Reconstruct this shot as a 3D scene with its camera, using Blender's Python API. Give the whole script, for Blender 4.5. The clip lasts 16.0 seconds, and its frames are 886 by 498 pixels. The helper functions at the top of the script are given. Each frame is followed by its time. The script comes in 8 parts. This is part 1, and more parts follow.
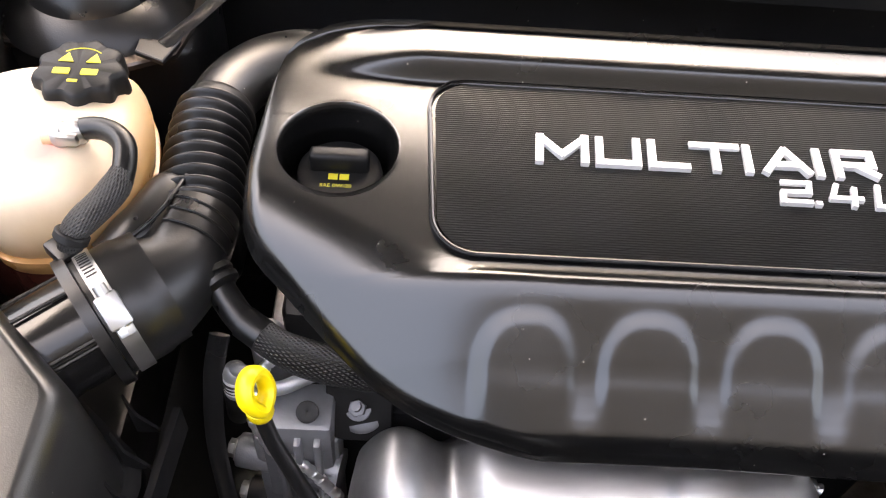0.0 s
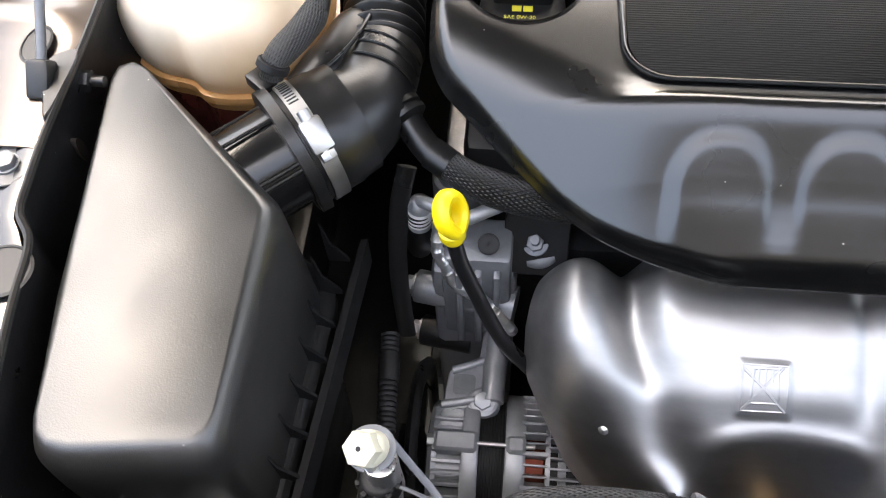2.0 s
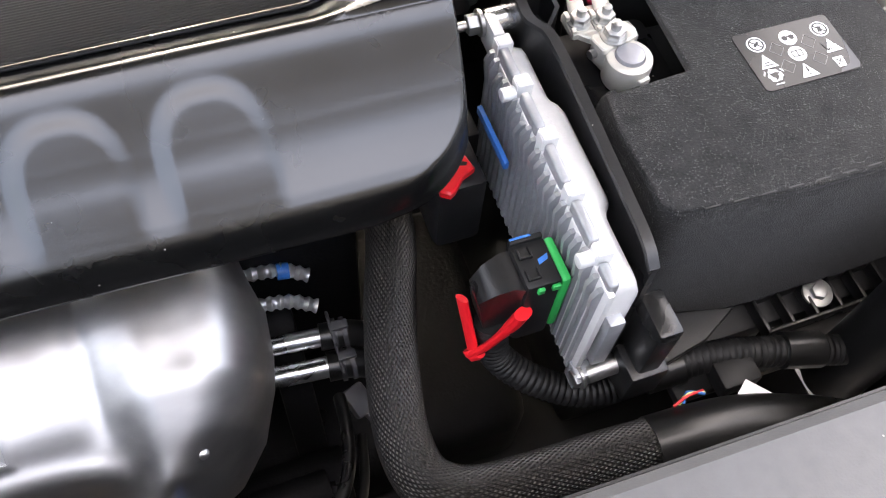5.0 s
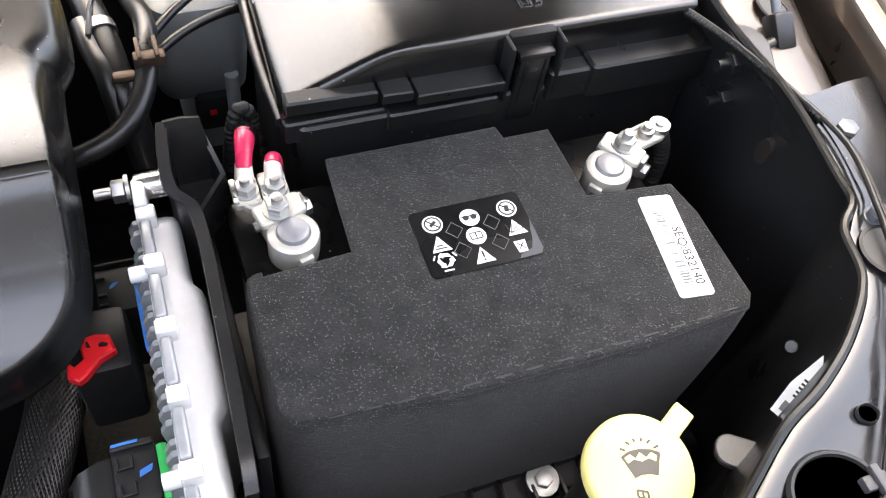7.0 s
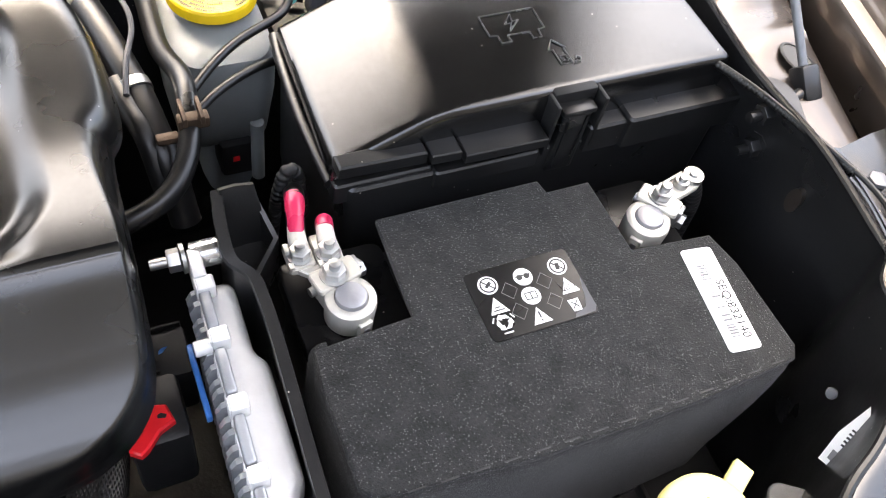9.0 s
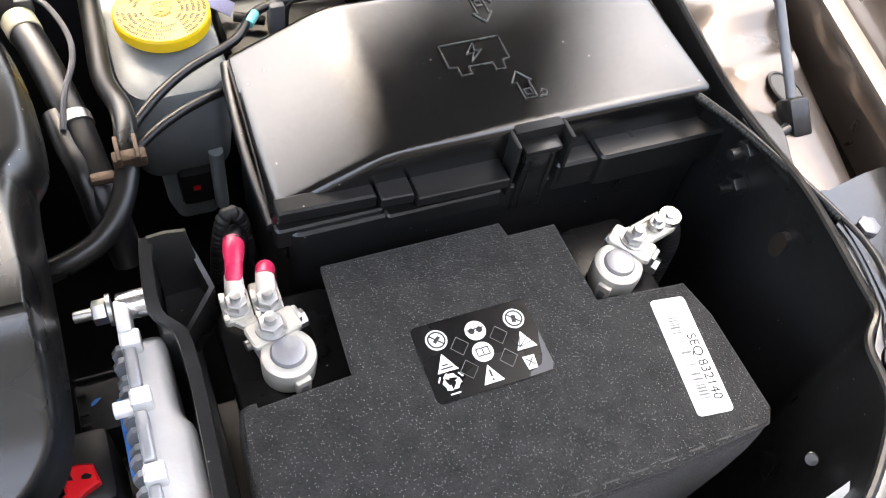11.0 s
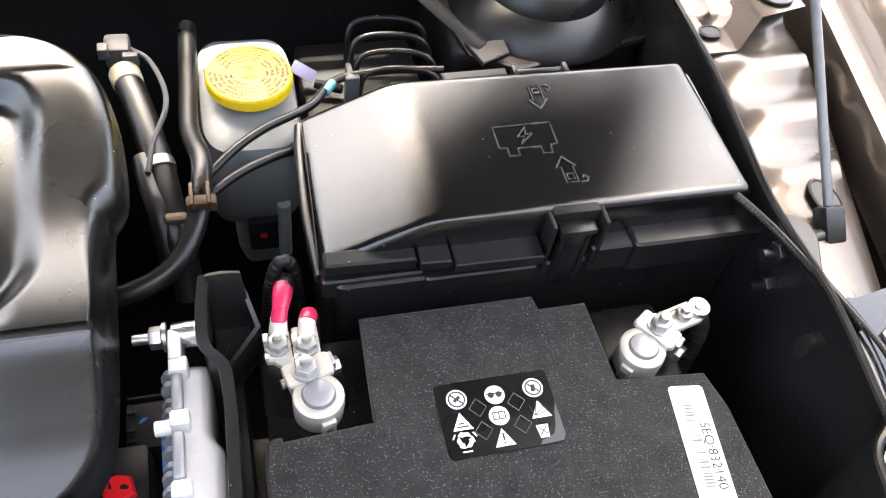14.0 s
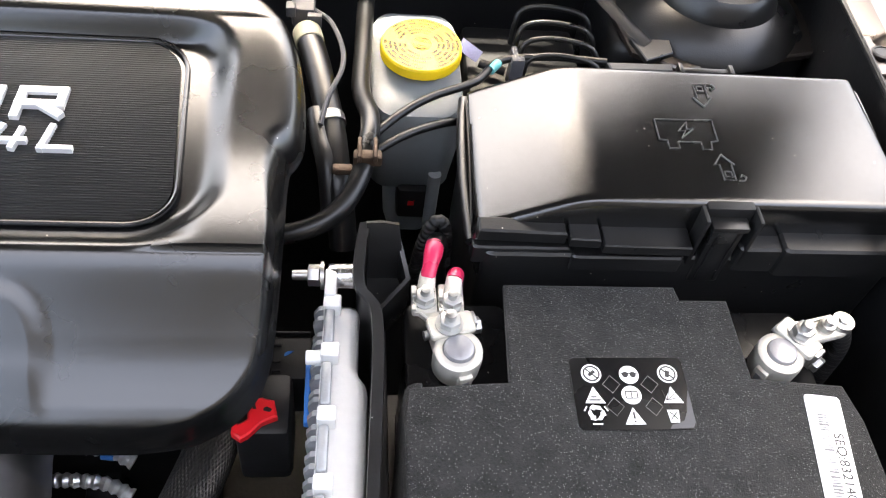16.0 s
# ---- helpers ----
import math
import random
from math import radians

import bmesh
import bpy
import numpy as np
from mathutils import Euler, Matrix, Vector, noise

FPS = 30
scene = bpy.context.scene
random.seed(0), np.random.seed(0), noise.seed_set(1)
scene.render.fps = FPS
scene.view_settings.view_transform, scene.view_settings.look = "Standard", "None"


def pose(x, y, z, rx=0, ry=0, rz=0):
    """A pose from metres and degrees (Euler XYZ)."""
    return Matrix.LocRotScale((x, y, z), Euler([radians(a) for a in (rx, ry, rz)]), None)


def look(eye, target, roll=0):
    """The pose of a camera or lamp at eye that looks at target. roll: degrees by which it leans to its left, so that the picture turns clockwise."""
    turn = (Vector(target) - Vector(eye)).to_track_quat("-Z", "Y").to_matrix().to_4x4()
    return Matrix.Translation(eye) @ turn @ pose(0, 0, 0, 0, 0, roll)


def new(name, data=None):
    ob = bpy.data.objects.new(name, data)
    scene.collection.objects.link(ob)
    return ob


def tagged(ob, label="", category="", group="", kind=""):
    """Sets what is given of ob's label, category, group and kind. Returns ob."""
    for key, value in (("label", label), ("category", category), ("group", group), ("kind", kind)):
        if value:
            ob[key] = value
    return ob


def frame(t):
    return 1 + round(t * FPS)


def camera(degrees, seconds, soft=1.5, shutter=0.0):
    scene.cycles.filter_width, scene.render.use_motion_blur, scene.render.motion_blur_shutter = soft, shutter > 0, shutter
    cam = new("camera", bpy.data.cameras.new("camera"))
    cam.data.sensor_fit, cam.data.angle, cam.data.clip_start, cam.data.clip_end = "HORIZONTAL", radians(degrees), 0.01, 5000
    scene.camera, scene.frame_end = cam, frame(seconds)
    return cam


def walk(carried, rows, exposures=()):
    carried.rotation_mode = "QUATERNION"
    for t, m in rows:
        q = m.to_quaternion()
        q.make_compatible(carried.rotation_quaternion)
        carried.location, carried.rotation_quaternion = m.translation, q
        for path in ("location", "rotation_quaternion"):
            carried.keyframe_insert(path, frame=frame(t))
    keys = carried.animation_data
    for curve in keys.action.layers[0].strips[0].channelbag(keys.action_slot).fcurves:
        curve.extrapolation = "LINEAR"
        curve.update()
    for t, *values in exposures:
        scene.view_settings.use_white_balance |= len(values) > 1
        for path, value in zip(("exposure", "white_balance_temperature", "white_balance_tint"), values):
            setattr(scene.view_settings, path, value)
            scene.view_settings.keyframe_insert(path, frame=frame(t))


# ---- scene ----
cam = camera(54.0, 16.0, soft=1.1)
PATH = [
    (0, (0.032, 0.14, 1.369), (0.101, 1.387, -0.193), 5.4),
    (0.5, (-0.014, 0.15, 1.378), (-0.041, 1.375, -0.203), 2.5),
    (1, (-0.024, 0.137, 1.367), (-0.123, 1.315, -0.246), -0.4),
    (1.5, (-0.029, 0.108, 1.36), (-0.17, 1.222, -0.295), -2.6),
    (2, (-0.024, 0.088, 1.347), (-0.187, 1.134, -0.35), -4.2),
    (2.5, (0.012, 0.082, 1.343), (-0.133, 1.096, -0.374), -4.6),
    (3, (0.059, 0.08, 1.34), (-0.049, 1.082, -0.387), -4.2),
    (3.5, (0.121, 0.081, 1.336), (0.068, 1.07, -0.401), -2.9),
    (4, (0.18, 0.086, 1.331), (0.217, 1.063, -0.414), -1.7),
    (4.5, (0.274, 0.102, 1.314), (0.486, 1.051, -0.434), 0.8),
    (5, (0.367, 0.112, 1.298), (0.79, 1.014, -0.436), 6.2),
    (5.2, (0.396, 0.115, 1.296), (0.883, 1.012, -0.423), 7.6),
    (7.3, (0.593, 0.131, 1.299), (1.175, 1.153, -0.318), 12.1),
    (7.5, (0.582, 0.127, 1.3), (1.181, 1.133, -0.322), 12.7),
    (8, (0.535, 0.151, 1.338), (1.206, 1.154, -0.258), 12.7),
    (8.2, (0.518, 0.155, 1.339), (1.227, 1.139, -0.252), 13.4),
    (10.3, (0.585, 0.249, 1.281), (1.173, 1.191, -0.382), 16.6),
    (10.5, (0.595, 0.239, 1.299), (1.162, 1.187, -0.368), 14.6),
    (11, (0.6, 0.22, 1.318), (1.207, 1.187, -0.324), 13.2),
    (11.5, (0.587, 0.214, 1.328), (1.244, 1.197, -0.285), 13.5),
    (12, (0.595, 0.215, 1.331), (1.259, 1.203, -0.277), 13.2),
    (12.5, (0.608, 0.215, 1.329), (1.279, 1.201, -0.276), 13.5),
    (13, (0.618, 0.213, 1.328), (1.278, 1.215, -0.273), 13.9),
    (13.5, (0.619, 0.211, 1.344), (1.214, 1.278, -0.24), 13.0),
    (14, (0.619, 0.189, 1.353), (1.074, 1.336, -0.222), 10.7),
    (14.5, (0.617, 0.163, 1.353), (0.983, 1.345, -0.218), 9.3),
    (15, (0.628, 0.157, 1.359), (0.956, 1.347, -0.214), 7.8),
    (15.5, (0.607, 0.161, 1.354), (0.916, 1.353, -0.222), 8.6),
    (16, (0.577, 0.157, 1.346), (0.813, 1.361, -0.233), 9.9),
]
walk(cam, [(t, look(eye, target, roll)) for t, eye, target, roll in PATH],
     [(0.0, 3.52, 7300, 13), (1.2, 3.46, 6900, 9), (2.2, 3.44, 6780, 7), (4.0, 3.55, 7000, 10), (5.0, 3.6, 6980, 10), (7.5, 3.46, 6820, 8), (14.0, 3.5, 6820, 8), (16.0, 3.5, 6850, 8)])

# ---- daylight ----
world = bpy.data.worlds.new("sky")
scene.world = world
world.use_nodes = True
_nt = world.node_tree
_sky = _nt.nodes.new("ShaderNodeTexSky")
_sky.sky_type, _sky.sun_disc = "NISHITA", False
_sky.sun_elevation, _sky.sun_rotation = radians(68), radians(358)
_sky.dust_density, _sky.ozone_density = 10.0, 0.3
_bg = _nt.nodes["Background"]
_bg.inputs["Strength"].default_value = 0.14
_nt.links.new(_sky.outputs[0], _bg.inputs["Color"])
_haze = _nt.nodes.new("ShaderNodeBackground")
_haze.inputs["Color"].default_value, _haze.inputs["Strength"].default_value = (1.06, 1.0, 0.92, 1), 0.035
_sum = _nt.nodes.new("ShaderNodeAddShader")
_nt.links.new(_bg.outputs[0], _sum.inputs[0])
_nt.links.new(_haze.outputs[0], _sum.inputs[1])
_nt.links.new(_sum.outputs[0], _nt.nodes["World Output"].inputs["Surface"])
sun_data = bpy.data.lights.new("sun", "SUN")
sun_data.energy, sun_data.angle, sun_data.color = 3.0, radians(3), (1.0, 0.93, 0.84)
sun = new("sun", sun_data)
sun.matrix_world = look((0.178, 3.535, 8.75), (0.3, 0.0, 0.0))


# ---- materials ----
def material(name, color, rough=0.5, metal=0.0, var=0.12, scale=60.0, bump=0.0, bump_scale=400.0, dust=0.0,
             dust_color=(0.35, 0.33, 0.3), coat=0.0, spec=0.5, rough_var=0.08, stretch=(1, 1, 1)):
    """A principled surface with two scales of variation, fine relief and specks of dust."""
    m = bpy.data.materials.new(name)
    m.use_nodes = True
    nt = m.node_tree
    nd, ln = nt.nodes, nt.links
    p = nd["Principled BSDF"]
    p.inputs["Metallic"].default_value = metal
    p.inputs["Coat Weight"].default_value = coat
    p.inputs["Specular IOR Level"].default_value = spec
    tc = nd.new("ShaderNodeTexCoord")
    mp = nd.new("ShaderNodeMapping")
    mp.inputs["Scale"].default_value = stretch
    ln.new(tc.outputs["Object"], mp.inputs["Vector"])

    def noise_at(s, detail=4.0):
        n = nd.new("ShaderNodeTexNoise")
        n.inputs["Scale"].default_value, n.inputs["Detail"].default_value = s, detail
        ln.new(mp.outputs[0], n.inputs["Vector"])
        return n.outputs["Fac"]

    big, fine = noise_at(scale * 0.25), noise_at(scale * 2)
    mix = nd.new("ShaderNodeMath")
    mix.operation = "MULTIPLY_ADD"
    ln.new(big, mix.inputs[0])
    mix.inputs[1].default_value = 0.6
    half = nd.new("ShaderNodeMath")
    half.operation = "MULTIPLY"
    ln.new(fine, half.inputs[0])
    half.inputs[1].default_value = 0.4
    ln.new(half.outputs[0], mix.inputs[2])
    ramp = nd.new("ShaderNodeMapRange")
    ramp.inputs["From Min"].default_value, ramp.inputs["From Max"].default_value = 0.3, 0.7
    ramp.inputs["To Min"].default_value, ramp.inputs["To Max"].default_value = 1 - var, 1 + var
    ln.new(mix.outputs[0], ramp.inputs["Value"])
    mul = nd.new("ShaderNodeVectorMath")
    mul.operation = "SCALE"
    mul.inputs[0].default_value = color
    ln.new(ramp.outputs[0], mul.inputs["Scale"])
    out = mul.outputs[0]
    if dust:
        v = nd.new("ShaderNodeTexVoronoi")
        v.inputs["Scale"].default_value = 160
        ln.new(tc.outputs["Object"], v.inputs["Vector"])
        lt = nd.new("ShaderNodeMath")
        lt.operation = "LESS_THAN"
        ln.new(v.outputs["Distance"], lt.inputs[0])
        lt.inputs[1].default_value = 0.1
        sep = nd.new("ShaderNodeSeparateColor")
        ln.new(v.outputs["Color"], sep.inputs[0])
        gt = nd.new("ShaderNodeMath")
        gt.operation = "LESS_THAN"
        ln.new(sep.outputs[0], gt.inputs[0])
        gt.inputs[1].default_value = dust
        both = nd.new("ShaderNodeMath")
        both.operation = "MULTIPLY"
        ln.new(lt.outputs[0], both.inputs[0])
        ln.new(gt.outputs[0], both.inputs[1])
        mc = nd.new("ShaderNodeMix")
        mc.data_type = "RGBA"
        ln.new(both.outputs[0], mc.inputs[0])
        ln.new(out, mc.inputs[6])
        mc.inputs[7].default_value = (*dust_color, 1)
        out = mc.outputs[2]
    ln.new(out, p.inputs["Base Color"])
    rr = nd.new("ShaderNodeMapRange")
    rr.inputs["From Min"].default_value, rr.inputs["From Max"].default_value = 0.3, 0.7
    rr.inputs["To Min"].default_value, rr.inputs["To Max"].default_value = max(rough - rough_var, 0.02), min(rough + rough_var, 1)
    ln.new(big, rr.inputs["Value"])
    ln.new(rr.outputs[0], p.inputs["Roughness"])
    if bump:
        b = nd.new("ShaderNodeBump")
        b.inputs["Strength"].default_value, b.inputs["Distance"].default_value = bump, 0.001
        ln.new(noise_at(bump_scale, 2.0), b.inputs["Height"])
        ln.new(b.outputs[0], p.inputs["Normal"])
    return m


COVER = material("satin black moulded plastic", (0.0035, 0.0035, 0.0035), 0.26, bump=0.06, bump_scale=900, dust=0.025, rough_var=0.03, spec=0.95)
PANEL = material("ribbed black panel plastic", (0.010, 0.010, 0.010), 0.42, spec=0.8)
BLACK = material("black plastic", (0.010, 0.010, 0.0102), 0.32, bump=0.12, bump_scale=600, dust=0.04)
GLOSSBLACK = material("gloss black duct plastic", (0.008, 0.008, 0.0082), 0.2, bump=0.04, bump_scale=500, dust=0.02)
INTAKE = material("satin black intake rubber", (0.009, 0.009, 0.009), 0.34, bump=0.08, bump_scale=400, dust=0.01)
DARK = material("deep black plastic", (0.009, 0.009, 0.0093), 0.5, bump=0.1, spec=0.3)
RUBBER = material("black rubber", (0.007, 0.007, 0.007), 0.33, bump=0.1, bump_scale=300)
AIRBOX = material("dull grey-black airbox plastic", (0.017, 0.0166, 0.0158), 0.36, bump=0.12, bump_scale=900, dust=0.02, spec=0.95)
FUSE = material("grained black lid plastic", (0.005, 0.005, 0.005), 0.10, bump=0.14, bump_scale=1200, dust=0.06, rough_var=0.03, spec=0.85)
CAST = material("cast aluminium", (0.36, 0.37, 0.385), 0.42, 0.55, var=0.15, bump=0.25, bump_scale=350)
CASTDARK = material("grey cast block", (0.16, 0.165, 0.175), 0.42, 0.5, var=0.2, bump=0.3, bump_scale=300)
# Cast metal taken almost to black: its colour carries the deep shade.
GEARBOX = material("cast housing, blackened as deep shade", (0.005, 0.0051, 0.0055), 0.65, 0.0, var=0.3, bump=0.4, bump_scale=260, spec=0.15)
ALU = material("bright aluminium", (0.72, 0.73, 0.75), 0.28, 0.95, var=0.06, bump=0.05)
ZINC = material("zinc-plated steel", (0.50, 0.50, 0.49), 0.42, 1.0, var=0.1)
TIN = material("tinned terminal metal", (0.60, 0.575, 0.51), 0.45, 0.4, var=0.1, bump=0.15, bump_scale=300)
LEAD = material("dull lead", (0.36, 0.36, 0.38), 0.5, 0.7, var=0.15, bump=0.2)
SHIELD = material("stamped steel heat shield", (0.40, 0.394, 0.388), 0.43, 1.0, var=0.14, scale=40, bump=0.10, bump_scale=160, rough_var=0.09, stretch=(0.35, 1, 1))
CASTGREY = material("satin grey cast aluminium", (0.26, 0.266, 0.28), 0.40, 0.5, var=0.12, bump=0.2, bump_scale=350)
FOIL = material("foil tape", (0.80, 0.80, 0.80), 0.34, 0.9, bump=0.6, bump_scale=180)
FOILCLOTH = material("aluminised glass cloth", (0.58, 0.59, 0.60), 0.36, 0.85, var=0.12, bump=0.5, bump_scale=110, stretch=(1, 2, 1))
SILVER = material("satin silver lettering", (0.78, 0.78, 0.78), 0.4, 0.35, var=0.04)
YELLOW = material("yellow plastic", (0.85, 0.58, 0.01), 0.4, var=0.06, bump=0.1)
DIPYELLOW = material("bright yellow plastic", (0.9, 0.7, 0.01), 0.35, var=0.05)
PALEYELLOW = material("pale yellow plastic", (0.90, 0.80, 0.28), 0.45, var=0.05)
PORTCAP = material("pale cream plastic", (0.62, 0.60, 0.47), 0.45, var=0.05)
STRAP = material("grey translucent nylon", (0.16, 0.165, 0.18), 0.35, var=0.1)
CREAM = material("cream plastic", (0.34, 0.32, 0.24), 0.45, var=0.06)
RED = material("red plastic", (0.72, 0.012, 0.02), 0.4, var=0.08)
CRIMSON = material("red heat-shrink sleeve", (0.58, 0.025, 0.09), 0.30, var=0.1, bump=0.2)
GREEN = material("green seal", (0.02, 0.38, 0.08), 0.5)
BLUE = material("blue paint mark", (0.03, 0.16, 0.5), 0.5)
TEAL = material("teal tape", (0.15, 0.5, 0.5), 0.5)
GREYPLASTIC = material("grey plastic", (0.06, 0.06, 0.066), 0.5, bump=0.1)
PALE = material("translucent white plastic", (0.22, 0.235, 0.238), 0.4, var=0.06, bump=0.1)
BRONZE = material("bronze metallic body paint", (0.095, 0.079, 0.068), 0.34, 0.8, var=0.05, coat=0.5, bump=0.02)
BODYBLACK = material("black-coated inner panel", (0.011, 0.011, 0.0115), 0.34, bump=0.15, bump_scale=150, dust=0.05)
SUPPORT = material("grey satin panel plastic", (0.085, 0.086, 0.090), 0.42, bump=0.15, bump_scale=700, dust=0.03)
LAMPBLACK = material("gloss black lamp support plastic", (0.016, 0.0162, 0.017), 0.2, bump=0.06, bump_scale=300, dust=0.03, spec=0.8)
ECUMETAL = material("pale die-cast aluminium", (0.66, 0.66, 0.655), 0.45, 0.25, var=0.06, bump=0.15, bump_scale=350)
PAD = material("black hood insulation felt", (0.012, 0.012, 0.012), 0.9, var=0.3, bump=0.8, bump_scale=200)
TAGBLUE = material("pale lilac label", (0.13, 0.135, 0.24), 0.5, var=0.2, scale=300)
LABEL = material("white paper label", (0.8, 0.8, 0.79), 0.55, var=0.03)
INK = material("plain black, print and hole shade", (0.015, 0.015, 0.015), 0.5)
SHELF = material("smooth black case plastic", (0.006, 0.006, 0.0062), 0.3, bump=0.05, dust=0.01, spec=0.25)
STICKER = material("glossy black sticker", (0.004, 0.004, 0.0045), 0.26, var=0.1, spec=0.35)
ICON = material("white print", (0.75, 0.75, 0.74), 0.5)
YINK = material("yellow print", (0.75, 0.66, 0.05), 0.5)
EMBOSSBROWN = material("moulded print, browned as relief shade", (0.10, 0.065, 0.008), 0.5)
BRASS = material("heat-tinted brass", (0.45, 0.32, 0.16), 0.35, 0.95, var=0.25)
RUST = material("heat-browned steel", (0.075, 0.05, 0.034), 0.55, 0.6, var=0.35, bump=0.4)
COPPER = material("lacquered copper winding", (0.07, 0.014, 0.007), 0.4, 0.8)
GROUND = material("dusty gravelled concrete", (0.36, 0.335, 0.30), 0.9, var=0.35, scale=14, bump=1.0, bump_scale=120)
# Kept almost black so that the cover's front slope mirrors something dark.
DARKWALL = material("dark wall added for reflections", (0.018, 0.019, 0.021), 0.9, var=0.08, scale=6, bump=0.5, bump_scale=60)
LIDMARK = material("raised lid marking", (0.055, 0.055, 0.055), 0.28, spec=0.9)
FLUID = material("dark red fluid behind clear plastic", (0.10, 0.028, 0.020), 0.22, var=0.15, coat=0.4)
AMBER = material("clear amber plastic", (0.50, 0.27, 0.10), 0.30, var=0.12, bump=0.1)
FADEDINK = material("faded grey print", (0.15, 0.15, 0.155), 0.6)
BROWNGREY = material("dark printed symbol", (0.07, 0.06, 0.045), 0.5)
DIAMOND = material("dark grey print", (0.16, 0.16, 0.16), 0.4)
GLASS = bpy.data.materials.new("windscreen glass")
GLASS.use_nodes = True
GLASS.node_tree.nodes["Principled BSDF"].inputs["Base Color"].default_value = (0.02, 0.022, 0.024, 1)
GLASS.node_tree.nodes["Principled BSDF"].inputs["Roughness"].default_value = 0.05


def amber_tank():
    """Milky plastic, stained amber towards the fluid that stands in it."""
    m = material("milky stained coolant tank plastic", (0.72, 0.66, 0.55), 0.34, var=0.05, bump=0.12, bump_scale=200)
    nt = m.node_tree
    p = nt.nodes["Principled BSDF"]
    src = p.inputs["Base Color"].links[0].from_socket
    tc = nt.nodes.new("ShaderNodeTexCoord")
    sep = nt.nodes.new("ShaderNodeSeparateXYZ")
    nt.links.new(tc.outputs["Object"], sep.inputs[0])
    n = nt.nodes.new("ShaderNodeTexNoise")
    n.inputs["Scale"].default_value = 14
    nt.links.new(tc.outputs["Object"], n.inputs["Vector"])
    add = nt.nodes.new("ShaderNodeMath")
    add.operation = "MULTIPLY_ADD"
    nt.links.new(n.outputs["Fac"], add.inputs[0])
    add.inputs[1].default_value = 0.05
    lean = nt.nodes.new("ShaderNodeMath")
    lean.operation = "MULTIPLY_ADD"
    nt.links.new(sep.outputs["X"], lean.inputs[0])
    lean.inputs[1].default_value = -0.5
    nt.links.new(sep.outputs["Z"], lean.inputs[2])
    nt.links.new(lean.outputs[0], add.inputs[2])
    mr = nt.nodes.new("ShaderNodeMapRange")
    mr.inputs["From Min"].default_value, mr.inputs["From Max"].default_value = 0.085, 0.195
    mr.inputs["To Min"].default_value, mr.inputs["To Max"].default_value = 1.0, 0.0
    nt.links.new(add.outputs[0], mr.inputs["Value"])
    mc = nt.nodes.new("ShaderNodeMix")
    mc.data_type = "RGBA"
    nt.links.new(mr.outputs[0], mc.inputs[0])
    nt.links.new(src, mc.inputs[6])
    mc.inputs[7].default_value = (0.64, 0.38, 0.15, 1)
    dist = nt.nodes.new("ShaderNodeVectorMath")
    dist.operation = "DISTANCE"
    nt.links.new(tc.outputs["Object"], dist.inputs[0])
    dist.inputs[1].default_value = (0.022, -0.018, 0.157)
    blot = nt.nodes.new("ShaderNodeMath")
    blot.operation = "MULTIPLY_ADD"
    nt.links.new(n.outputs["Fac"], blot.inputs[0])
    blot.inputs[1].default_value = 0.03
    nt.links.new(dist.outputs["Value"], blot.inputs[2])
    pm = nt.nodes.new("ShaderNodeMapRange")
    pm.inputs["From Min"].default_value, pm.inputs["From Max"].default_value = 0.026, 0.040
    pm.inputs["To Min"].default_value, pm.inputs["To Max"].default_value = 0.8, 0.0
    nt.links.new(blot.outputs[0], pm.inputs["Value"])
    pink = nt.nodes.new("ShaderNodeMix")
    pink.data_type = "RGBA"
    nt.links.new(pm.outputs[0], pink.inputs[0])
    nt.links.new(mc.outputs[2], pink.inputs[6])
    pink.inputs[7].default_value = (0.66, 0.30, 0.27, 1)
    nt.links.new(pink.outputs[2], p.inputs["Base Color"])
    p.inputs["Subsurface Weight"].default_value = 0.1
    p.inputs["Subsurface Radius"].default_value = (0.02, 0.012, 0.006)
    return m


TANK = amber_tank()


def heat_tint(m):
    """Straw-brown heat stains low on the exhaust shield, with ragged edges."""
    nt = m.node_tree
    p = nt.nodes["Principled BSDF"]
    src = p.inputs["Base Color"].links[0].from_socket
    tc = nt.nodes.new("ShaderNodeTexCoord")
    sep = nt.nodes.new("ShaderNodeSeparateXYZ")
    nt.links.new(tc.outputs["Object"], sep.inputs[0])
    n = nt.nodes.new("ShaderNodeTexNoise")
    n.inputs["Scale"].default_value, n.inputs["Detail"].default_value = 22, 6
    nt.links.new(tc.outputs["Object"], n.inputs["Vector"])
    add = nt.nodes.new("ShaderNodeMath")
    add.operation = "MULTIPLY_ADD"
    nt.links.new(n.outputs["Fac"], add.inputs[0])
    add.inputs[1].default_value = 0.12
    nt.links.new(sep.outputs["Z"], add.inputs[2])
    mr = nt.nodes.new("ShaderNodeMapRange")
    mr.inputs["From Min"].default_value, mr.inputs["From Max"].default_value = 0.12, 0.20
    mr.inputs["To Min"].default_value, mr.inputs["To Max"].default_value = 0.6, 0.0
    nt.links.new(add.outputs[0], mr.inputs["Value"])
    mc = nt.nodes.new("ShaderNodeMix")
    mc.data_type = "RGBA"
    nt.links.new(mr.outputs[0], mc.inputs[0])
    nt.links.new(src, mc.inputs[6])
    mc.inputs[7].default_value = (0.60, 0.52, 0.44, 1)
    nt.links.new(mc.outputs[2], p.inputs["Base Color"])


heat_tint(SHIELD)


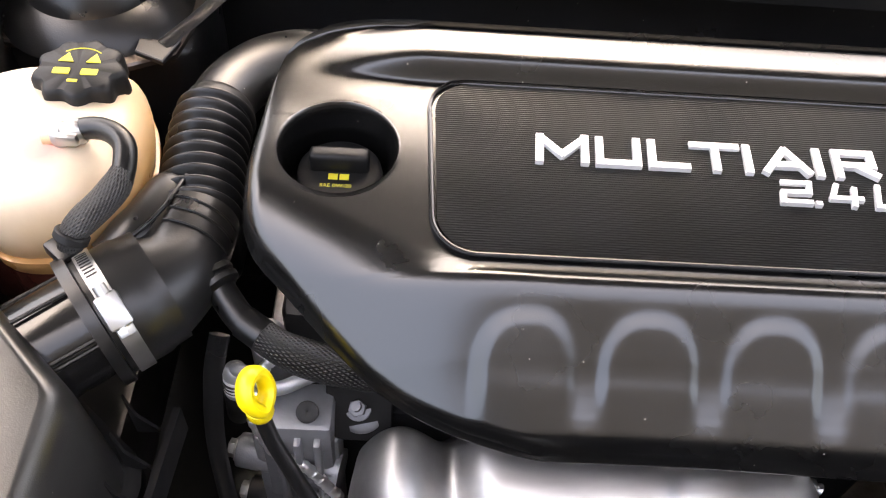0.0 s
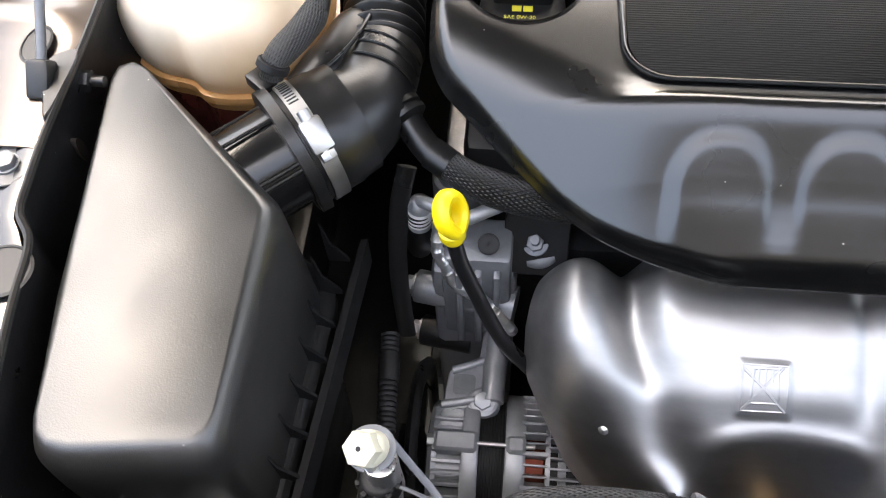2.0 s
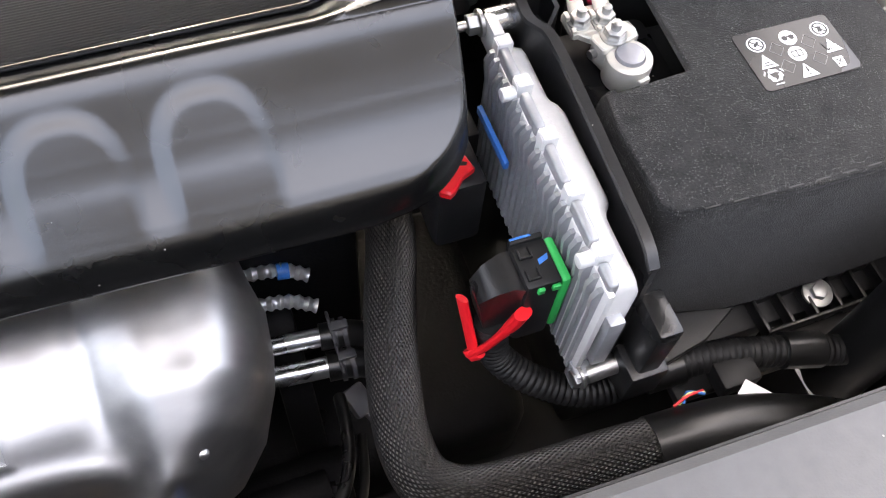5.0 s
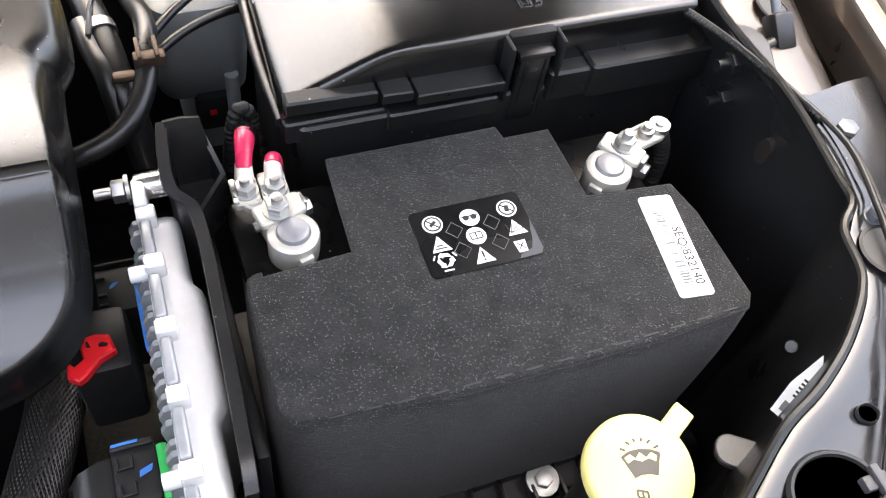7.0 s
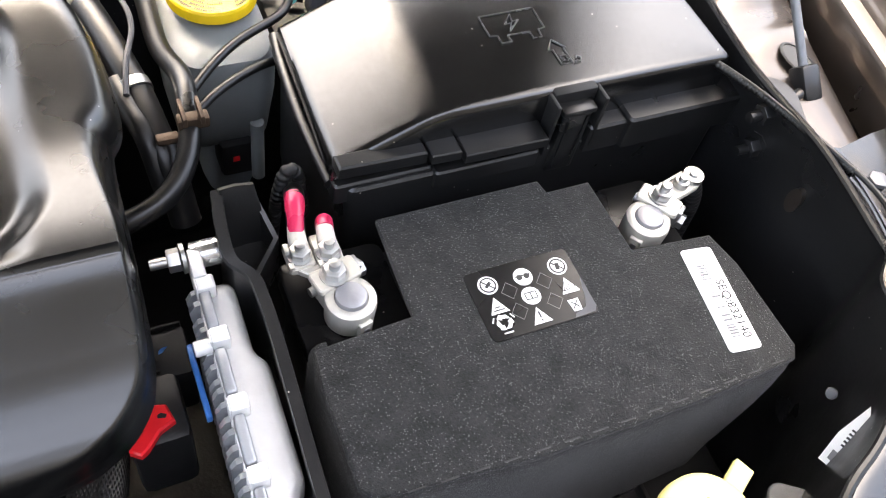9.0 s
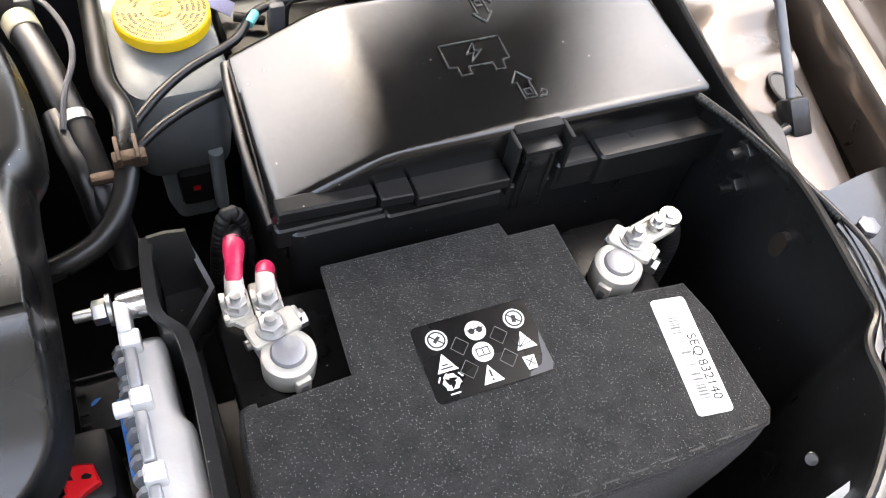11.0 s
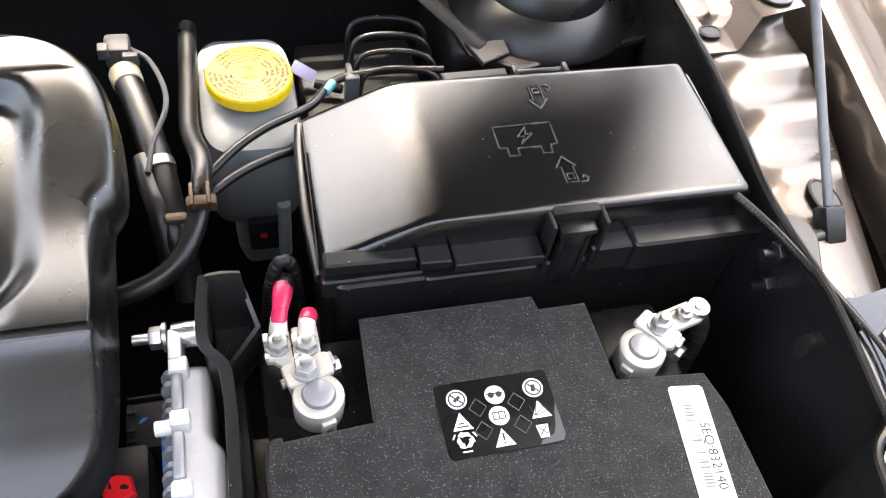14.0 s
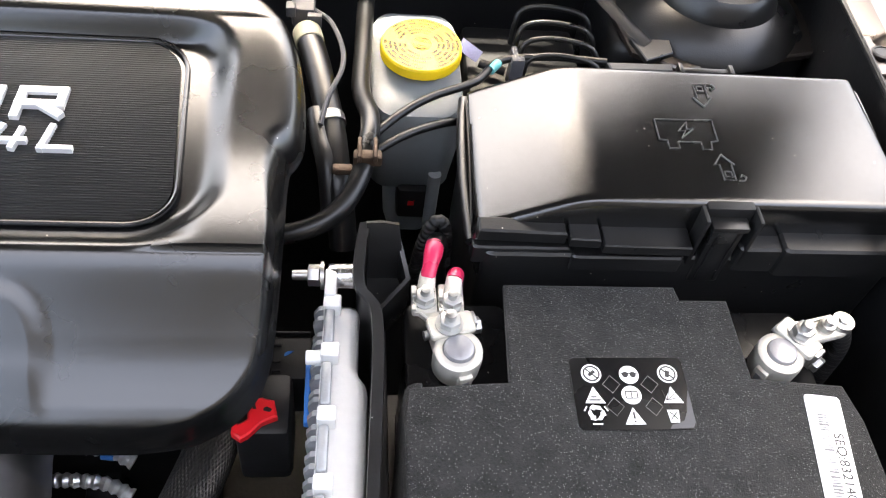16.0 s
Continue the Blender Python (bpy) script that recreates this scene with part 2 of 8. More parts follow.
def woven(name, dark, light, turns, pitch):
    """A braided sleeve: two crossing families of strands, laid along the hose by its own coordinates."""
    m = bpy.data.materials.new(name)
    m.use_nodes = True
    nt = m.node_tree
    nd, ln = nt.nodes, nt.links
    p = nd["Principled BSDF"]
    p.inputs["Roughness"].default_value = 0.42
    uv = nd.new("ShaderNodeTexCoord")
    sep = nd.new("ShaderNodeSeparateXYZ")
    ln.new(uv.outputs["UV"], sep.inputs[0])

    def math_node(op, a, b=None):
        n = nd.new("ShaderNodeMath")
        n.operation = op
        for i, v in enumerate((a, b)):
            if v is None:
                continue
            if isinstance(v, (int, float)):
                n.inputs[i].default_value = v
            else:
                ln.new(v, n.inputs[i])
        return n.outputs[0]

    u = math_node("MULTIPLY", sep.outputs["X"], turns)
    v = math_node("MULTIPLY", sep.outputs["Y"], 1.0 / pitch)
    a = math_node("ADD", u, v)
    b = math_node("SUBTRACT", u, v)
    tau = 2 * math.pi
    wa = math_node("SINE", math_node("MULTIPLY", a, tau))
    wb = math_node("SINE", math_node("MULTIPLY", b, tau))
    over = math_node("GREATER_THAN", math_node("MULTIPLY", math_node("SINE", math_node("MULTIPLY", u, tau)), math_node("SINE", math_node("MULTIPLY", v, tau))), 0.0)
    mixn = nd.new("ShaderNodeMix")
    ln.new(over, mixn.inputs[0])
    ln.new(wa, mixn.inputs[2])
    ln.new(wb, mixn.inputs[3])
    ramp = nd.new("ShaderNodeMapRange")
    ramp.inputs["From Min"].default_value = -1
    ln.new(mixn.outputs[0], ramp.inputs["Value"])
    mc = nd.new("ShaderNodeMix")
    mc.data_type = "RGBA"
    ln.new(ramp.outputs[0], mc.inputs[0])
    mc.inputs[6].default_value, mc.inputs[7].default_value = (*dark, 1), (*light, 1)
    ln.new(mc.outputs[2], p.inputs["Base Color"])
    bp = nd.new("ShaderNodeBump")
    bp.inputs["Strength"].default_value, bp.inputs["Distance"].default_value = 0.9, 0.0012
    ln.new(ramp.outputs[0], bp.inputs["Height"])
    ln.new(bp.outputs[0], p.inputs["Normal"])
    return m


BRAID = woven("black braided sleeve", (0.0012, 0.0012, 0.0012), (0.032, 0.031, 0.029), 28, 0.0062)
BRAIDBROWN = woven("brown-black braided sleeve", (0.004, 0.004, 0.0035), (0.028, 0.0245, 0.021), 40, 0.0058)


def felt_material():
    m = material("grey-black needled felt", (0.025, 0.0248, 0.0241), 0.95, var=0.45, scale=260, bump=1.0, bump_scale=900, dust=0.36,
                 dust_color=(0.19, 0.19, 0.185), spec=0.15)
    for n in m.node_tree.nodes:
        if n.type == "TEX_VORONOI":
            n.inputs["Scale"].default_value = 800
        if n.type == "MATH" and n.operation == "LESS_THAN" and abs(n.inputs[1].default_value - 0.1) < 1e-4:
            n.inputs[1].default_value = 0.24
    m.node_tree.nodes["Principled BSDF"].inputs["Sheen Weight"].default_value = 0.08
    return m


FELT = felt_material()

# ---- building helpers ----
BASE = {}


def thing(name, at, label, category, group="", kind=""):
    """A top-level thing: an empty at its base."""
    ob = new(name)
    ob.empty_display_size = 0.02
    ob.location = at
    BASE[ob] = Vector(at)
    return tagged(ob, label, category, group, kind)


def mesh_from(bm, name, mat, base, sharp=40):
    bmesh.ops.recalc_face_normals(bm, faces=bm.faces)
    for e in bm.edges:
        e.smooth = not (len(e.link_faces) == 2 and e.calc_face_angle(0) > radians(sharp))
    for f in bm.faces:
        f.smooth = True
    bmesh.ops.translate(bm, verts=bm.verts, vec=-base)
    me = bpy.data.meshes.new(name)
    bm.to_mesh(me)
    bm.free()
    me.materials.append(mat)
    return me


def part(name, bm, mat, parent, label="", sharp=40):
    """Links a bmesh, given in world places, as one mesh under a thing or a part."""
    base = BASE[parent]
    ob = new(name, mesh_from(bm, name, mat, base, sharp))
    ob.parent = parent
    BASE[ob] = base
    return tagged(ob, label)


def single(name, bm, mat, at, label, category, group="", kind="", sharp=40):
    """A thing that is one mesh."""
    at = Vector(at)
    ob = new(name, mesh_from(bm, name, mat, at, sharp))
    ob.location = at
    BASE[ob] = at
    return tagged(ob, label, category, group, kind)


def joined(*bms):
    out = bms[0]
    for b in bms[1:]:
        me = bpy.data.meshes.new("tmp")
        b.to_mesh(me)
        b.free()
        out.from_mesh(me)
        bpy.data.meshes.remove(me)
    return out


def box(x0, x1, y0, y1, z0, z1, bevel=0.0, seg=2, turn=None):
    bm = bmesh.new()
    bmesh.ops.create_cube(bm, size=1)
    bmesh.ops.transform(bm, matrix=Matrix.Translation(((x0 + x1) / 2, (y0 + y1) / 2, (z0 + z1) / 2)) @ Matrix.Diagonal((x1 - x0, y1 - y0, z1 - z0, 1)), verts=bm.verts)
    if bevel:
        bmesh.ops.bevel(bm, geom=bm.edges[:], offset=bevel, segments=seg, affect="EDGES", profile=0.5)
    if turn is not None:
        c = Vector(((x0 + x1) / 2, (y0 + y1) / 2, (z0 + z1) / 2))
        bmesh.ops.transform(bm, matrix=Matrix.Translation(c) @ turn.to_4x4() @ Matrix.Translation(-c), verts=bm.verts)
    return bm


def moved(bm, m):
    bmesh.ops.transform(bm, matrix=m, verts=bm.verts)
    return bm


def along(a, b):
    """The matrix that lays the z axis from a to b, with its origin in a."""
    a, b = Vector(a), Vector(b)
    return Matrix.Translation(a) @ (b - a).to_track_quat("Z", "Y").to_matrix().to_4x4()


def rod(a, b, r, r2=None, seg=24, bevel=0.0):
    """A cylinder or cone from a to b."""
    bm = bmesh.new()
    d = (Vector(b) - Vector(a)).length
    bmesh.ops.create_cone(bm, cap_ends=True, segments=seg, radius1=r, radius2=r if r2 is None else r2, depth=d)
    if bevel:
        caps = [e for e in bm.edges if any(len(f.verts) > 4 for f in e.link_faces)]
        bmesh.ops.bevel(bm, geom=caps, offset=bevel, segments=2, affect="EDGES", profile=0.5)
    bmesh.ops.translate(bm, verts=bm.verts, vec=(0, 0, d / 2))
    return moved(bm, along(a, b))


def lathe(a, b, profile, seg=40, closed=False, open_end=False):
    """A body turned round the axis from a to b: rows of (metres along, radius)."""
    bm = bmesh.new()
    rings = []
    for h, r in profile:
        rings.append([bm.verts.new((r * math.cos(k * 2 * math.pi / seg), r * math.sin(k * 2 * math.pi / seg), h)) for k in range(seg)])
    pairs = list(zip(rings, rings[1:])) + ([(rings[-1], rings[0])] if closed else [])
    for p, q in pairs:
        for k in range(seg):
            bm.faces.new((p[k], p[(k + 1) % seg], q[(k + 1) % seg], q[k]))
    if not closed:
        for ring in (rings[:1] if open_end else (rings[0], rings[-1])):
            if (ring[0].co.xy).length > 1e-5:
                bm.faces.new(ring)
    return moved(bm, along(a, b))


def smooth_path(points, step=0.004):
    """A curve through the points, at even steps."""
    p = [Vector(v) for v in points]
    p = [2 * p[0] - p[1]] + p + [2 * p[-1] - p[-2]]
    out = []
    for i in range(1, len(p) - 2):
        n = max(2, int((p[i + 1] - p[i]).length / step))
        for k in range(n):
            t = k / n
            out.append(0.5 * (2 * p[i] + (p[i + 1] - p[i - 1]) * t + (2 * p[i - 1] - 5 * p[i] + 4 * p[i + 1] - p[i + 2]) * t * t
                              + (3 * p[i] - p[i - 1] - 3 * p[i + 1] + p[i + 2]) * t ** 3))
    return out + [p[-2]]


def tube(points, radius, seg=16, step=0.004, squash=1.0, up=None, cap=True, raw=False):
    """A hose along a curve; radius a number or a function of (share of the way, metres). Carries coordinates for a woven sleeve."""
    path = [Vector(v) for v in points] if raw else smooth_path(points, step)
    bm = bmesh.new()
    uvl = bm.loops.layers.uv.new("UVMap")
    lengths = [0.0]
    for a, b in zip(path, path[1:]):
        lengths.append(lengths[-1] + (b - a).length)
    side = None
    rings = []
    for i, c in enumerate(path):
        t = (path[min(i + 1, len(path) - 1)] - path[max(i - 1, 0)]).normalized()
        if side is None:
            ref = Vector(up) if up else (Vector((0, 0, 1)) if abs(t.z) < 0.9 else Vector((0, 1, 0)))
            side = t.cross(ref).normalized()
        else:
            side = (side - t * side.dot(t)).normalized()
        other = side.cross(t).normalized()
        r = radius(lengths[i] / lengths[-1], lengths[i]) if callable(radius) else radius
        rings.append([bm.verts.new(c + side * (r * math.cos(k * 2 * math.pi / seg)) + other * (r * squash * math.sin(k * 2 * math.pi / seg))) for k in range(seg)])
    for i in range(len(rings) - 1):
        for k in range(seg):
            k2 = (k + 1) % seg
            f = bm.faces.new((rings[i][k], rings[i][k2], rings[i + 1][k2], rings[i + 1][k]))
            for lp, (uu, vv) in zip(f.loops, ((k, i), (k + 1, i), (k + 1, i + 1), (k, i + 1))):
                lp[uvl].uv = (uu / seg, lengths[vv])
    if cap:
        bm.faces.new(rings[0])
        bm.faces.new(rings[-1])
    return bm


def conduit(points, r, pitch=0.0045, depth=0.0011, seg=14):
    """Corrugated loom tubing."""
    return tube(points, lambda s, d: r - depth * (0.5 - 0.5 * math.cos(2 * math.pi * d / pitch)) ** 2, seg, pitch / 4)


def slab(outline, z0, z1, bevel=0.0, seg=2, m=None):
    """A plate with the given outline, from z0 to z1."""
    bm = bmesh.new()
    f = bm.faces.new([bm.verts.new((x, y, z0)) for x, y in outline])
    r = bmesh.ops.extrude_face_region(bm, geom=[f])
    bmesh.ops.translate(bm, verts=[v for v in r["geom"] if isinstance(v, bmesh.types.BMVert)], vec=(0, 0, z1 - z0))
    bmesh.ops.recalc_face_normals(bm, faces=bm.faces)
    if bevel:
        top = [e for e in bm.edges if all(abs(v.co.z - z1) < 1e-6 for v in e.verts)]
        bmesh.ops.bevel(bm, geom=top, offset=bevel, segments=seg, affect="EDGES", profile=0.5)
    return moved(bm, m) if m is not None else bm


def loft(rings, cap=True):
    bm = bmesh.new()
    rows = [[bm.verts.new(p) for p in ring] for ring in rings]
    n = len(rows[0])
    for a, b in zip(rows, rows[1:]):
        for k in range(n):
            bm.faces.new((a[k], a[(k + 1) % n], b[(k + 1) % n], b[k]))
    if cap:
        bm.faces.new(rows[0])
        bm.faces.new(rows[-1])
    return bm


def rounded(x0, x1, y0, y1, r, n=6):
    """The outline of a rectangle with rounded corners."""
    out = []
    for cx, cy, a in ((x1 - r, y1 - r, 0), (x0 + r, y1 - r, 90), (x0 + r, y0 + r, 180), (x1 - r, y0 + r, 270)):
        out += [(cx + r * math.cos(radians(a + 90 * k / n)), cy + r * math.sin(radians(a + 90 * k / n))) for k in range(n + 1)]
    return out


def spline2(points, n=8, closed=True):
    """A smooth closed outline through a few corners."""
    p = [Vector((*v, 0)) for v in points]
    out = []
    for i in range(len(p)):
        a, b, c, d = p[i - 1], p[i], p[(i + 1) % len(p)], p[(i + 2) % len(p)]
        for k in range(n):
            t = k / n
            q = 0.5 * (2 * b + (c - a) * t + (2 * a - 5 * b + 4 * c - d) * t * t + (3 * b - a - 3 * c + d) * t ** 3)
            out.append((q.x, q.y))
    return out


def hex_bolt(at, axis, r, h, washer=0.0):
    """A hexagon head on its flange, in place."""
    a, n = Vector(at), Vector(axis).normalized()
    bm = rod(a, a + n * h, r, seg=6, bevel=r * 0.08)
    if washer:
        bm = joined(bm, rod(a - n * 0.001, a + n * h * 0.3, washer, seg=24, bevel=h * 0.08))
    return bm


def smoothstep(a, b, x):
    t = min(max((x - a) / (b - a), 0.0), 1.0)
    return t * t * (3 - 2 * t)


def text_mesh(body, size, m, depth=0.0003, slant=0.0):
    """Printed characters as a thin mesh, placed by m."""
    cu = bpy.data.curves.new("print", "FONT")
    cu.body, cu.size, cu.extrude, cu.shear = body, size, depth, slant
    ob = bpy.data.objects.new("print", cu)
    scene.collection.objects.link(ob)
    me = bpy.data.meshes.new_from_object(ob.evaluated_get(bpy.context.evaluated_depsgraph_get()))
    bm = bmesh.new()
    bm.from_mesh(me)
    bpy.data.objects.remove(ob)
    bpy.data.curves.remove(cu)
    bpy.data.meshes.remove(me)
    return moved(bm, m)

# ---- ground and car body ----
single("ground", box(-60, 60, -60, 60, -0.05, 0.0), GROUND, (0, 0, 0), "dusty grey concrete under the parked car", "ground", kind="structure")

# Unseen wall, added ahead of the car only to darken reflections.
single("reflected_wall", box(-1.5, 8.0, -4.6, -4.35, 0.0, 5.8, 0.02), DARKWALL, (3.75, -4.45, 0), "plain dark wall added out of view to darken reflections", "wall", kind="structure")
body = thing("car_body", (0.32, 0.3, 0.3), "bronze metallic car body with its engine bay open", "car")
MID = 0.3235


def strip(rows, closed=False):
    """A sheet through rows of places, given thickness."""
    bm = bmesh.new()
    vs = [[bm.verts.new(p) for p in row] for row in rows]
    for a, b in zip(vs, vs[1:]):
        for k in range(len(a) - 1):
            bm.faces.new((a[k], a[k + 1], b[k + 1], b[k]))
    bmesh.ops.recalc_face_normals(bm, faces=bm.faces)
    return bm


def thick(bm, t):
    bmesh.ops.solidify(bm, geom=bm.faces[:], thickness=t)
    return bm


def sided(rows, s):
    """Mirrors rows of places across the car's middle where s is -1."""
    return [[(x if s > 0 else 2 * MID - x, y, z) for x, y, z in row] for row in rows]


# edge of the wheel-arch side of the bay, from the scuttle forward: x, y, z of its lip
EDGE = [(1.03, 0.95, 0.90), (1.022, 0.80, 0.90), (1.017, 0.666, 0.90), (1.003, 0.551, 0.90), (1.001, 0.504, 0.90), (1.002, 0.43, 0.90), (0.99, 0.36, 0.895),
        (0.975, 0.315, 0.89), (0.945, 0.26, 0.885), (0.93, 0.16, 0.88)]
EDGE_RIGHT = EDGE[:5] + [(1.004, 0.44, 0.90), (1.002, 0.37, 0.892), (1.0, 0.352, 0.89), (0.983, 0.335, 0.888), (0.974, 0.301, 0.886), (0.943, 0.270, 0.885), (0.907, 0.247, 0.885), (0.873, 0.232, 0.884), (0.845, 0.214, 0.882), (0.826, 0.200, 0.88), (0.81, 0.18, 0.88)]
EDGE_LEFT = [(1.01, 0.95, 0.90), (1.003, 0.80, 0.90), (0.998, 0.666, 0.898), (0.9955, 0.60, 0.896), (0.994, 0.52, 0.895), (0.9945, 0.44, 0.894), (0.995, 0.40, 0.890), (0.9925, 0.378, 0.889), (0.979, 0.356, 0.888), (0.975, 0.31, 0.886), (0.965, 0.24, 0.884), (0.955, 0.16, 0.88)]
for s, side in ((1, "battery side"), (-1, "reservoir side")):
    EDGE = EDGE_RIGHT if s > 0 else EDGE_LEFT
    smooth = smooth_path(EDGE, 0.012)
    part("inner_apron", thick(strip(sided([[(x, y, z), (x + 0.004, y, z - 0.03), (x + 0.015 * math.sin(y * 40), y, z - 0.12), (x + 0.01, y, 0.6), (x + 0.0, y, 0.35)] for x, y, z in smooth], s)), 0.002), BODYBLACK, body)
    lip = tube([(x if s > 0 else 2 * MID - x, y, z + 0.001) for x, y, z in EDGE], 0.003, 8)
    part("apron_lip", lip, RUBBER, body)
    rail = []
    ys = [0.43 + 0.52 * k / 60 for k in range(61)]
    for y in ys:
        e = next((a[0] + (b[0] - a[0]) * (y - a[1]) / (b[1] - a[1]) for a, b in zip(EDGE, EDGE[1:]) if b[1] <= y <= a[1]), 1.0)
        bead = 0.005 * (smoothstep(0.538, 0.546, y) - smoothstep(0.562, 0.570, y)) + 0.006 * (smoothstep(0.595, 0.605, y) - smoothstep(0.625, 0.635, y)) + 0.006 * (smoothstep(0.655, 0.665, y) - smoothstep(0.685, 0.695, y)) + 0.012 * smoothstep(0.72, 0.74, y)
        out = min(e + 0.107, 1.068 + 0.29 * (y - 0.487))
        rail.append([(e + 0.006, y, 0.892), (e + 0.012, y, 0.893), (e + 0.024, y, 0.893 + bead), (e + 0.45 * (out - e), y, 0.893 + bead), (out - 0.012, y, 0.893 + bead), (out, y, 0.885), (out + 0.005, y, 0.84)])
    part("fender_rail", thick(strip(sided(rail, s)), 0.0015), BRONZE, body)
    sup = []
    for e in smooth:
        if e[1] <= 0.44:
            q = smoothstep(0.21, 0.36, e[1]) if s > 0 else 1.0
            wide = (0.09 * q + 0.10 * (1 - q), 0.01 * q - 0.05 * (1 - q))
            sup.append([(e[0] + 0.002, e[1] - 0.001, e[2] - 0.012), (e[0] + 0.005, e[1] - 0.002, e[2] - 0.002), (e[0] + 0.012, e[1] - 0.004 * (1 - q), e[2] - 0.001), (e[0] + 0.02, e[1] - 0.008 * (1 - q), e[2] - 0.004), (e[0] + wide[0] * 0.6, e[1] + wide[1] * 0.6, e[2] - 0.005), (e[0] + wide[0], e[1] + wide[1], e[2] - 0.008), (e[0] + wide[0] + 0.02, e[1] + wide[1], e[2] - 0.05)])
    part("lamp_support", thick(strip(sided(sup, s)), 0.002), LAMPBLACK, body)
    fender = []
    for k in range(28):
        y = -0.05 + 0.05 * k
        fx = min(max(1.087 + 0.20 * (y - 0.455), 1.06), 1.15)
        fender.append([(fx + 0.002, y, 0.86), (fx, y, 0.908), (fx + 0.003, y, 0.9135), (fx + 0.008, y, 0.915), (fx + 0.020, y, 0.914), (fx + 0.024, y, 0.918), (fx + 0.030, y, 0.928), (fx + 0.05, y, 0.940), (fx + 0.10, y, 0.938), (fx + 0.16, y, 0.905), (1.315, y, 0.82), (1.33, y, 0.7), (1.33, y, 0.3)])
    part("fender", thick(strip(sided(fender, s)), 0.002), BRONZE, body)
    stations = ((1.024, 0.8962, 0.694, 0.744), (1.053, 0.8962, 0.695, 0.742), (1.057, 0.8975, 0.697, 0.742), (1.076, 0.9115, 0.712, 0.756), (1.081, 0.9140, 0.716, 0.760), (1.128, 0.9148, 0.726, 0.80))
    part("rail_bracket", thick(strip(sided([[(x, y0 + (y1 - y0) * k / 3, z) for k in range(4)] for x, z, y0, y1 in stations], s)), 0.002), BRONZE, body)
    gut = [[(1.10, y, 0.80), (1.17, y, 0.80)] for y in (-0.05, 0.5, 1.0)]
    part("gutter", thick(strip(sided(gut, s)), 0.002), BODYBLACK, body)

# slam panel across the front
cross, rear = [], []
for k in range(41):
    x = -0.36 + 1.37 * k / 40
    bow = 0.03 * ((x - MID) / 0.68) ** 2
    y0 = 0.193 - 0.02 * (x + 0.2) / 0.9 + bow * 0.3 - 0.012 * smoothstep(-0.1, 0.36, -x)
    rear.append([(x, y0 + 0.002, 0.74), (x, y0 + 0.002, 0.8915)])
    cross.append([(x, y0, 0.885), (x, y0, 0.893), (x, y0 - 0.006, 0.899), (x, y0 - 0.06, 0.900), (x, y0 - 0.14, 0.896), (x, y0 - 0.22, 0.885), (x, y0 - 0.30, 0.84), (x, y0 - 0.33, 0.70), (x, y0 - 0.33, 0.25)])
part("slam_panel", thick(strip(cross), 0.002), SUPPORT, body)
part("slam_panel_rear", thick(strip(rear), 0.0015), BODYBLACK, body)
for x, y in ((0.688, 0.15), (0.05, 0.15)):
    part("push_rivet", lathe((x, y, 0.897), (x, y, 0.91), [(0, 0.013), (0.003, 0.013), (0.005, 0.010), (0.004, 0.006), (0.004, 0.0)], 24), BLACK, body)

# scuttle, bulkhead, windscreen and raised hood
part("bulkhead", box(-0.40, 1.05, 0.93, 0.95, 0.25, 0.90, 0.004), BODYBLACK, body)
cowl = [[(x, 0.86, 0.875), (x, 0.865, 0.93), (x, 0.90, 0.955), (x, 1.0, 0.97), (x, 1.18, 0.985)] for x in (-0.45, 0.0, 0.32, 0.7, 1.10)]
part("cowl", thick(strip(cowl), 0.003), BLACK, body)
part("cowl_seal", tube([(-0.42, 0.862, 0.937), (0.0, 0.858, 0.94), (0.32, 0.856, 0.942), (0.7, 0.858, 0.94), (1.07, 0.862, 0.937)], 0.008, 10, 0.02), RUBBER, body)
wind = [[(-0.42, 1.18, 0.98), (0.32, 1.12, 0.98), (1.07, 1.18, 0.98)], [(-0.30, 1.75, 1.42), (0.32, 1.68, 1.44), (0.95, 1.75, 1.42)]]
part("windscreen", thick(strip(wind), 0.005), GLASS, body)
part("roof", box(-0.32, 0.97, 1.72, 3.2, 1.40, 1.45, 0.02), BRONZE, body)
HY, HZ = 1.035, 1.208
WIDTHS = (-0.82, -0.7, -0.58, -0.5, -0.42, -0.34, -0.17, 0.0, 0.17, 0.34, 0.42, 0.5, 0.58, 0.7, 0.82)


def hood_at(w, t):
    """A place on the raised hood, whose rear edge rises clear of the scuttle between the hinges."""
    t0 = 0.08 * (1 - smoothstep(0.38, 0.58, abs(w)))
    t = t0 + (1 - t0) * t
    w *= 1 + 0.12 * (1 - smoothstep(0.05, 0.38, t))
    return MID + w, HY - 0.90 * t + 0.05 * abs(w) ** 2, HZ + 0.79 * t + 0.03 * (0.7 - abs(w))


hood_rows = [[hood_at(w, k / 12) for w in WIDTHS] for k in range(13)]
part("hood", thick(strip(hood_rows), 0.025), BRONZE, body)
pad_rows = [[tuple(Vector(hood_at(w, 0.02 + 0.93 * j / 8)) + Vector((0, -0.036, -0.014))) for w in [q * 0.97 for q in WIDTHS]] for j in range(9)]
part("hood_insulation", thick(strip(pad_rows), 0.012), PAD, body, "black felt insulation pad")
for s in (1, -1):
    part("hood_hinge", tube([(MID + 0.70 * s, 1.12, 0.93), (MID + 0.70 * s, 1.10, 1.06), (MID + 0.70 * s, 1.05, 1.16), (MID + 0.70 * s, 0.97, 1.32)], 0.018, 8, squash=0.3), BODYBLACK, body)
part("floor_pan", box(-0.45, 1.1, 0.95, 3.4, 0.25, 0.30, 0.01), BODYBLACK, body)
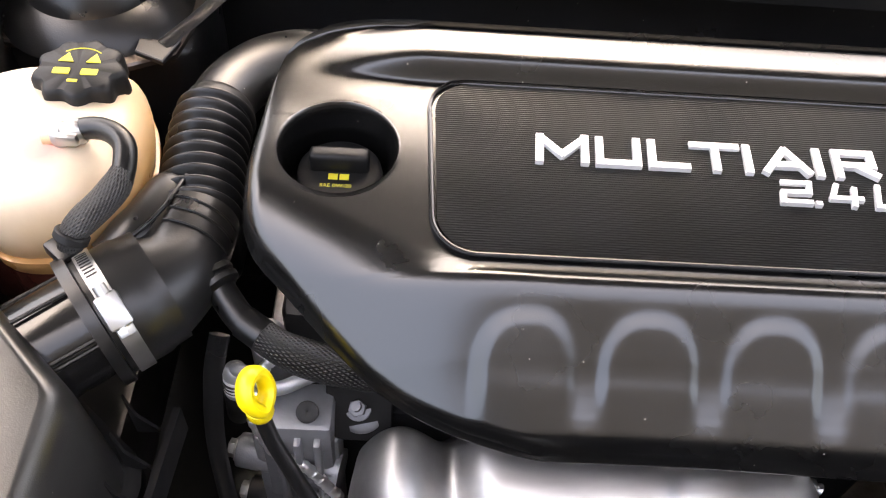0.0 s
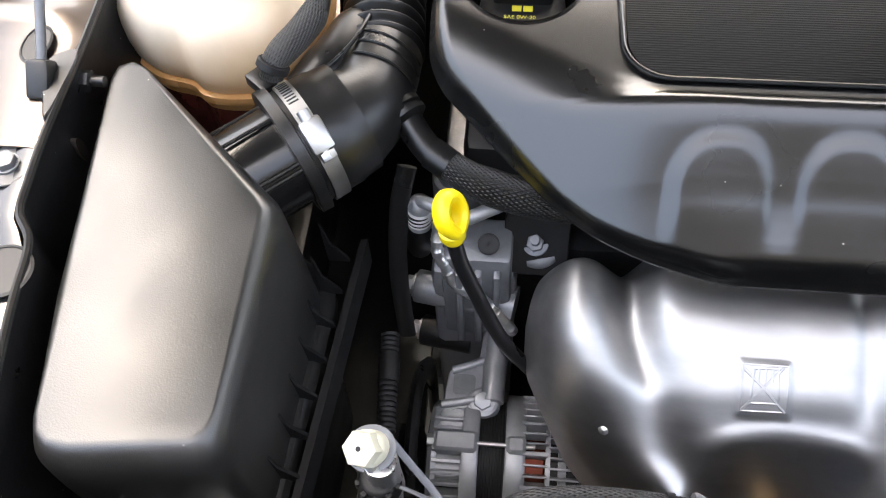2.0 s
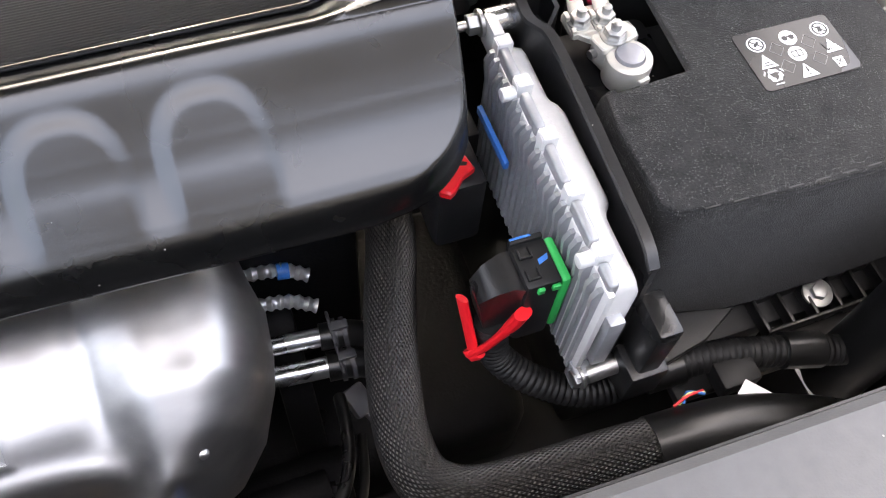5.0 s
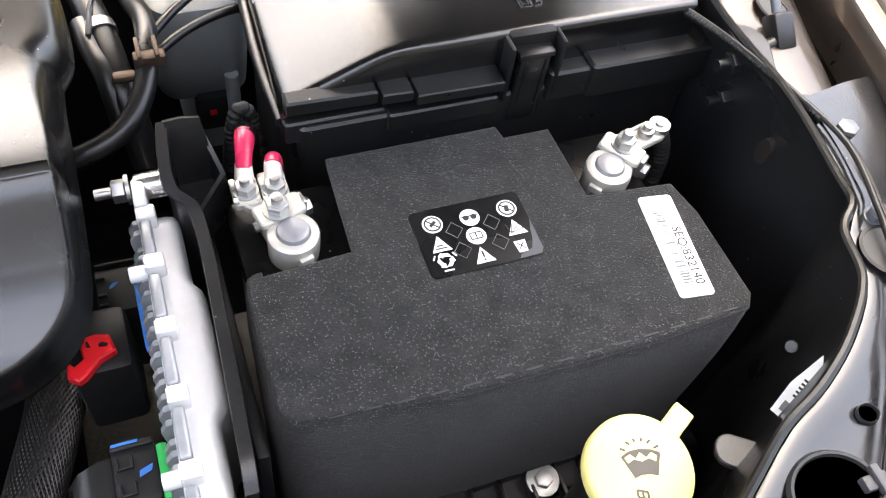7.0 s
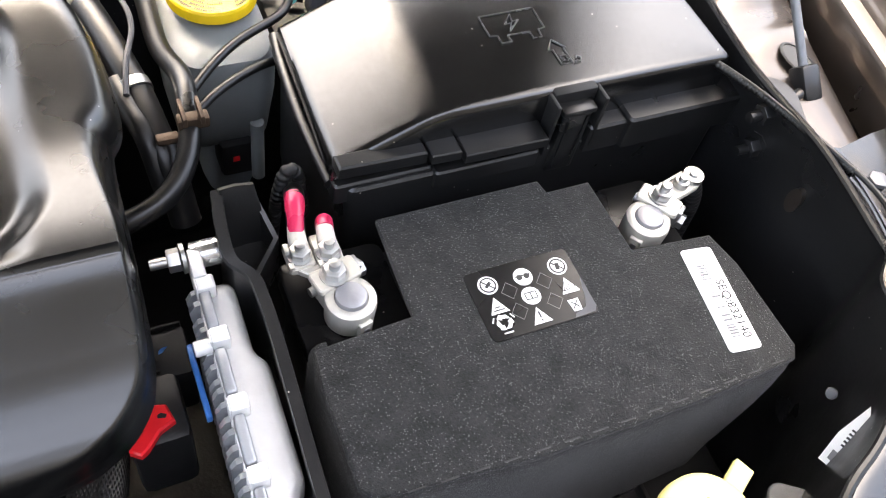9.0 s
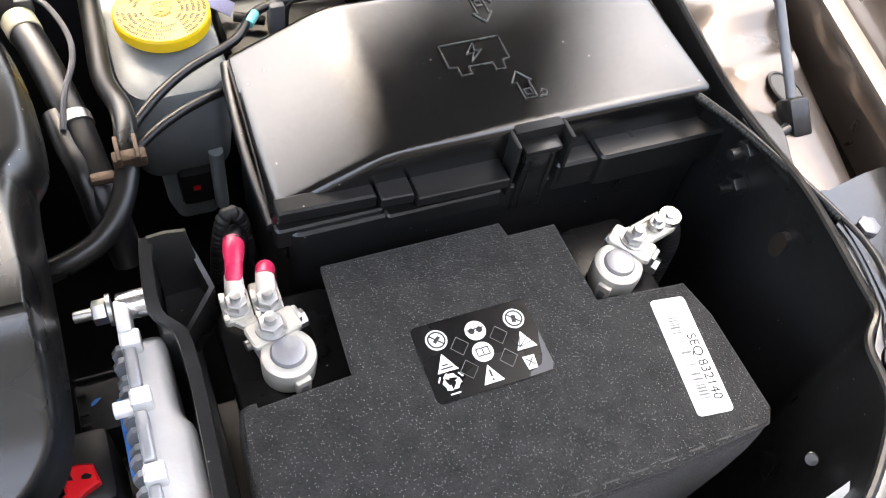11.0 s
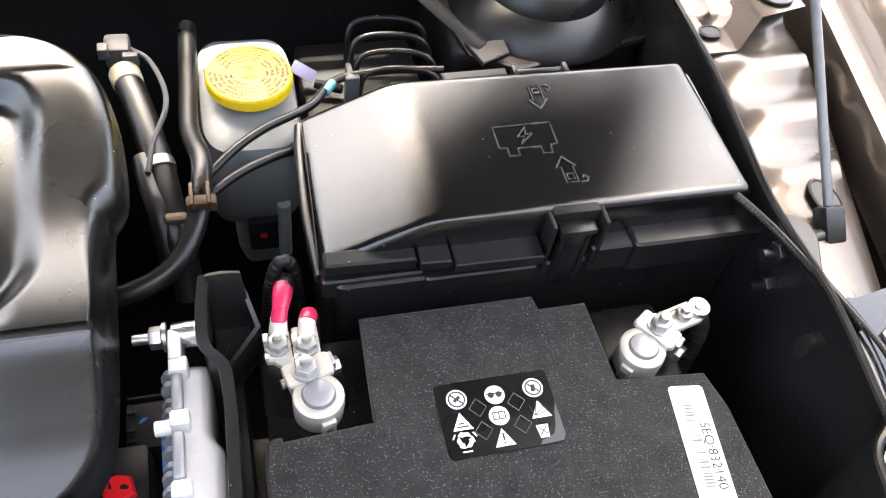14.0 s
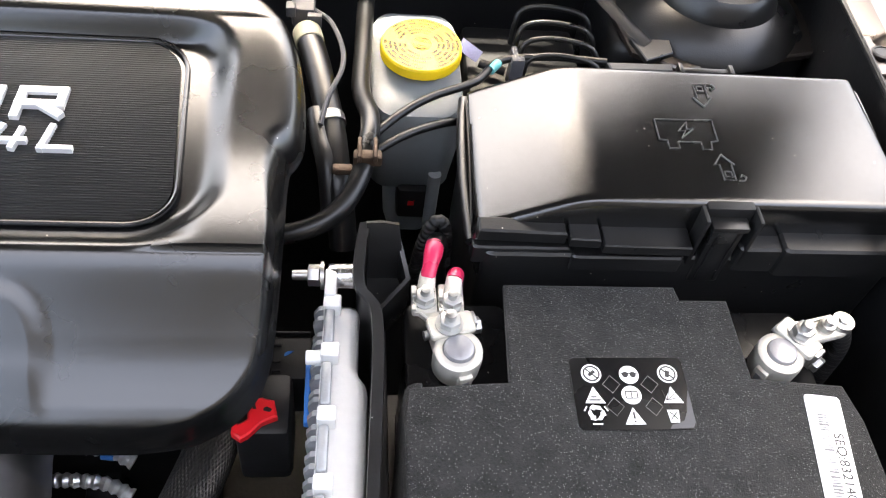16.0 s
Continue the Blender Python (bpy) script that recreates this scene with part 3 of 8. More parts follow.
# Added dark sheets screen off the sunlit ground below, leaving one opening.
part("ground_screen", box(-0.045, 0.98, 0.10, 0.95, 0.27, 0.29, 0.003), DARK, body)
part("ground_screen", box(-0.36, -0.125, 0.10, 0.95, 0.27, 0.29, 0.003), DARK, body)
part("ground_screen", box(-0.125, -0.045, 0.10, 0.42, 0.27, 0.29, 0.003), DARK, body)
part("ground_screen", box(-0.125, -0.045, 0.54, 0.95, 0.27, 0.29, 0.003), DARK, body)
part("front_valance", box(-0.68, 1.33, -0.15, -0.12, 0.16, 0.72, 0.01), BRONZE, body)
for x in (-0.62, 1.26):
    for y in (0.72, 3.0):
        wheel = part("wheel", lathe((x - 0.1, y, 0.32), (x + 0.1, y, 0.32), [(0.03, 0.0), (0.03, 0.20), (0.17, 0.20), (0.17, 0.0)], 32), CASTDARK, body)
        part("tyre", lathe((x - 0.1, y, 0.32), (x + 0.1, y, 0.32), [(0.02, 0.21), (0.0, 0.26), (0.02, 0.31), (0.1, 0.32), (0.18, 0.31), (0.2, 0.26), (0.18, 0.21)], 48, closed=True), RUBBER, wheel)
for x in (-0.30, 0.95):
    part("chassis_leg", box(x - 0.05, x + 0.05, 0.10, 0.95, 0.42, 0.55, 0.01), BODYBLACK, body)

# ---- engine block under the cover ----
engine = thing("engine", (0.2, 0.55, 0.3), "cast engine block, blackened as shade, with its grey timing cover", "engine")
# Block is near-black in place of grey, standing for shade under the cover.
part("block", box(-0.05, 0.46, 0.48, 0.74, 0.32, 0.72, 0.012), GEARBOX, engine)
part("head_cover", box(-0.07, 0.47, 0.52, 0.73, 0.72, 0.80, 0.012), DARK, engine)
part("timing_cover", box(-0.095, -0.02, 0.462, 0.72, 0.36, 0.70, 0.008), CASTGREY, engine)
part("cover_pad", box(-0.085, -0.025, 0.455, 0.50, 0.60, 0.735, 0.006), CASTGREY, engine)
for x0 in (-0.072, -0.056, -0.04):
    part("cast_rib", box(x0, x0 + 0.006, 0.447, 0.46, 0.60, 0.722, 0.002), CASTGREY, engine)
part("upper_boss", joined(rod((-0.112, 0.478, 0.648), (-0.05, 0.468, 0.648), 0.0155, seg=28, bevel=0.002), rod((-0.05, 0.468, 0.648), (-0.02, 0.462, 0.648), 0.019, seg=28)), CASTGREY, engine)
part("lower_boss", rod((-0.112, 0.478, 0.558), (-0.06, 0.47, 0.558), 0.0155, seg=28, bevel=0.002), BLACK, engine)
part("bolt", hex_bolt((-0.112, 0.478, 0.648), (-1, 0.15, 0), 0.0085, 0.009, 0.011), ZINC, engine)
part("bolt", hex_bolt((-0.112, 0.478, 0.558), (-1, 0.15, 0), 0.0085, 0.009, 0.011), ZINC, engine)
part("oil_sender", joined(rod((-0.075, 0.52, 0.70), (-0.075, 0.52, 0.765), 0.021, seg=28, bevel=0.004), rod((-0.078, 0.517, 0.765), (-0.078, 0.515, 0.785), 0.012, seg=20, bevel=0.002)), CASTDARK, engine)
part("flange_plate", joined(slab(rounded(-0.035, 0.02, -0.03, 0.035, 0.016), 0, 0.006, 0.001, 1, Matrix.Translation((0.002, 0.487, 0.722)) @ Euler((radians(55), 0, 0)).to_matrix().to_4x4())), DARK, engine)
part("flange_stud", joined(hex_bolt((-0.006, 0.484, 0.722), (-0.1, -0.45, 0.8), 0.0075, 0.01, 0.011), rod((-0.006, 0.484, 0.722), (-0.0075, 0.476, 0.740), 0.004, seg=12), lathe((-0.004, 0.488, 0.716), (-0.0055, 0.481, 0.728), [(0, 0.022), (0.003, 0.0215), (0.005, 0.018), (0.005, 0.009)], 32)), CASTDARK, engine)

# ---- engine cover ----
cover = thing("engine_cover", (0.22, 0.57, 0.80), "satin black plastic engine cover with a ribbed name panel", "engine cover")
LEFT = [(0.398, 0.13), (0.400, 0.116), (0.404, 0.10), (0.414, 0.066), (0.434, 0.025), (0.468, -0.017), (0.510, -0.061), (0.530, -0.082), (0.545, -0.091), (0.560, -0.0955),
        (0.60, -0.0965), (0.654, -0.088), (0.690, -0.080), (0.708, -0.071), (0.722, -0.053), (0.731, -0.030), (0.735, 0.0), (0.736, 0.02)]
RIGHT = [(0.398, 0.45), (0.401, 0.475), (0.406, 0.492), (0.418, 0.512), (0.438, 0.5275), (0.477, 0.5340), (0.535, 0.5365), (0.583, 0.5390), (0.590, 0.5445), (0.60, 0.5485), (0.628, 0.5490), (0.66, 0.5455),
         (0.692, 0.536), (0.712, 0.522), (0.726, 0.503), (0.733, 0.48), (0.736, 0.45)]


def refined(table, n=4):
    """More places along a table of y and x, on a smooth curve through it."""
    out = []
    for k in range(len(table) - 1):
        (a, p), (b, q) = table[k], table[k + 1]
        before, after = table[max(k - 1, 0)], table[min(k + 2, len(table) - 1)]
        m0, m1 = (q - before[1]) / (b - before[0]) * (b - a), (after[1] - p) / (after[0] - a) * (b - a)
        for i in range(n):
            t = i / n
            out.append((a + (b - a) * t, (2 * t ** 3 - 3 * t * t + 1) * p + (t ** 3 - 2 * t * t + t) * m0 + (3 * t * t - 2 * t ** 3) * q + (t ** 3 - t * t) * m1))
    return out + [table[-1]]


LEFT, RIGHT = refined(LEFT), refined(RIGHT)


def at_y(table, y):
    for (a, p), (b, q) in zip(table, table[1:]):
        if y <= b:
            return p + (q - p) * max(0, (y - a)) / (b - a)
    return table[-1][1]


TOP = [(0.398, 0.817), (0.401, 0.8265), (0.405, 0.8345), (0.412, 0.8402), (0.420, 0.8452), (0.430, 0.8516), (0.440, 0.8588), (0.450, 0.8676), (0.460, 0.8778), (0.470, 0.8886), (0.478, 0.8970), (0.4835, 0.9015), (0.488, 0.9042), (0.492, 0.9045), (0.496, 0.9025), (0.502, 0.897), (0.512, 0.8935), (0.53, 0.8935),
       (0.60, 0.8985), (0.66, 0.902), (0.681, 0.9033), (0.685, 0.907), (0.689, 0.9155), (0.693, 0.9212), (0.698, 0.9235), (0.708, 0.9242), (0.720, 0.9238), (0.728, 0.922), (0.733, 0.9165), (0.736, 0.908)]


def rim_at(y):
    return 0.9045 + 0.0065 * (1 - smoothstep(0.485, 0.57, y)) + 0.019 * smoothstep(0.57, 0.715, y)


def top_at(y):
    """The cover's long section as a smooth curve."""
    for k in range(len(TOP) - 1):
        if y <= TOP[k + 1][0] or k == len(TOP) - 2:
            break
    (a, p), (b, q) = TOP[k], TOP[k + 1]
    before, after = TOP[max(k - 1, 0)], TOP[min(k + 2, len(TOP) - 1)]
    h, t = b - a, min(max((y - a) / (b - a), 0.0), 1.0)
    m0, m1 = (q - before[1]) / (b - before[0]) * h, (after[1] - p) / (after[0] - a) * h
    return (2 * t ** 3 - 3 * t * t + 1) * p + (t ** 3 - 2 * t * t + t) * m0 + (3 * t * t - 2 * t ** 3) * q + (t ** 3 - t * t) * m1


ARCHES = (0.1115, 0.196, 0.281, 0.3655)
WELL = (-0.0285, 0.610, 0.0455)


def cover_top(x, y):
    z = top_at(y)
    lift = smoothstep(-0.06, 0.04, x)
    flat_z = 0.812 + (0.893 - 0.812) * smoothstep(0.398, 0.50, y) + 0.10 * max(0, y - 0.50) * 0.8
    if y < 0.50:
        z = flat_z + (z - flat_z) * smoothstep(-0.07, 0.06, x)
    elif y > 0.64:
        edge = 0.9007 + 0.0112 * smoothstep(0.63, 0.74, y) - 0.004 * smoothstep(0.72, 0.736, y)
        z = edge + (z - edge) * lift
    if x > 0.43 and y > 0.49:
        qx, qy = x - 0.455, abs(y - 0.60) - 0.053
        sd = math.hypot(max(qx, 0.0), max(qy, 0.0)) - 0.05 + min(max(qx, qy), 0.0)
        z += max(0.0, rim_at(y) - z) * smoothstep(-0.026, 0.0, sd) * smoothstep(0.44, 0.495, x)
    corner = 0.823 + 0.33 * (y - 0.405) + 0.72 * ((x + 0.09) * 0.596 + (y - 0.545) * 0.803 + 0.022)
    gap = corner - z
    if abs(gap) < 0.024:
        z = z + gap / 2 - (gap * gap / 0.024 + 0.024) / 4
    elif gap < 0:
        z = corner
    for c in ARCHES:
        dx, dy = x - c, max(0.0, y - 0.4395)
        d = (abs(dx) ** 2.6 + (dy * 1.02) ** 2.6) ** (1 / 2.6)
        z += (0.0050 - 0.0012 * smoothstep(0.455, 0.475, y)) * (1 - smoothstep(0.0245, 0.0385, d)) * smoothstep(0.404, 0.436, y)
    return z


def cover_z(x, y, d):
    """Height at a place d metres in from the cover's rim."""
    lip = 0.815 + 0.33 * (y - 0.405)
    top = cover_top(x, y)
    w = 0.006 + 0.014 * smoothstep(0.50, 0.60, y)
    if d >= w:
        return top
    t = 1 - d / w
    return lip + (top - lip) * math.sqrt(max(0.0, 1 - t ** 2.4)) ** 0.9


def rim_distance(x, y):
    best = 1.0
    for table in (LEFT, RIGHT):
        for (a, p), (b, q) in zip(table, table[1:]):
            if abs((a + b) / 2 - y) < 0.06:
                vx, vy = q - p, b - a
                t = min(max(((x - p) * vx + (y - a) * vy) / (vx * vx + vy * vy), 0), 1)
                best = min(best, math.hypot(x - p - t * vx, y - a - t * vy))
    return best


def cover_shell():
    bm = bmesh.new()
    rows, nu, nv = [], 380, 230
    for j in range(nv + 1):
        v = j / nv
        y = 0.398 + (0.736 - 0.398) * (0.94 * v + 0.06 * 0.5 * (1 - math.cos(math.pi * v)))
        xl, xr = at_y(LEFT, y), at_y(RIGHT, y)
        row = []
        for i in range(nu + 1):
            u = i / nu
            u = 0.75 * u + 0.25 * 0.5 * (1 - math.cos(math.pi * u))
            x = xl + (xr - xl) * u
            near = min(x - xl, xr - x)
            d = rim_distance(x, y) if near < 0.06 else 1.0
            ahead = 0.006 * smoothstep(0.20, 0.45, x) * (1 - smoothstep(0.40, 0.47, y))
            row.append(bm.verts.new((x, (y if y > 0.45 else 0.404 + (y - 0.398) * 0.046 / 0.052) - ahead, cover_z(x, y, d) if j not in (0, nv) else 0.815 + 0.33 * (y - 0.405))))
        rows.append(row)
    cx, cy, r = WELL
    for j in range(nv):
        for i in range(nu):
            q = (rows[j][i], rows[j][i + 1], rows[j + 1][i + 1], rows[j + 1][i])
            mx, my = sum(v.co.x for v in q) / 4, sum(v.co.y for v in q) / 4
            if math.hypot(mx - cx, my - cy) > r:
                bm.faces.new(q)
    loose = [v for v in bm.verts if not v.link_faces]
    bmesh.ops.delete(bm, geom=loose, context="VERTS")
    for v in bm.verts:
        away = math.hypot(v.co.x - cx, v.co.y - cy)
        if away < r + 0.004 and any(e.is_boundary for e in v.link_edges):
            v.co.x, v.co.y = cx + (v.co.x - cx) * (r + 0.0012) / away, cy + (v.co.y - cy) * (r + 0.0012) / away
    border = rows[0] + [r_[-1] for r_ in rows[1:]] + rows[-1][-2::-1] + [r_[0] for r_ in rows[-2:0:-1]]
    mid = Vector((0.22, 0.57, 0))
    rings = [border]
    for out, down in ((0.0010, -0.0012), (0.0014, -0.0028), (0.0002, -0.0034), (0.0004, -0.006), (-0.001, -0.0075)):
        ring = []
        for k, v in enumerate(border):
            a, b = border[k - 1].co, border[(k + 1) % len(border)].co
            n = Vector((b.y - a.y, a.x - b.x, 0))
            n = n.normalized() if n.length > 1e-7 else (v.co - mid).normalized()
            ring.append(bm.verts.new(v.co + n * out + Vector((0, 0, down))))
        rings.append(ring)
    for a, b in zip(rings, rings[1:]):
        for k in range(len(a)):
            k2 = (k + 1) % len(a)
            bm.faces.new((a[k], a[k2], b[k2], b[k]))
    return bm


part("shell", cover_shell(), COVER, cover, sharp=60)
cx, cy, r = WELL
part("filler_well", lathe((cx, cy + 0.0057, 0.80), (cx, cy - 0.0001, 0.90), [(0.0, 0.036), (0.06, 0.041), (0.0905, 0.0440), (0.0980, 0.0448), (0.0997, 0.0462), (0.0990, 0.0488), (0.094, 0.0495)], 96, open_end=True), COVER, cover)


def plaque():
    """The name panel: rows of fine ribs inside a rounded outline."""
    bm = bmesh.new()
    x0, x1, y0, y1, rc = 0.049, 0.468, 0.518, 0.682, 0.03
    rows = []
    n = 76
    ys = [y0 + (y1 - y0) * k / (n * 4) for k in range(n * 4 + 1)]
    for k, y in enumerate(ys):
        dy = max(0, (y0 + rc) - y, y - (y1 - rc))
        cut = rc - math.sqrt(max(0, rc * rc - dy * dy))
        lean = 0.010 * (y - y0) / (y1 - y0)
        h = 0.8955 + 0.0575 * (y - 0.53) + (0.0 if k % 4 in (0, 3) else 0.0007)
        a, b = x0 + cut - lean * 0.6, x1 - cut - lean
        rows.append([bm.verts.new((a + (b - a) * i / 12, y, h)) for i in range(13)])
    for p, q in zip(rows, rows[1:]):
        for i in range(12):
            bm.faces.new((p[i], p[i + 1], q[i + 1], q[i]))
    return thick(bm, -0.004)


part("name_panel", plaque(), PANEL, cover, "finely ribbed black panel", sharp=25)
frame_pts = []
for (x, y) in rounded(0.046, 0.471, 0.515, 0.685, 0.032, 10):
    lean = 0.010 * (y - 0.515) / 0.17
    frame_pts.append((x - lean * 0.8, y, 0.8962 + 0.0575 * (y - 0.53)))
part("panel_rim", tube(frame_pts + frame_pts[:1], 0.0018, 8, raw=True, cap=False), COVER, cover)

# raised characters, each from its strokes on a 4 x 5 field
STROKES = {
    "m": [((0, 0), (0, 5)), ((0, 5), (2.4, 1.2)), ((2.4, 1.2), (4.8, 5)), ((4.8, 5), (4.8, 0))],
    "u": [((0, 5), (0, 0)), ((0, 0), (4, 0)), ((4, 0), (4, 5))],
    "l": [((0, 5), (0, 0)), ((0, 0), (3.6, 0))],
    "t": [((-0.3, 5), (4.3, 5)), ((2, 5), (2, 0))],
    "i": [((0, 5), (0, 0))],
    "a": [((-0.4, 0), (1.9, 5)), ((1.9, 5), (4.2, 0)), ((0.8, 1.6), (3.4, 1.6))],
    "r": [((0, 0), (0, 5)), ((0, 5), (3.8, 5)), ((3.8, 5), (3.8, 2.2)), ((3.8, 2.2), (0, 2.2)), ((1.9, 2.2), (4.1, 0))],
    "2": [((0, 5), (3.8, 5)), ((3.8, 5), (3.8, 2.6)), ((3.8, 2.6), (0, 2.4)), ((0, 2.4), (0, 0)), ((0, 0), (3.9, 0))],
    ".": [((0, 0), (0.15, 0))],
    "4": [((0.6, 5), (0, 1.6)), ((0, 1.6), (4.2, 1.6)), ((3.2, 4), (3.2, 0))],
}


def raised(ch, x, y, sx, sy, w, slant):
    """One raised character with its lower left corner at x, y."""
    bm = None
    for k, (a, b) in enumerate(STROKES[ch]):
        pa = Vector((a[0] * sx + a[1] * sy * slant, a[1] * sy))
        pb = Vector((b[0] * sx + b[1] * sy * slant, b[1] * sy))
        d = (pb - pa).normalized()
        n = Vector((-d.y, d.x)) * w / 2
        e = d * w / 2 * (0.98 if abs(d.y) < 0.2 or abs(d.x) < 0.3 else 0.55)
        pts = [pa - e - n, pb + e - n, pb + e + n, pa - e + n]
        z = 0.8962 + 0.0575 * (y + 0.012 - 0.53) + 0.00018 * k
        one = slab([(x + p.x, y + p.y) for p in pts], z - 0.001, z + 0.0035, 0.0005, 1)
        bm = one if bm is None else joined(bm, one)
    return bm


pos = [("m", 0.124), ("u", 0.170), ("l", 0.2105), ("t", 0.2455), ("i", 0.285), ("a", 0.301), ("i", 0.340), ("r", 0.355)]
for ch, x in pos:
    part("raised_letter", raised(ch, x, 0.6035, 0.0072, 0.0048, 0.0062, 0.05), SILVER, cover, "satin silver raised letter")
for ch, x in (("2", 0.305), (".", 0.3315), ("4", 0.3425), ("l", 0.3775)):
    part("raised_letter", raised(ch, x, 0.5745, 0.0052, 0.0040, 0.0042, 0.2), SILVER, cover, "satin silver raised letter")

oilcap = thing("oil_filler_cap", (-0.0285, 0.612, 0.80), "black oil filler cap with yellow print, deep in its well", "oil cap")
part("cap_body", lathe((-0.0285, 0.612, 0.835), (-0.0285, 0.614, 0.905), [(0, 0.034), (0.028, 0.034), (0.034, 0.033), (0.036, 0.030), (0.036, 0.0)], 48), DARK, oilcap)
part("grip", box(-0.052, -0.005, 0.609, 0.623, 0.865, 0.887, 0.004, 3), DARK, oilcap)
part("book_mark", joined(box(-0.0365, -0.0292, 0.6005, 0.6065, 0.8712, 0.8718), box(-0.0278, -0.0205, 0.6005, 0.6065, 0.8712, 0.8718)), YINK, oilcap, "yellow book mark")
part("grade_print", text_mesh("SAE 0W-20", 0.0052, Matrix.Translation((-0.0425, 0.5925, 0.8713))), YINK, oilcap, "yellow oil grade print")

# ---- coolant tank ----
tank = thing("coolant_tank", (-0.27, 0.61, 0.74), "milky plastic coolant expansion tank, amber-stained and half full", "coolant tank")
OUT = [(-0.362, 0.625), (-0.352, 0.675), (-0.315, 0.715), (-0.255, 0.728), (-0.208, 0.710), (-0.186, 0.65), (-0.187, 0.588), (-0.208, 0.551), (-0.250, 0.540), (-0.278, 0.542), (-0.293, 0.553), (-0.325, 0.562), (-0.353, 0.588)]


def tank_ring(scale, z, dy=0.0):
    c = (-0.27, 0.63)
    return [(c[0] + (x - c[0]) * scale, c[1] + (y - c[1]) * scale + dy, z - 0.12 * (y - c[1]) * scale * smoothstep(0.838, 0.886, z)) for x, y in spline2(OUT, 7)]


part("upper_shell", loft([tank_ring(0.955, 0.826), tank_ring(0.985, 0.832), tank_ring(1.0, 0.845), tank_ring(0.993, 0.857), tank_ring(0.97, 0.868), tank_ring(0.92, 0.8775), tank_ring(0.82, 0.885), tank_ring(0.66, 0.890), tank_ring(0.45, 0.893), tank_ring(0.2, 0.8945), tank_ring(0.02, 0.895)]), TANK, tank)
part("lower_shell", loft([tank_ring(0.80, 0.72), tank_ring(0.92, 0.745), tank_ring(0.955, 0.79), tank_ring(0.955, 0.806)]), FLUID, tank, "lower half showing dark red coolant")
part("clear_band", loft([tank_ring(0.955, 0.806), tank_ring(0.962, 0.818)]), AMBER, tank)
part("weld_seam", loft([tank_ring(0.96, 0.816), tank_ring(1.005, 0.817), tank_ring(1.01, 0.821), tank_ring(1.005, 0.825), tank_ring(0.96, 0.826)]), AMBER, tank)
part("pen_mark", tube([(-0.2915, 0.594, 0.9005), (-0.289, 0.603, 0.899), (-0.2875, 0.612, 0.898)], 0.0008, 6), BLUE, tank, "blue pen stroke")
part("neck", lathe((-0.245, 0.685, 0.865), (-0.245, 0.685, 0.90), [(0, 0.032), (0.01, 0.029), (0.02, 0.029)], 40), TANK, tank)


def lobed(r, amp, n, z, c, seg=96):
    return [(c[0] + (r + amp * math.cos(n * k * 2 * math.pi / seg)) * math.cos(k * 2 * math.pi / seg), c[1] + (r + amp * math.cos(n * k * 2 * math.pi / seg)) * math.sin(k * 2 * math.pi / seg), z) for k in range(seg)]


cc = (-0.242, 0.681)
cap = part("screw_cap", loft([lobed(0.033, 0.0025, 9, 0.874, cc), lobed(0.035, 0.0028, 9, 0.878, cc), lobed(0.0345, 0.0026, 9, 0.896, cc), lobed(0.0325, 0.0022, 9, 0.9, cc), lobed(0.030, 0.001, 9, 0.9015, cc), lobed(0.001, 0.0, 9, 0.9005, cc)]), DARK, tank, "black ribbed screw cap with yellow warning marks")
tri_mark = [(-0.006, -0.005), (0.006, -0.005), (0.0, 0.006)]
for dx in (-0.011, 0.011):
    part("warning_triangle", slab([(cc[0] + dx + x, cc[1] + 0.010 + y) for x, y in tri_mark], 0.9008, 0.9016), YINK, cap, "yellow warning triangle")
part("book_mark", slab(rounded(cc[0] - 0.018, cc[0] - 0.005, cc[1] - 0.010, cc[1] - 0.003, 0.0008, 2), 0.9008, 0.9016), YINK, cap, "yellow book mark")
part("tank_mark", slab(rounded(cc[0] + 0.004, cc[0] + 0.017, cc[1] - 0.010, cc[1] - 0.003, 0.0008, 2), 0.9008, 0.9016), YINK, cap, "yellow tank mark")
part("print_bar", slab(rounded(cc[0] - 0.004, cc[0] + 0.004, cc[1] - 0.019, cc[1] - 0.016, 0.0005, 2), 0.9008, 0.9016), YINK, cap, "yellow print bar")
part("arc_mark", tube([(cc[0] + 0.022 * math.cos(radians(a)), cc[1] + 0.022 * math.sin(radians(a)), 0.9012) for a in (50, 70, 90, 110, 130)], 0.0005, 6), YINK, cap, "yellow arc")
overflow = thing("overflow_hose", (-0.23, 0.60, 0.80), "short black hose with a braided sleeve off the coolant tank", "hose")
part("spigot", rod((-0.246, 0.602, 0.898), (-0.228, 0.604, 0.901), 0.006, seg=16), TANK, overflow)
part("hose_clip", joined(lathe((-0.238, 0.603, 0.900), (-0.212, 0.606, 0.906), [(0, 0.0085), (0.003, 0.0100), (0.008, 0.0100), (0.009, 0.0088), (0.014, 0.0088), (0.015, 0.0100), (0.021, 0.0100), (0.024, 0.0085)], 24), box(-0.232, -0.216, 0.590, 0.596, 0.902, 0.912, 0.002)), ZINC, overflow, "bright steel spring clip")
part("elbow", tube([(-0.232, 0.603, 0.901), (-0.212, 0.606, 0.907), (-0.194, 0.600, 0.911), (-0.180, 0.586, 0.913), (-0.176, 0.570, 0.910), (-0.1765, 0.557, 0.905)], 0.0085, 18), RUBBER, overflow)
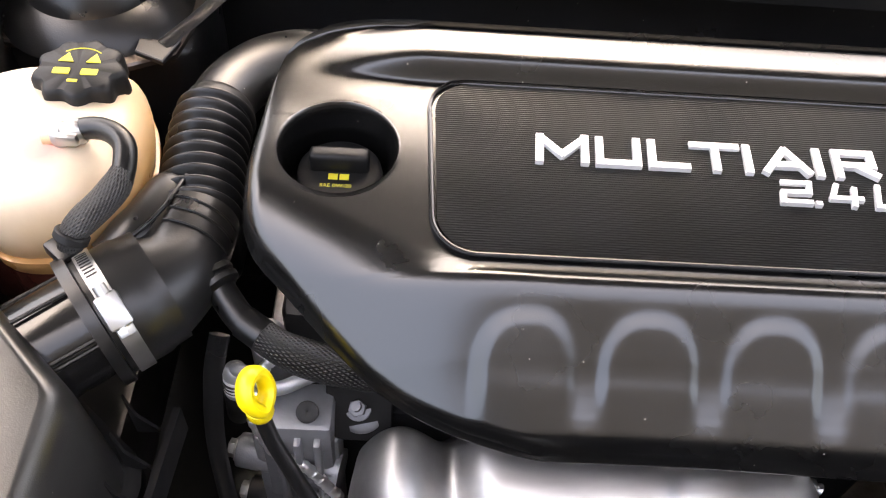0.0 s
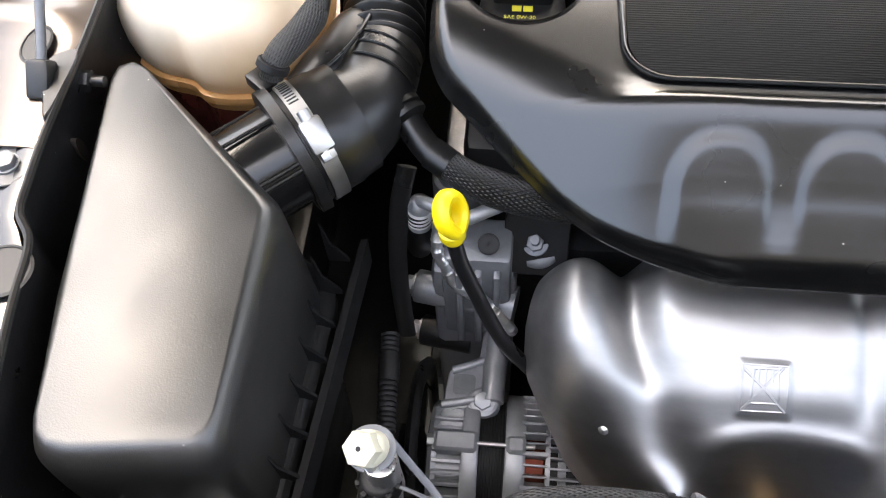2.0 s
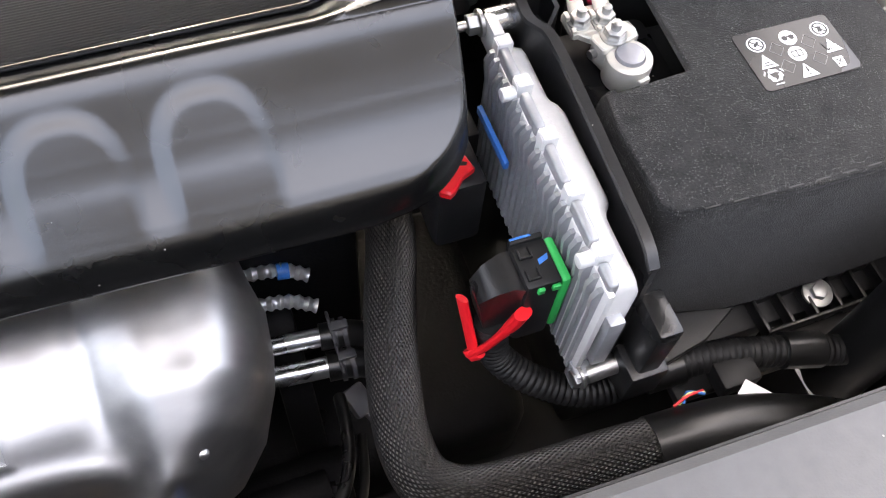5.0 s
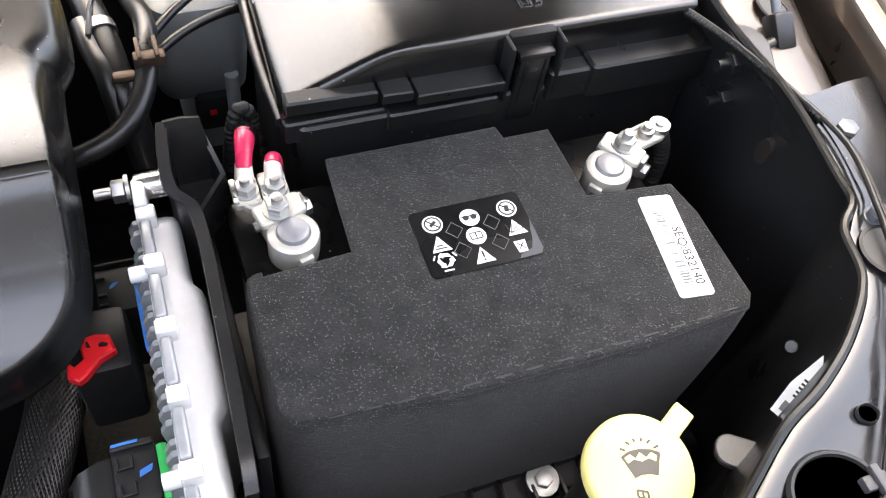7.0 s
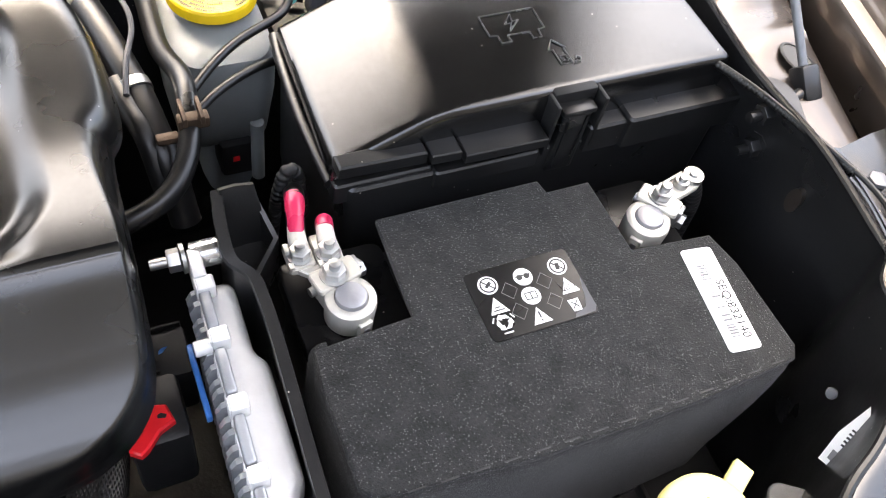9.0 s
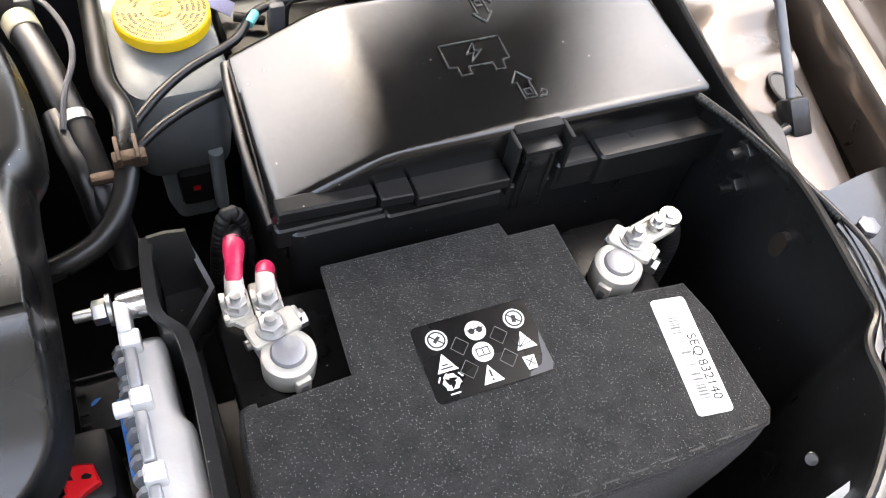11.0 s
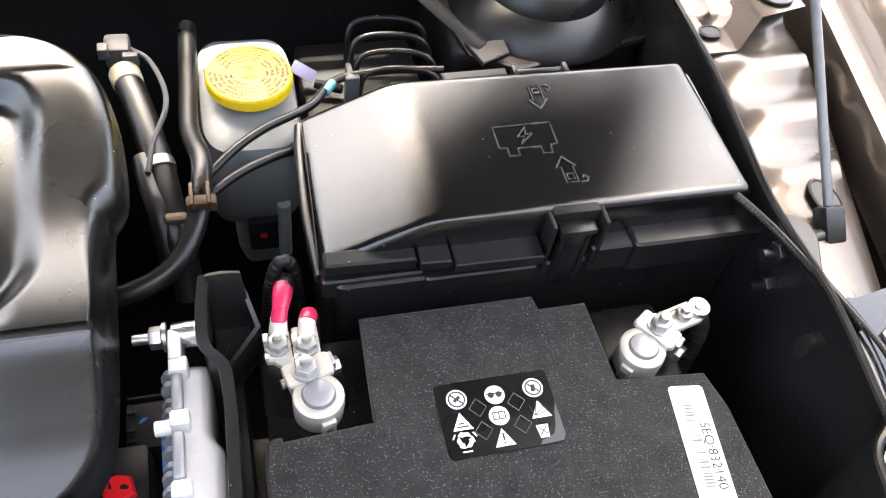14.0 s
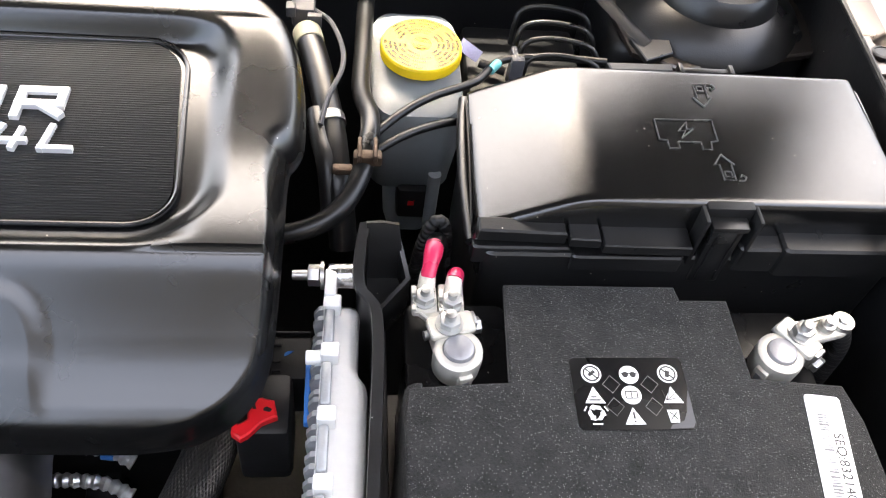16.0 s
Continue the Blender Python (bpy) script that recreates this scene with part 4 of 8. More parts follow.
part("braided_sleeve", tube([(-0.1762, 0.564, 0.908), (-0.180, 0.553, 0.903), (-0.189, 0.541, 0.897), (-0.199, 0.530, 0.892), (-0.206, 0.5225, 0.886), (-0.209, 0.518, 0.876)], lambda s, d: 0.0088 + 0.0022 * smoothstep(0.0, 0.2, s) - 0.0022 * smoothstep(0.6, 1.0, s), 20), BRAID, overflow)
part("cable_tie", lathe((-0.2055, 0.5232, 0.8868), (-0.2080, 0.5200, 0.8820), [(0, 0.0115), (0.001, 0.0125), (0.006, 0.0125), (0.007, 0.0115)], 20), DARK, overflow)

# ---- air filter box ----
airbox = thing("air_filter_box", (-0.25, 0.38, 0.45), "grey-black plastic air filter box with a clipped lid", "air filter box")
LID = [(-0.327, 0.523), (-0.318, 0.5275), (-0.306, 0.521), (-0.197, 0.413), (-0.192, 0.404), (-0.1915, 0.392), (-0.192, 0.268), (-0.1925, 0.255), (-0.195, 0.246), (-0.203, 0.240), (-0.275, 0.232), (-0.288, 0.2335), (-0.296, 0.239), (-0.300, 0.250), (-0.311, 0.333), (-0.319, 0.41), (-0.329, 0.508)]


def lid_ring(grow, z, lean=(0, 0)):
    c = Vector((-0.24, 0.36))
    out = []
    for x, y in LID:
        d = Vector((x, y)) - c
        n = d.normalized()
        out.append((x + n.x * grow + lean[0], y + n.y * grow + lean[1], z - 0.02 * (0.36 - y) * (1 if z > 0.85 else 0)))
    return out


part("lid", loft([lid_ring(0.014, 0.735, (0.004, 0)), lid_ring(0.0125, 0.78, (0.0035, 0)), lid_ring(0.0110, 0.830, (0.003, -0.001)), lid_ring(0.0100, 0.848, (0.0028, -0.001)), lid_ring(0.0088, 0.857, (0.0025, -0.001)), lid_ring(0.0066, 0.8638, (0.002, -0.001)), lid_ring(0.0035, 0.8692, (0.001, 0)), lid_ring(0.0, 0.8725), lid_ring(-0.0025, 0.8735), lid_ring(-0.005, 0.8738)]), AIRBOX, airbox, sharp=60)
part("lower_case", loft([lid_ring(0.008, 0.48, (0.003, 0)), lid_ring(0.014, 0.70, (0.004, 0)), lid_ring(0.026, 0.712, (0.005, 0)), lid_ring(0.026, 0.728, (0.005, 0)), lid_ring(0.018, 0.733, (0.005, 0))]), DARK, airbox)
for k in range(7):
    y = 0.452 - 0.031 * k
    x = -0.1775 - 0.001 * k
    fin = slab([(0, 0), (0.018, 0), (0.016, 0.006), (0.004, 0.026), (0.0, 0.056)], -0.0014, 0.0014, 0.0, 1, Matrix.Translation((x, y, 0.730)) @ Matrix.Rotation(radians(90), 4, "X"))
    part("lid_rib", fin, DARK, airbox)
part("clip_rail", loft([[(-0.1525, 0.470, z), (-0.1465, 0.470, z), (-0.1655, 0.240, z), (-0.1715, 0.240, z)] for z in (0.700, 0.736)]), DARK, airbox)
for k in range(4):
    part("front_tab", box(-0.262 + 0.025 * k, -0.260 + 0.025 * k, 0.2125, 0.2220, 0.79, 0.806, 0.0006), AIRBOX, airbox)
part("air_duct", tube([(-0.268, 0.434, 0.815), (-0.234, 0.460, 0.820), (-0.194, 0.491, 0.826), (-0.176, 0.505, 0.828)], 0.041, 48, squash=0.98), GLOSSBLACK, airbox)
ax = Vector((0.79, 0.61, 0.1)).normalized()
sidev = ax.cross(Vector((0, 0, 1))).normalized()
for off, up in ((0.036, 0.022), (0.0385, 0.017), (0.0405, 0.012), (-0.036, 0.022), (-0.0335, 0.027), (0.002, 0.0428)):
    a = Vector((-0.238, 0.457, 0.820)) - sidev * off + Vector((0, 0, up))
    part("duct_rib", rod(a, a + ax * 0.052, 0.0016, seg=8), BLACK, airbox)

# ---- intake hose with its bellows ----
intake = thing("intake_hose", (-0.14, 0.6, 0.79), "black rubber intake hose with a bellows section and worm-drive clamp", "intake hose")
mouth = Vector((-0.202, 0.485, 0.826))
part("cuff", lathe(mouth + ax * 0.012, mouth + ax * 0.06, [(0, 0.043), (0.0, 0.047), (0.03, 0.0475), (0.034, 0.046), (0.048, 0.045)], 56), INTAKE, intake)
part("clamp_band", lathe(mouth + ax * 0.016, mouth + ax * 0.04, [(0, 0.0472), (0.0, 0.0492), (0.0125, 0.0492), (0.0125, 0.0472)], 72, closed=True), ZINC, intake, "bright worm-drive clamp band")
part("locating_lug", moved(box(-0.012, 0.012, -0.006, 0.008, -0.004, 0.007, 0.002), Matrix.Translation(mouth + ax * 0.008 - sidev * 0.040 + Vector((0, 0, 0.036))) @ Matrix.Rotation(radians(-40), 4, "Z")), BLACK, intake)
part("flange_ring", lathe(mouth + ax * 0.002, mouth + ax * 0.02, [(0, 0.043), (0.0, 0.052), (0.009, 0.0525), (0.010, 0.048)], 72), INTAKE, intake)
nrm = (Vector((-0.169, 0.486, 0.854)) - (mouth + ax * 0.022))
nrm = (nrm - ax * nrm.dot(ax)).normalized()
tang = ax.cross(nrm).normalized()
hb = mouth + ax * 0.022 + nrm * 0.051
rotm = Matrix((tang, ax, nrm)).transposed().to_4x4()
part("clamp_housing", moved(box(-0.013, 0.013, -0.0085, 0.0085, -0.002, 0.008, 0.0025), Matrix.Translation(hb) @ rotm), ZINC, intake)
part("clamp_screw", joined(rod(hb + tang * -0.020 + nrm * 0.003, hb + tang * 0.014 + nrm * 0.003, 0.0045, seg=14), rod(hb + tang * 0.013 + nrm * 0.003, hb + tang * 0.020 + nrm * 0.003, 0.0062, seg=6, bevel=0.0008)), ZINC, intake)
for k in range(9):
    ang = radians(-36 - 4.0 * k)
    d2 = nrm * math.cos(ang) + tang * -math.sin(ang) * -1
    c2 = mouth + ax * 0.022 + d2 * 0.0492
    t2 = ax.cross(d2).normalized()
    part("clamp_slot", moved(box(-0.0006, 0.0006, -0.004, 0.004, -0.0005, 0.0004), Matrix.Translation(c2) @ Matrix((t2, ax, d2)).transposed().to_4x4()), INK, intake)
curve = [(-0.174, 0.506, 0.828), (-0.159, 0.519, 0.830), (-0.1465, 0.535, 0.832), (-0.1420, 0.558, 0.833), (-0.1405, 0.585, 0.833)]
part("elbow", tube(curve, lambda s, d: 0.0445 - 0.0105 * smoothstep(0.05, 0.65, s), 44), INTAKE, intake)
FIN = [(-0.1470, 0.604, 0.8640), (-0.1500, 0.588, 0.8660), (-0.1570, 0.566, 0.8665), (-0.1680, 0.548, 0.8650), (-0.1760, 0.539, 0.8630)]
part("saddle", tube([(-0.1520, 0.624, 0.8350), (-0.1570, 0.608, 0.8395), (-0.1640, 0.588, 0.8410), (-0.1720, 0.567, 0.8410), (-0.1840, 0.549, 0.8390), (-0.1960, 0.537, 0.8340)], lambda s, d: 0.0235 - 0.004 * smoothstep(0.7, 1.0, s) - 0.007 * (1 - smoothstep(0.0, 0.3, s)), 32), INTAKE, intake)
part("moulded_rib", tube(FIN, 0.0017, 10), INTAKE, intake)
for (x, y, z), r_ in (((-0.1408, 0.578, 0.833), 0.0340), ((-0.1414, 0.567, 0.833), 0.0340), ((-0.1428, 0.554, 0.833), 0.0342)):
    part("moulded_rib", tube([(x + (r_ + 0.0006) * math.cos(radians(a)), y - 0.008 * math.cos(radians(a)), z + (r_ + 0.0006) * math.sin(radians(a))) for a in range(10, 111, 10)], 0.0009, 8), INTAKE, intake)


def bell(s, d):
    w = 0.5 - 0.5 * math.cos(2 * math.pi * d / 0.0122)
    return 0.0285 + 0.0065 * w ** 0.8


part("bellows", tube([(-0.1395, 0.583, 0.833), (-0.142, 0.615, 0.834), (-0.145, 0.65, 0.835), (-0.146, 0.678, 0.836), (-0.145, 0.700, 0.836)], bell, 48, 0.0010), RUBBER, intake)
part("rear_pipe", tube([(-0.145, 0.697, 0.836), (-0.141, 0.725, 0.836), (-0.128, 0.755, 0.834), (-0.105, 0.785, 0.828), (-0.07, 0.81, 0.815), (-0.02, 0.83, 0.79)], 0.0285, 40), BLACK, intake)
part("rear_cuff", lathe((-0.1455, 0.696, 0.836), (-0.142, 0.714, 0.836), [(0, 0.029), (0.002, 0.0315), (0.014, 0.0315), (0.018, 0.029)], 48), RUBBER, intake)
part("side_port", lathe((-0.128, 0.543, 0.838), (-0.108, 0.521, 0.828), [(0, 0.0165), (0.010, 0.0140), (0.013, 0.0132), (0.0142, 0.0158), (0.0185, 0.0160), (0.0195, 0.0130), (0.0215, 0.0130), (0.0225, 0.0160), (0.0265, 0.0158), (0.030, 0.0110)], 44), RUBBER, intake)
breather = thing("breather_hose", (-0.07, 0.49, 0.78), "black breather hose with a braided sleeve running under the engine cover", "hose")
part("hose_elbow", tube([(-0.118, 0.531, 0.832), (-0.106, 0.516, 0.824), (-0.094, 0.503, 0.818), (-0.08, 0.493, 0.814), (-0.068, 0.487, 0.813)], 0.0115, 28), RUBBER, breather)
part("hose_cuff", lathe((-0.092, 0.501, 0.8175), (-0.074, 0.49, 0.8135), [(0, 0.0115), (0.0, 0.0128), (0.019, 0.0128), (0.019, 0.0115)], 32), RUBBER, breather)
part("braided_sleeve", tube([(-0.079, 0.493, 0.814), (-0.062, 0.483, 0.812), (-0.042, 0.477, 0.808), (-0.015, 0.474, 0.802), (0.02, 0.475, 0.795), (0.06, 0.48, 0.79)], lambda s, d: 0.0126 + 0.0022 * smoothstep(0.05, 0.3, s), 28), BRAID, breather)

# ---- dipstick and small lines beside the timing cover ----
dip = thing("oil_dipstick", (-0.06, 0.44, 0.60), "yellow dipstick handle on a black tube", "dipstick")
DC, DA = Vector((-0.070, 0.432, 0.836)), Vector((0.62, -0.42, 0.55)).normalized()
DU = Vector((-0.12, 0.45, 0.88))
DU = (DU - DA * DU.dot(DA)).normalized()
DV = DA.cross(DU)


def loop_handle():
    """A flat-sided finger loop, wide along its axis and pinched towards the plug below."""
    bm = bmesh.new()
    rings = []
    for k in range(36):
        a = 2 * math.pi * k / 36
        pinch = 1 - 0.35 * max(0.0, -math.sin(a)) ** 2
        c = DC + DU * (0.0135 * math.sin(a)) + DV * (0.0108 * pinch * math.cos(a)) + DA * (0.0035 * math.cos(a))
        out = (DU * math.sin(a) + DV * math.cos(a)).normalized()
        rings.append([bm.verts.new(c + out * (0.0056 * math.cos(b)) + DA * (0.0088 * math.sin(b))) for b in [2 * math.pi * j / 12 for j in range(12)]])
    for k in range(36):
        p, q = rings[k], rings[(k + 1) % 36]
        for j in range(12):
            bm.faces.new((p[j], p[(j + 1) % 12], q[(j + 1) % 12], q[j]))
    return bm


part("handle", joined(loop_handle(), lathe((-0.0700, 0.430, 0.822), (-0.0680, 0.4285, 0.798), [(0, 0.006), (0.003, 0.0100), (0.009, 0.0100), (0.013, 0.0085), (0.015, 0.0065)], 28)), DIPYELLOW, dip)
part("guide_tube", tube([(-0.0685, 0.4285, 0.806), (-0.0625, 0.423, 0.780), (-0.052, 0.415, 0.755), (-0.043, 0.410, 0.730), (-0.026, 0.398, 0.70), (0.0, 0.392, 0.66)], 0.0062, 14), BLACK, dip)
foil = thing("foil_wrapped_wire", (-0.07, 0.45, 0.6), "thin wire wrapped in crinkled foil tape", "wire")
crinkle = lambda s, d: 0.0050 + 0.0008 * math.sin(d * 900) * math.sin(d * 370)
part("wrap", tube([(-0.050, 0.496, 0.792), (-0.060, 0.491, 0.790), (-0.074, 0.486, 0.785), (-0.085, 0.475, 0.765), (-0.087, 0.461, 0.740), (-0.081, 0.456, 0.725), (-0.071, 0.451, 0.700), (-0.048, 0.449, 0.680), (-0.034, 0.445, 0.660), (-0.020, 0.440, 0.640)], crinkle, 12, 0.002), FOIL, foil)
acl = thing("metal_line", (-0.07, 0.46, 0.72), "bent bright aluminium line with a printed tag", "pipe")
part("line", tube([(-0.104, 0.488, 0.752), (-0.102, 0.488, 0.768), (-0.090, 0.482, 0.772), (-0.069, 0.472, 0.770), (-0.045, 0.480, 0.775), (-0.021, 0.493, 0.776), (-0.004, 0.497, 0.776), (0.03, 0.50, 0.776)], 0.0058, 18), CAST, acl)
part("end_dome", lathe((-0.1045, 0.4875, 0.735), (-0.1025, 0.489, 0.772), [(0, 0.0100), (0.028, 0.0100), (0.033, 0.0085), (0.036, 0.0050), (0.037, 0.0)], 32), CAST, acl)
part("printed_tag", lathe((-0.1045, 0.4875, 0.742), (-0.103, 0.4887, 0.760), [(0, 0.0101), (0.0, 0.0104), (0.018, 0.0104), (0.018, 0.0101)], 32), LABEL, acl, "white printed tag")
for k in range(3):
    part("print_bar", lathe((-0.1043, 0.4877, 0.745 + 0.005 * k), (-0.1042, 0.4878, 0.747 + 0.005 * k), [(0, 0.0103), (0.0, 0.0106), (0.0014, 0.0106), (0.0014, 0.0103)], 32), INK, acl)
part("hose_end", rod((-0.106, 0.486, 0.70), (-0.1045, 0.4875, 0.737), 0.0108, seg=24, bevel=0.002), RUBBER, acl)
part("port_plug", lathe((-0.045, 0.468, 0.742), (-0.045, 0.462, 0.752), [(0, 0.009), (0.004, 0.009), (0.005, 0.006), (0.003, 0.0)], 24), DARK, acl)

# ---- exhaust heat shield ----
shield = thing("heat_shield", (0.18, 0.4, 0.55), "stamped bright steel exhaust manifold heat shield", "heat shield")
SECTION = [(0.505, 0.722), (0.485, 0.742), (0.46, 0.754), (0.435, 0.758), (0.41, 0.756), (0.39, 0.749), (0.371, 0.739), (0.356, 0.7305), (0.342, 0.7185), (0.328, 0.706), (0.316, 0.696), (0.302, 0.687), (0.289, 0.679), (0.27, 0.668), (0.25, 0.655)]
SIDE_A = [(0.25, 0.115), (0.28, 0.085), (0.303, 0.060), (0.329, 0.030), (0.36, 0.006), (0.382, -0.006), (0.40, -0.0095), (0.424, -0.0095), (0.449, -0.006), (0.485, 0.006), (0.505, 0.012)]
SIDE_B = [(0.25, 0.262), (0.27, 0.270), (0.296, 0.292), (0.306, 0.316), (0.329, 0.341), (0.358, 0.357), (0.382, 0.363), (0.417, 0.366), (0.447, 0.360), (0.505, 0.352)]


def gauss(x, c, w):
    return math.exp(-((x - c) / w) ** 2)


def shield_relief(x, y, a, b):
    """Rise of the stamped shield over its plain section: lobes, valleys, the dished outlet and the rounded ends."""
    low = 1 - smoothstep(0.315, 0.40, y)
    crease = 0.067 + 3.0 * max(0.0, 0.435 - y) ** 2
    z = -(0.010 + 0.016 * smoothstep(0.34, 0.41, y)) * gauss(x, crease, 0.021)
    z += 0.008 * gauss(x, 0.032, 0.026) * (1 - smoothstep(0.44, 0.465, y))
    z -= 0.045 * smoothstep(0.445, 0.478, y) * (1 - smoothstep(0.06, 0.115, x))
    z -= 0.018 * (1 - smoothstep(0.03, 0.10, x)) * (1 - smoothstep(0.32, 0.37, y))
    z -= 0.0045 * gauss(x, 0.243, 0.009) * smoothstep(0.335, 0.36, y)
    z -= 0.0020 * gauss(x, 0.309, 0.010) * smoothstep(0.35, 0.38, y)
    z += smoothstep(0.245, 0.285, x) * (0.005 + 0.024 * (1 - smoothstep(0.295, 0.455, y)))
    fold = 0.329 - 0.0085 * ((x - 0.187) / 0.066) ** 2
    across = 1 - smoothstep(0.040, 0.078, abs(x - 0.190))
    s = max(0.0, fold - y)
    z -= across * (0.062 * min(1.0, (s / 0.046)) ** 1.15)
    z += 0.0030 * across * gauss(y, fold + 0.004, 0.007)
    ex, ey = abs(x - 0.167) - 0.0165, abs(y - 0.3605) - 0.0145
    z += 0.0022 * (1 - smoothstep(0.0, 0.005, max(ex, ey)))
    for d in (x - a, b - x):
        if d < 0.045:
            z -= 0.052 * (1 - d / 0.045) ** 2.6 + (0.022 * (1 - d / 0.006) ** 2 if d < 0.006 else 0.0)
    return z + 0.0012 * noise.noise(Vector((x * 30, y * 26, 0.3)))


def shield_at(x, y):
    """Height of the shield at a place."""
    a, b = at_y(SIDE_A, y), at_y(SIDE_B, y)
    for (y1, z1), (y0, z0) in zip(SECTION, SECTION[1:]):
        if y >= y0:
            return z0 + (z1 - z0) * (y - y0) / (y1 - y0) + shield_relief(x, y, a, b)
    return SECTION[-1][1]


def shield_mesh():
    bm = bmesh.new()
    n_s, n_x = 120, 190
    sec = smooth_path([(0, y, z) for y, z in SECTION], 0.0008)
    rows = []
    for k in range(n_s + 1):
        c = sec[int(k * (len(sec) - 1) / n_s)]
        a, b = at_y(SIDE_A, c.y), at_y(SIDE_B, c.y)
        row = []
        for j in range(n_x + 1):
            u = j / n_x
            x = a + (b - a) * (0.75 * u + 0.25 * 0.5 * (1 - math.cos(math.pi * u)))
            row.append(bm.verts.new((x, c.y, c.z + shield_relief(x, c.y, a, b))))
        rows.append(row)
    for p, q in zip(rows, rows[1:]):
        for j in range(n_x):
            mid = (p[j].co + q[j + 1].co) / 2 - HOLE
            if (mid - HOLE_N * mid.dot(HOLE_N)).length > 0.0285:
                bm.faces.new((p[j], p[j + 1], q[j + 1], q[j]))
    bmesh.ops.delete(bm, geom=[v for v in bm.verts if not v.link_faces], context="VERTS")
    return bm


HOLE, HOLE_N = Vector((0.197, 0.285, 0.620)), Vector((0, -0.47, 0.88)).normalized()
part("shell", thick(shield_mesh(), 0.0012), SHIELD, shield, sharp=70)
def on_emblem(u, v):
    """A place on the stamped square of the shield."""
    x, y = 0.167 + u, 0.3605 + 0.8 * v
    return x, y, shield_at(x, y) + 0.0002


def emblem_line(a, b, r):
    return tube([on_emblem(a[0] + (b[0] - a[0]) * k / 10, a[1] + (b[1] - a[1]) * k / 10) for k in range(11)], r, 8, raw=True)


part("stamped_frame", joined(*[emblem_line(a, b, 0.0015) for a, b in (((-0.0165, -0.018), (0.0165, -0.018)), ((0.0165, -0.018), (0.0165, 0.018)), ((0.0165, 0.018), (-0.0165, 0.018)), ((-0.0165, 0.018), (-0.0165, -0.018)))]), SHIELD, shield)
for a, b in (((-0.016, -0.0175), (0.013, 0.0165)), ((0.0155, -0.0185), (-0.0155, 0.0145)), ((-0.005, 0.004), (-0.005, 0.0145)), ((0.0, 0.004), (0.0, 0.015)), ((0.005, 0.004), (0.005, 0.0145)), ((-0.010, -0.012), (0.010, -0.012)), ((-0.0085, 0.015), (0.009, 0.0155)), ((-0.010, -0.012), (-0.0085, 0.015)), ((0.010, -0.012), (0.009, 0.0155))):
    part("stamped_line", emblem_line(a, b, 0.0017), SHIELD, shield)
for (x, y), n in (((0.053, 0.333), (-0.3, -0.6, 0.75)), ((0.3025, 0.3155), (0.15, -0.6, 0.75))):
    p, n = Vector((x, y, shield_at(x, y))), Vector(n).normalized()
    part("rivet", lathe(p - n * 0.002, p + n * 0.004, [(0, 0.0045), (0.003, 0.0042), (0.0045, 0.0028), (0.005, 0.0)], 20), ZINC, shield)
part("shield_bolt", joined(hex_bolt((0.048, 0.474, 0.768), (0, -0.15, 1), 0.0075, 0.008, 0.0135)), RUST, shield)
hole, hn = HOLE - HOLE_N * 0.012, HOLE_N
part("sensor_opening", lathe(HOLE - hn * 0.035, HOLE, [(0.0, 0.0), (0.0, 0.020), (0.030, 0.0238), (0.040, 0.0245)], 44, open_end=True), RUST, shield, "dark burnt sensor opening")
part("opening_rim", lathe(HOLE - hn * 0.004, HOLE + hn * 0.004, [(0.0, 0.0246), (0.0085, 0.0246), (0.0098, 0.0256), (0.0098, 0.0275), (0.0085, 0.0305), (0.003, 0.036), (0.0, 0.036)], 56, closed=True), SHIELD, shield)
o2 = thing("oxygen_sensor", tuple(hole), "heat-tinted oxygen sensor with its lead", "sensor")
d = Vector((-0.05, -0.62, 0.75)).normalized()
part("hex_collar", joined(rod(hole, hole + d * 0.012, 0.0125, seg=6, bevel=0.0012), rod(hole + d * -0.012, hole, 0.015, seg=20)), RUST, o2)
part("barrel", lathe(hole + d * 0.012, hole + d * 0.06, [(0, 0.0085), (0.016, 0.0085), (0.018, 0.0095), (0.022, 0.0095), (0.024, 0.008), (0.042, 0.0075), (0.046, 0.006), (0.048, 0.003)], 28), BRASS, o2)

# ---- alternator ----
alt = thing("alternator", (-0.02, 0.345, 0.50), "cast aluminium alternator with a finned rear housing", "alternator")
AY, AZ = 0.345, 0.553


def ring_body(x0, x1, prof, seg=64):
    return lathe((x0, AY, AZ), (x1, AY, AZ), prof, seg)


def spoke(x0, x1, deg, r0, r1, w, bevel=0.0007):
    """A rib along the housing at an angle round its axis."""
    a = radians(deg)
    dirv = Vector((0, math.cos(a), math.sin(a)))
    m = Matrix.Translation(Vector((0, AY, AZ))) @ Matrix((Vector((1, 0, 0)), dirv.cross(Vector((1, 0, 0))), dirv)).transposed().to_4x4()
    return moved(box(x0, x1, -w / 2, w / 2, r0, r1, bevel, 1), m)


part("front_ring", ring_body(-0.060, -0.045, [(0, 0.053), (0.0, 0.0635), (0.002, 0.065), (0.013, 0.065), (0.015, 0.0635), (0.015, 0.053)]), CASTGREY, alt)
part("front_nose", ring_body(-0.092, -0.060, [(0, 0.018), (0.0, 0.040), (0.004, 0.044), (0.010, 0.044), (0.012, 0.040), (0.032, 0.042)]), DARK, alt)
part("front_face", ring_body(-0.090, -0.082, [(0, 0.026), (0.0, 0.052), (0.004, 0.056), (0.008, 0.055), (0.008, 0.026)]), CASTGREY, alt)
for k in range(19):
    part("front_rib", spoke(-0.086, -0.056, 60 + 9.5 * k, 0.050, 0.0615 if k % 4 else 0.0635, 0.0036), CASTGREY, alt)
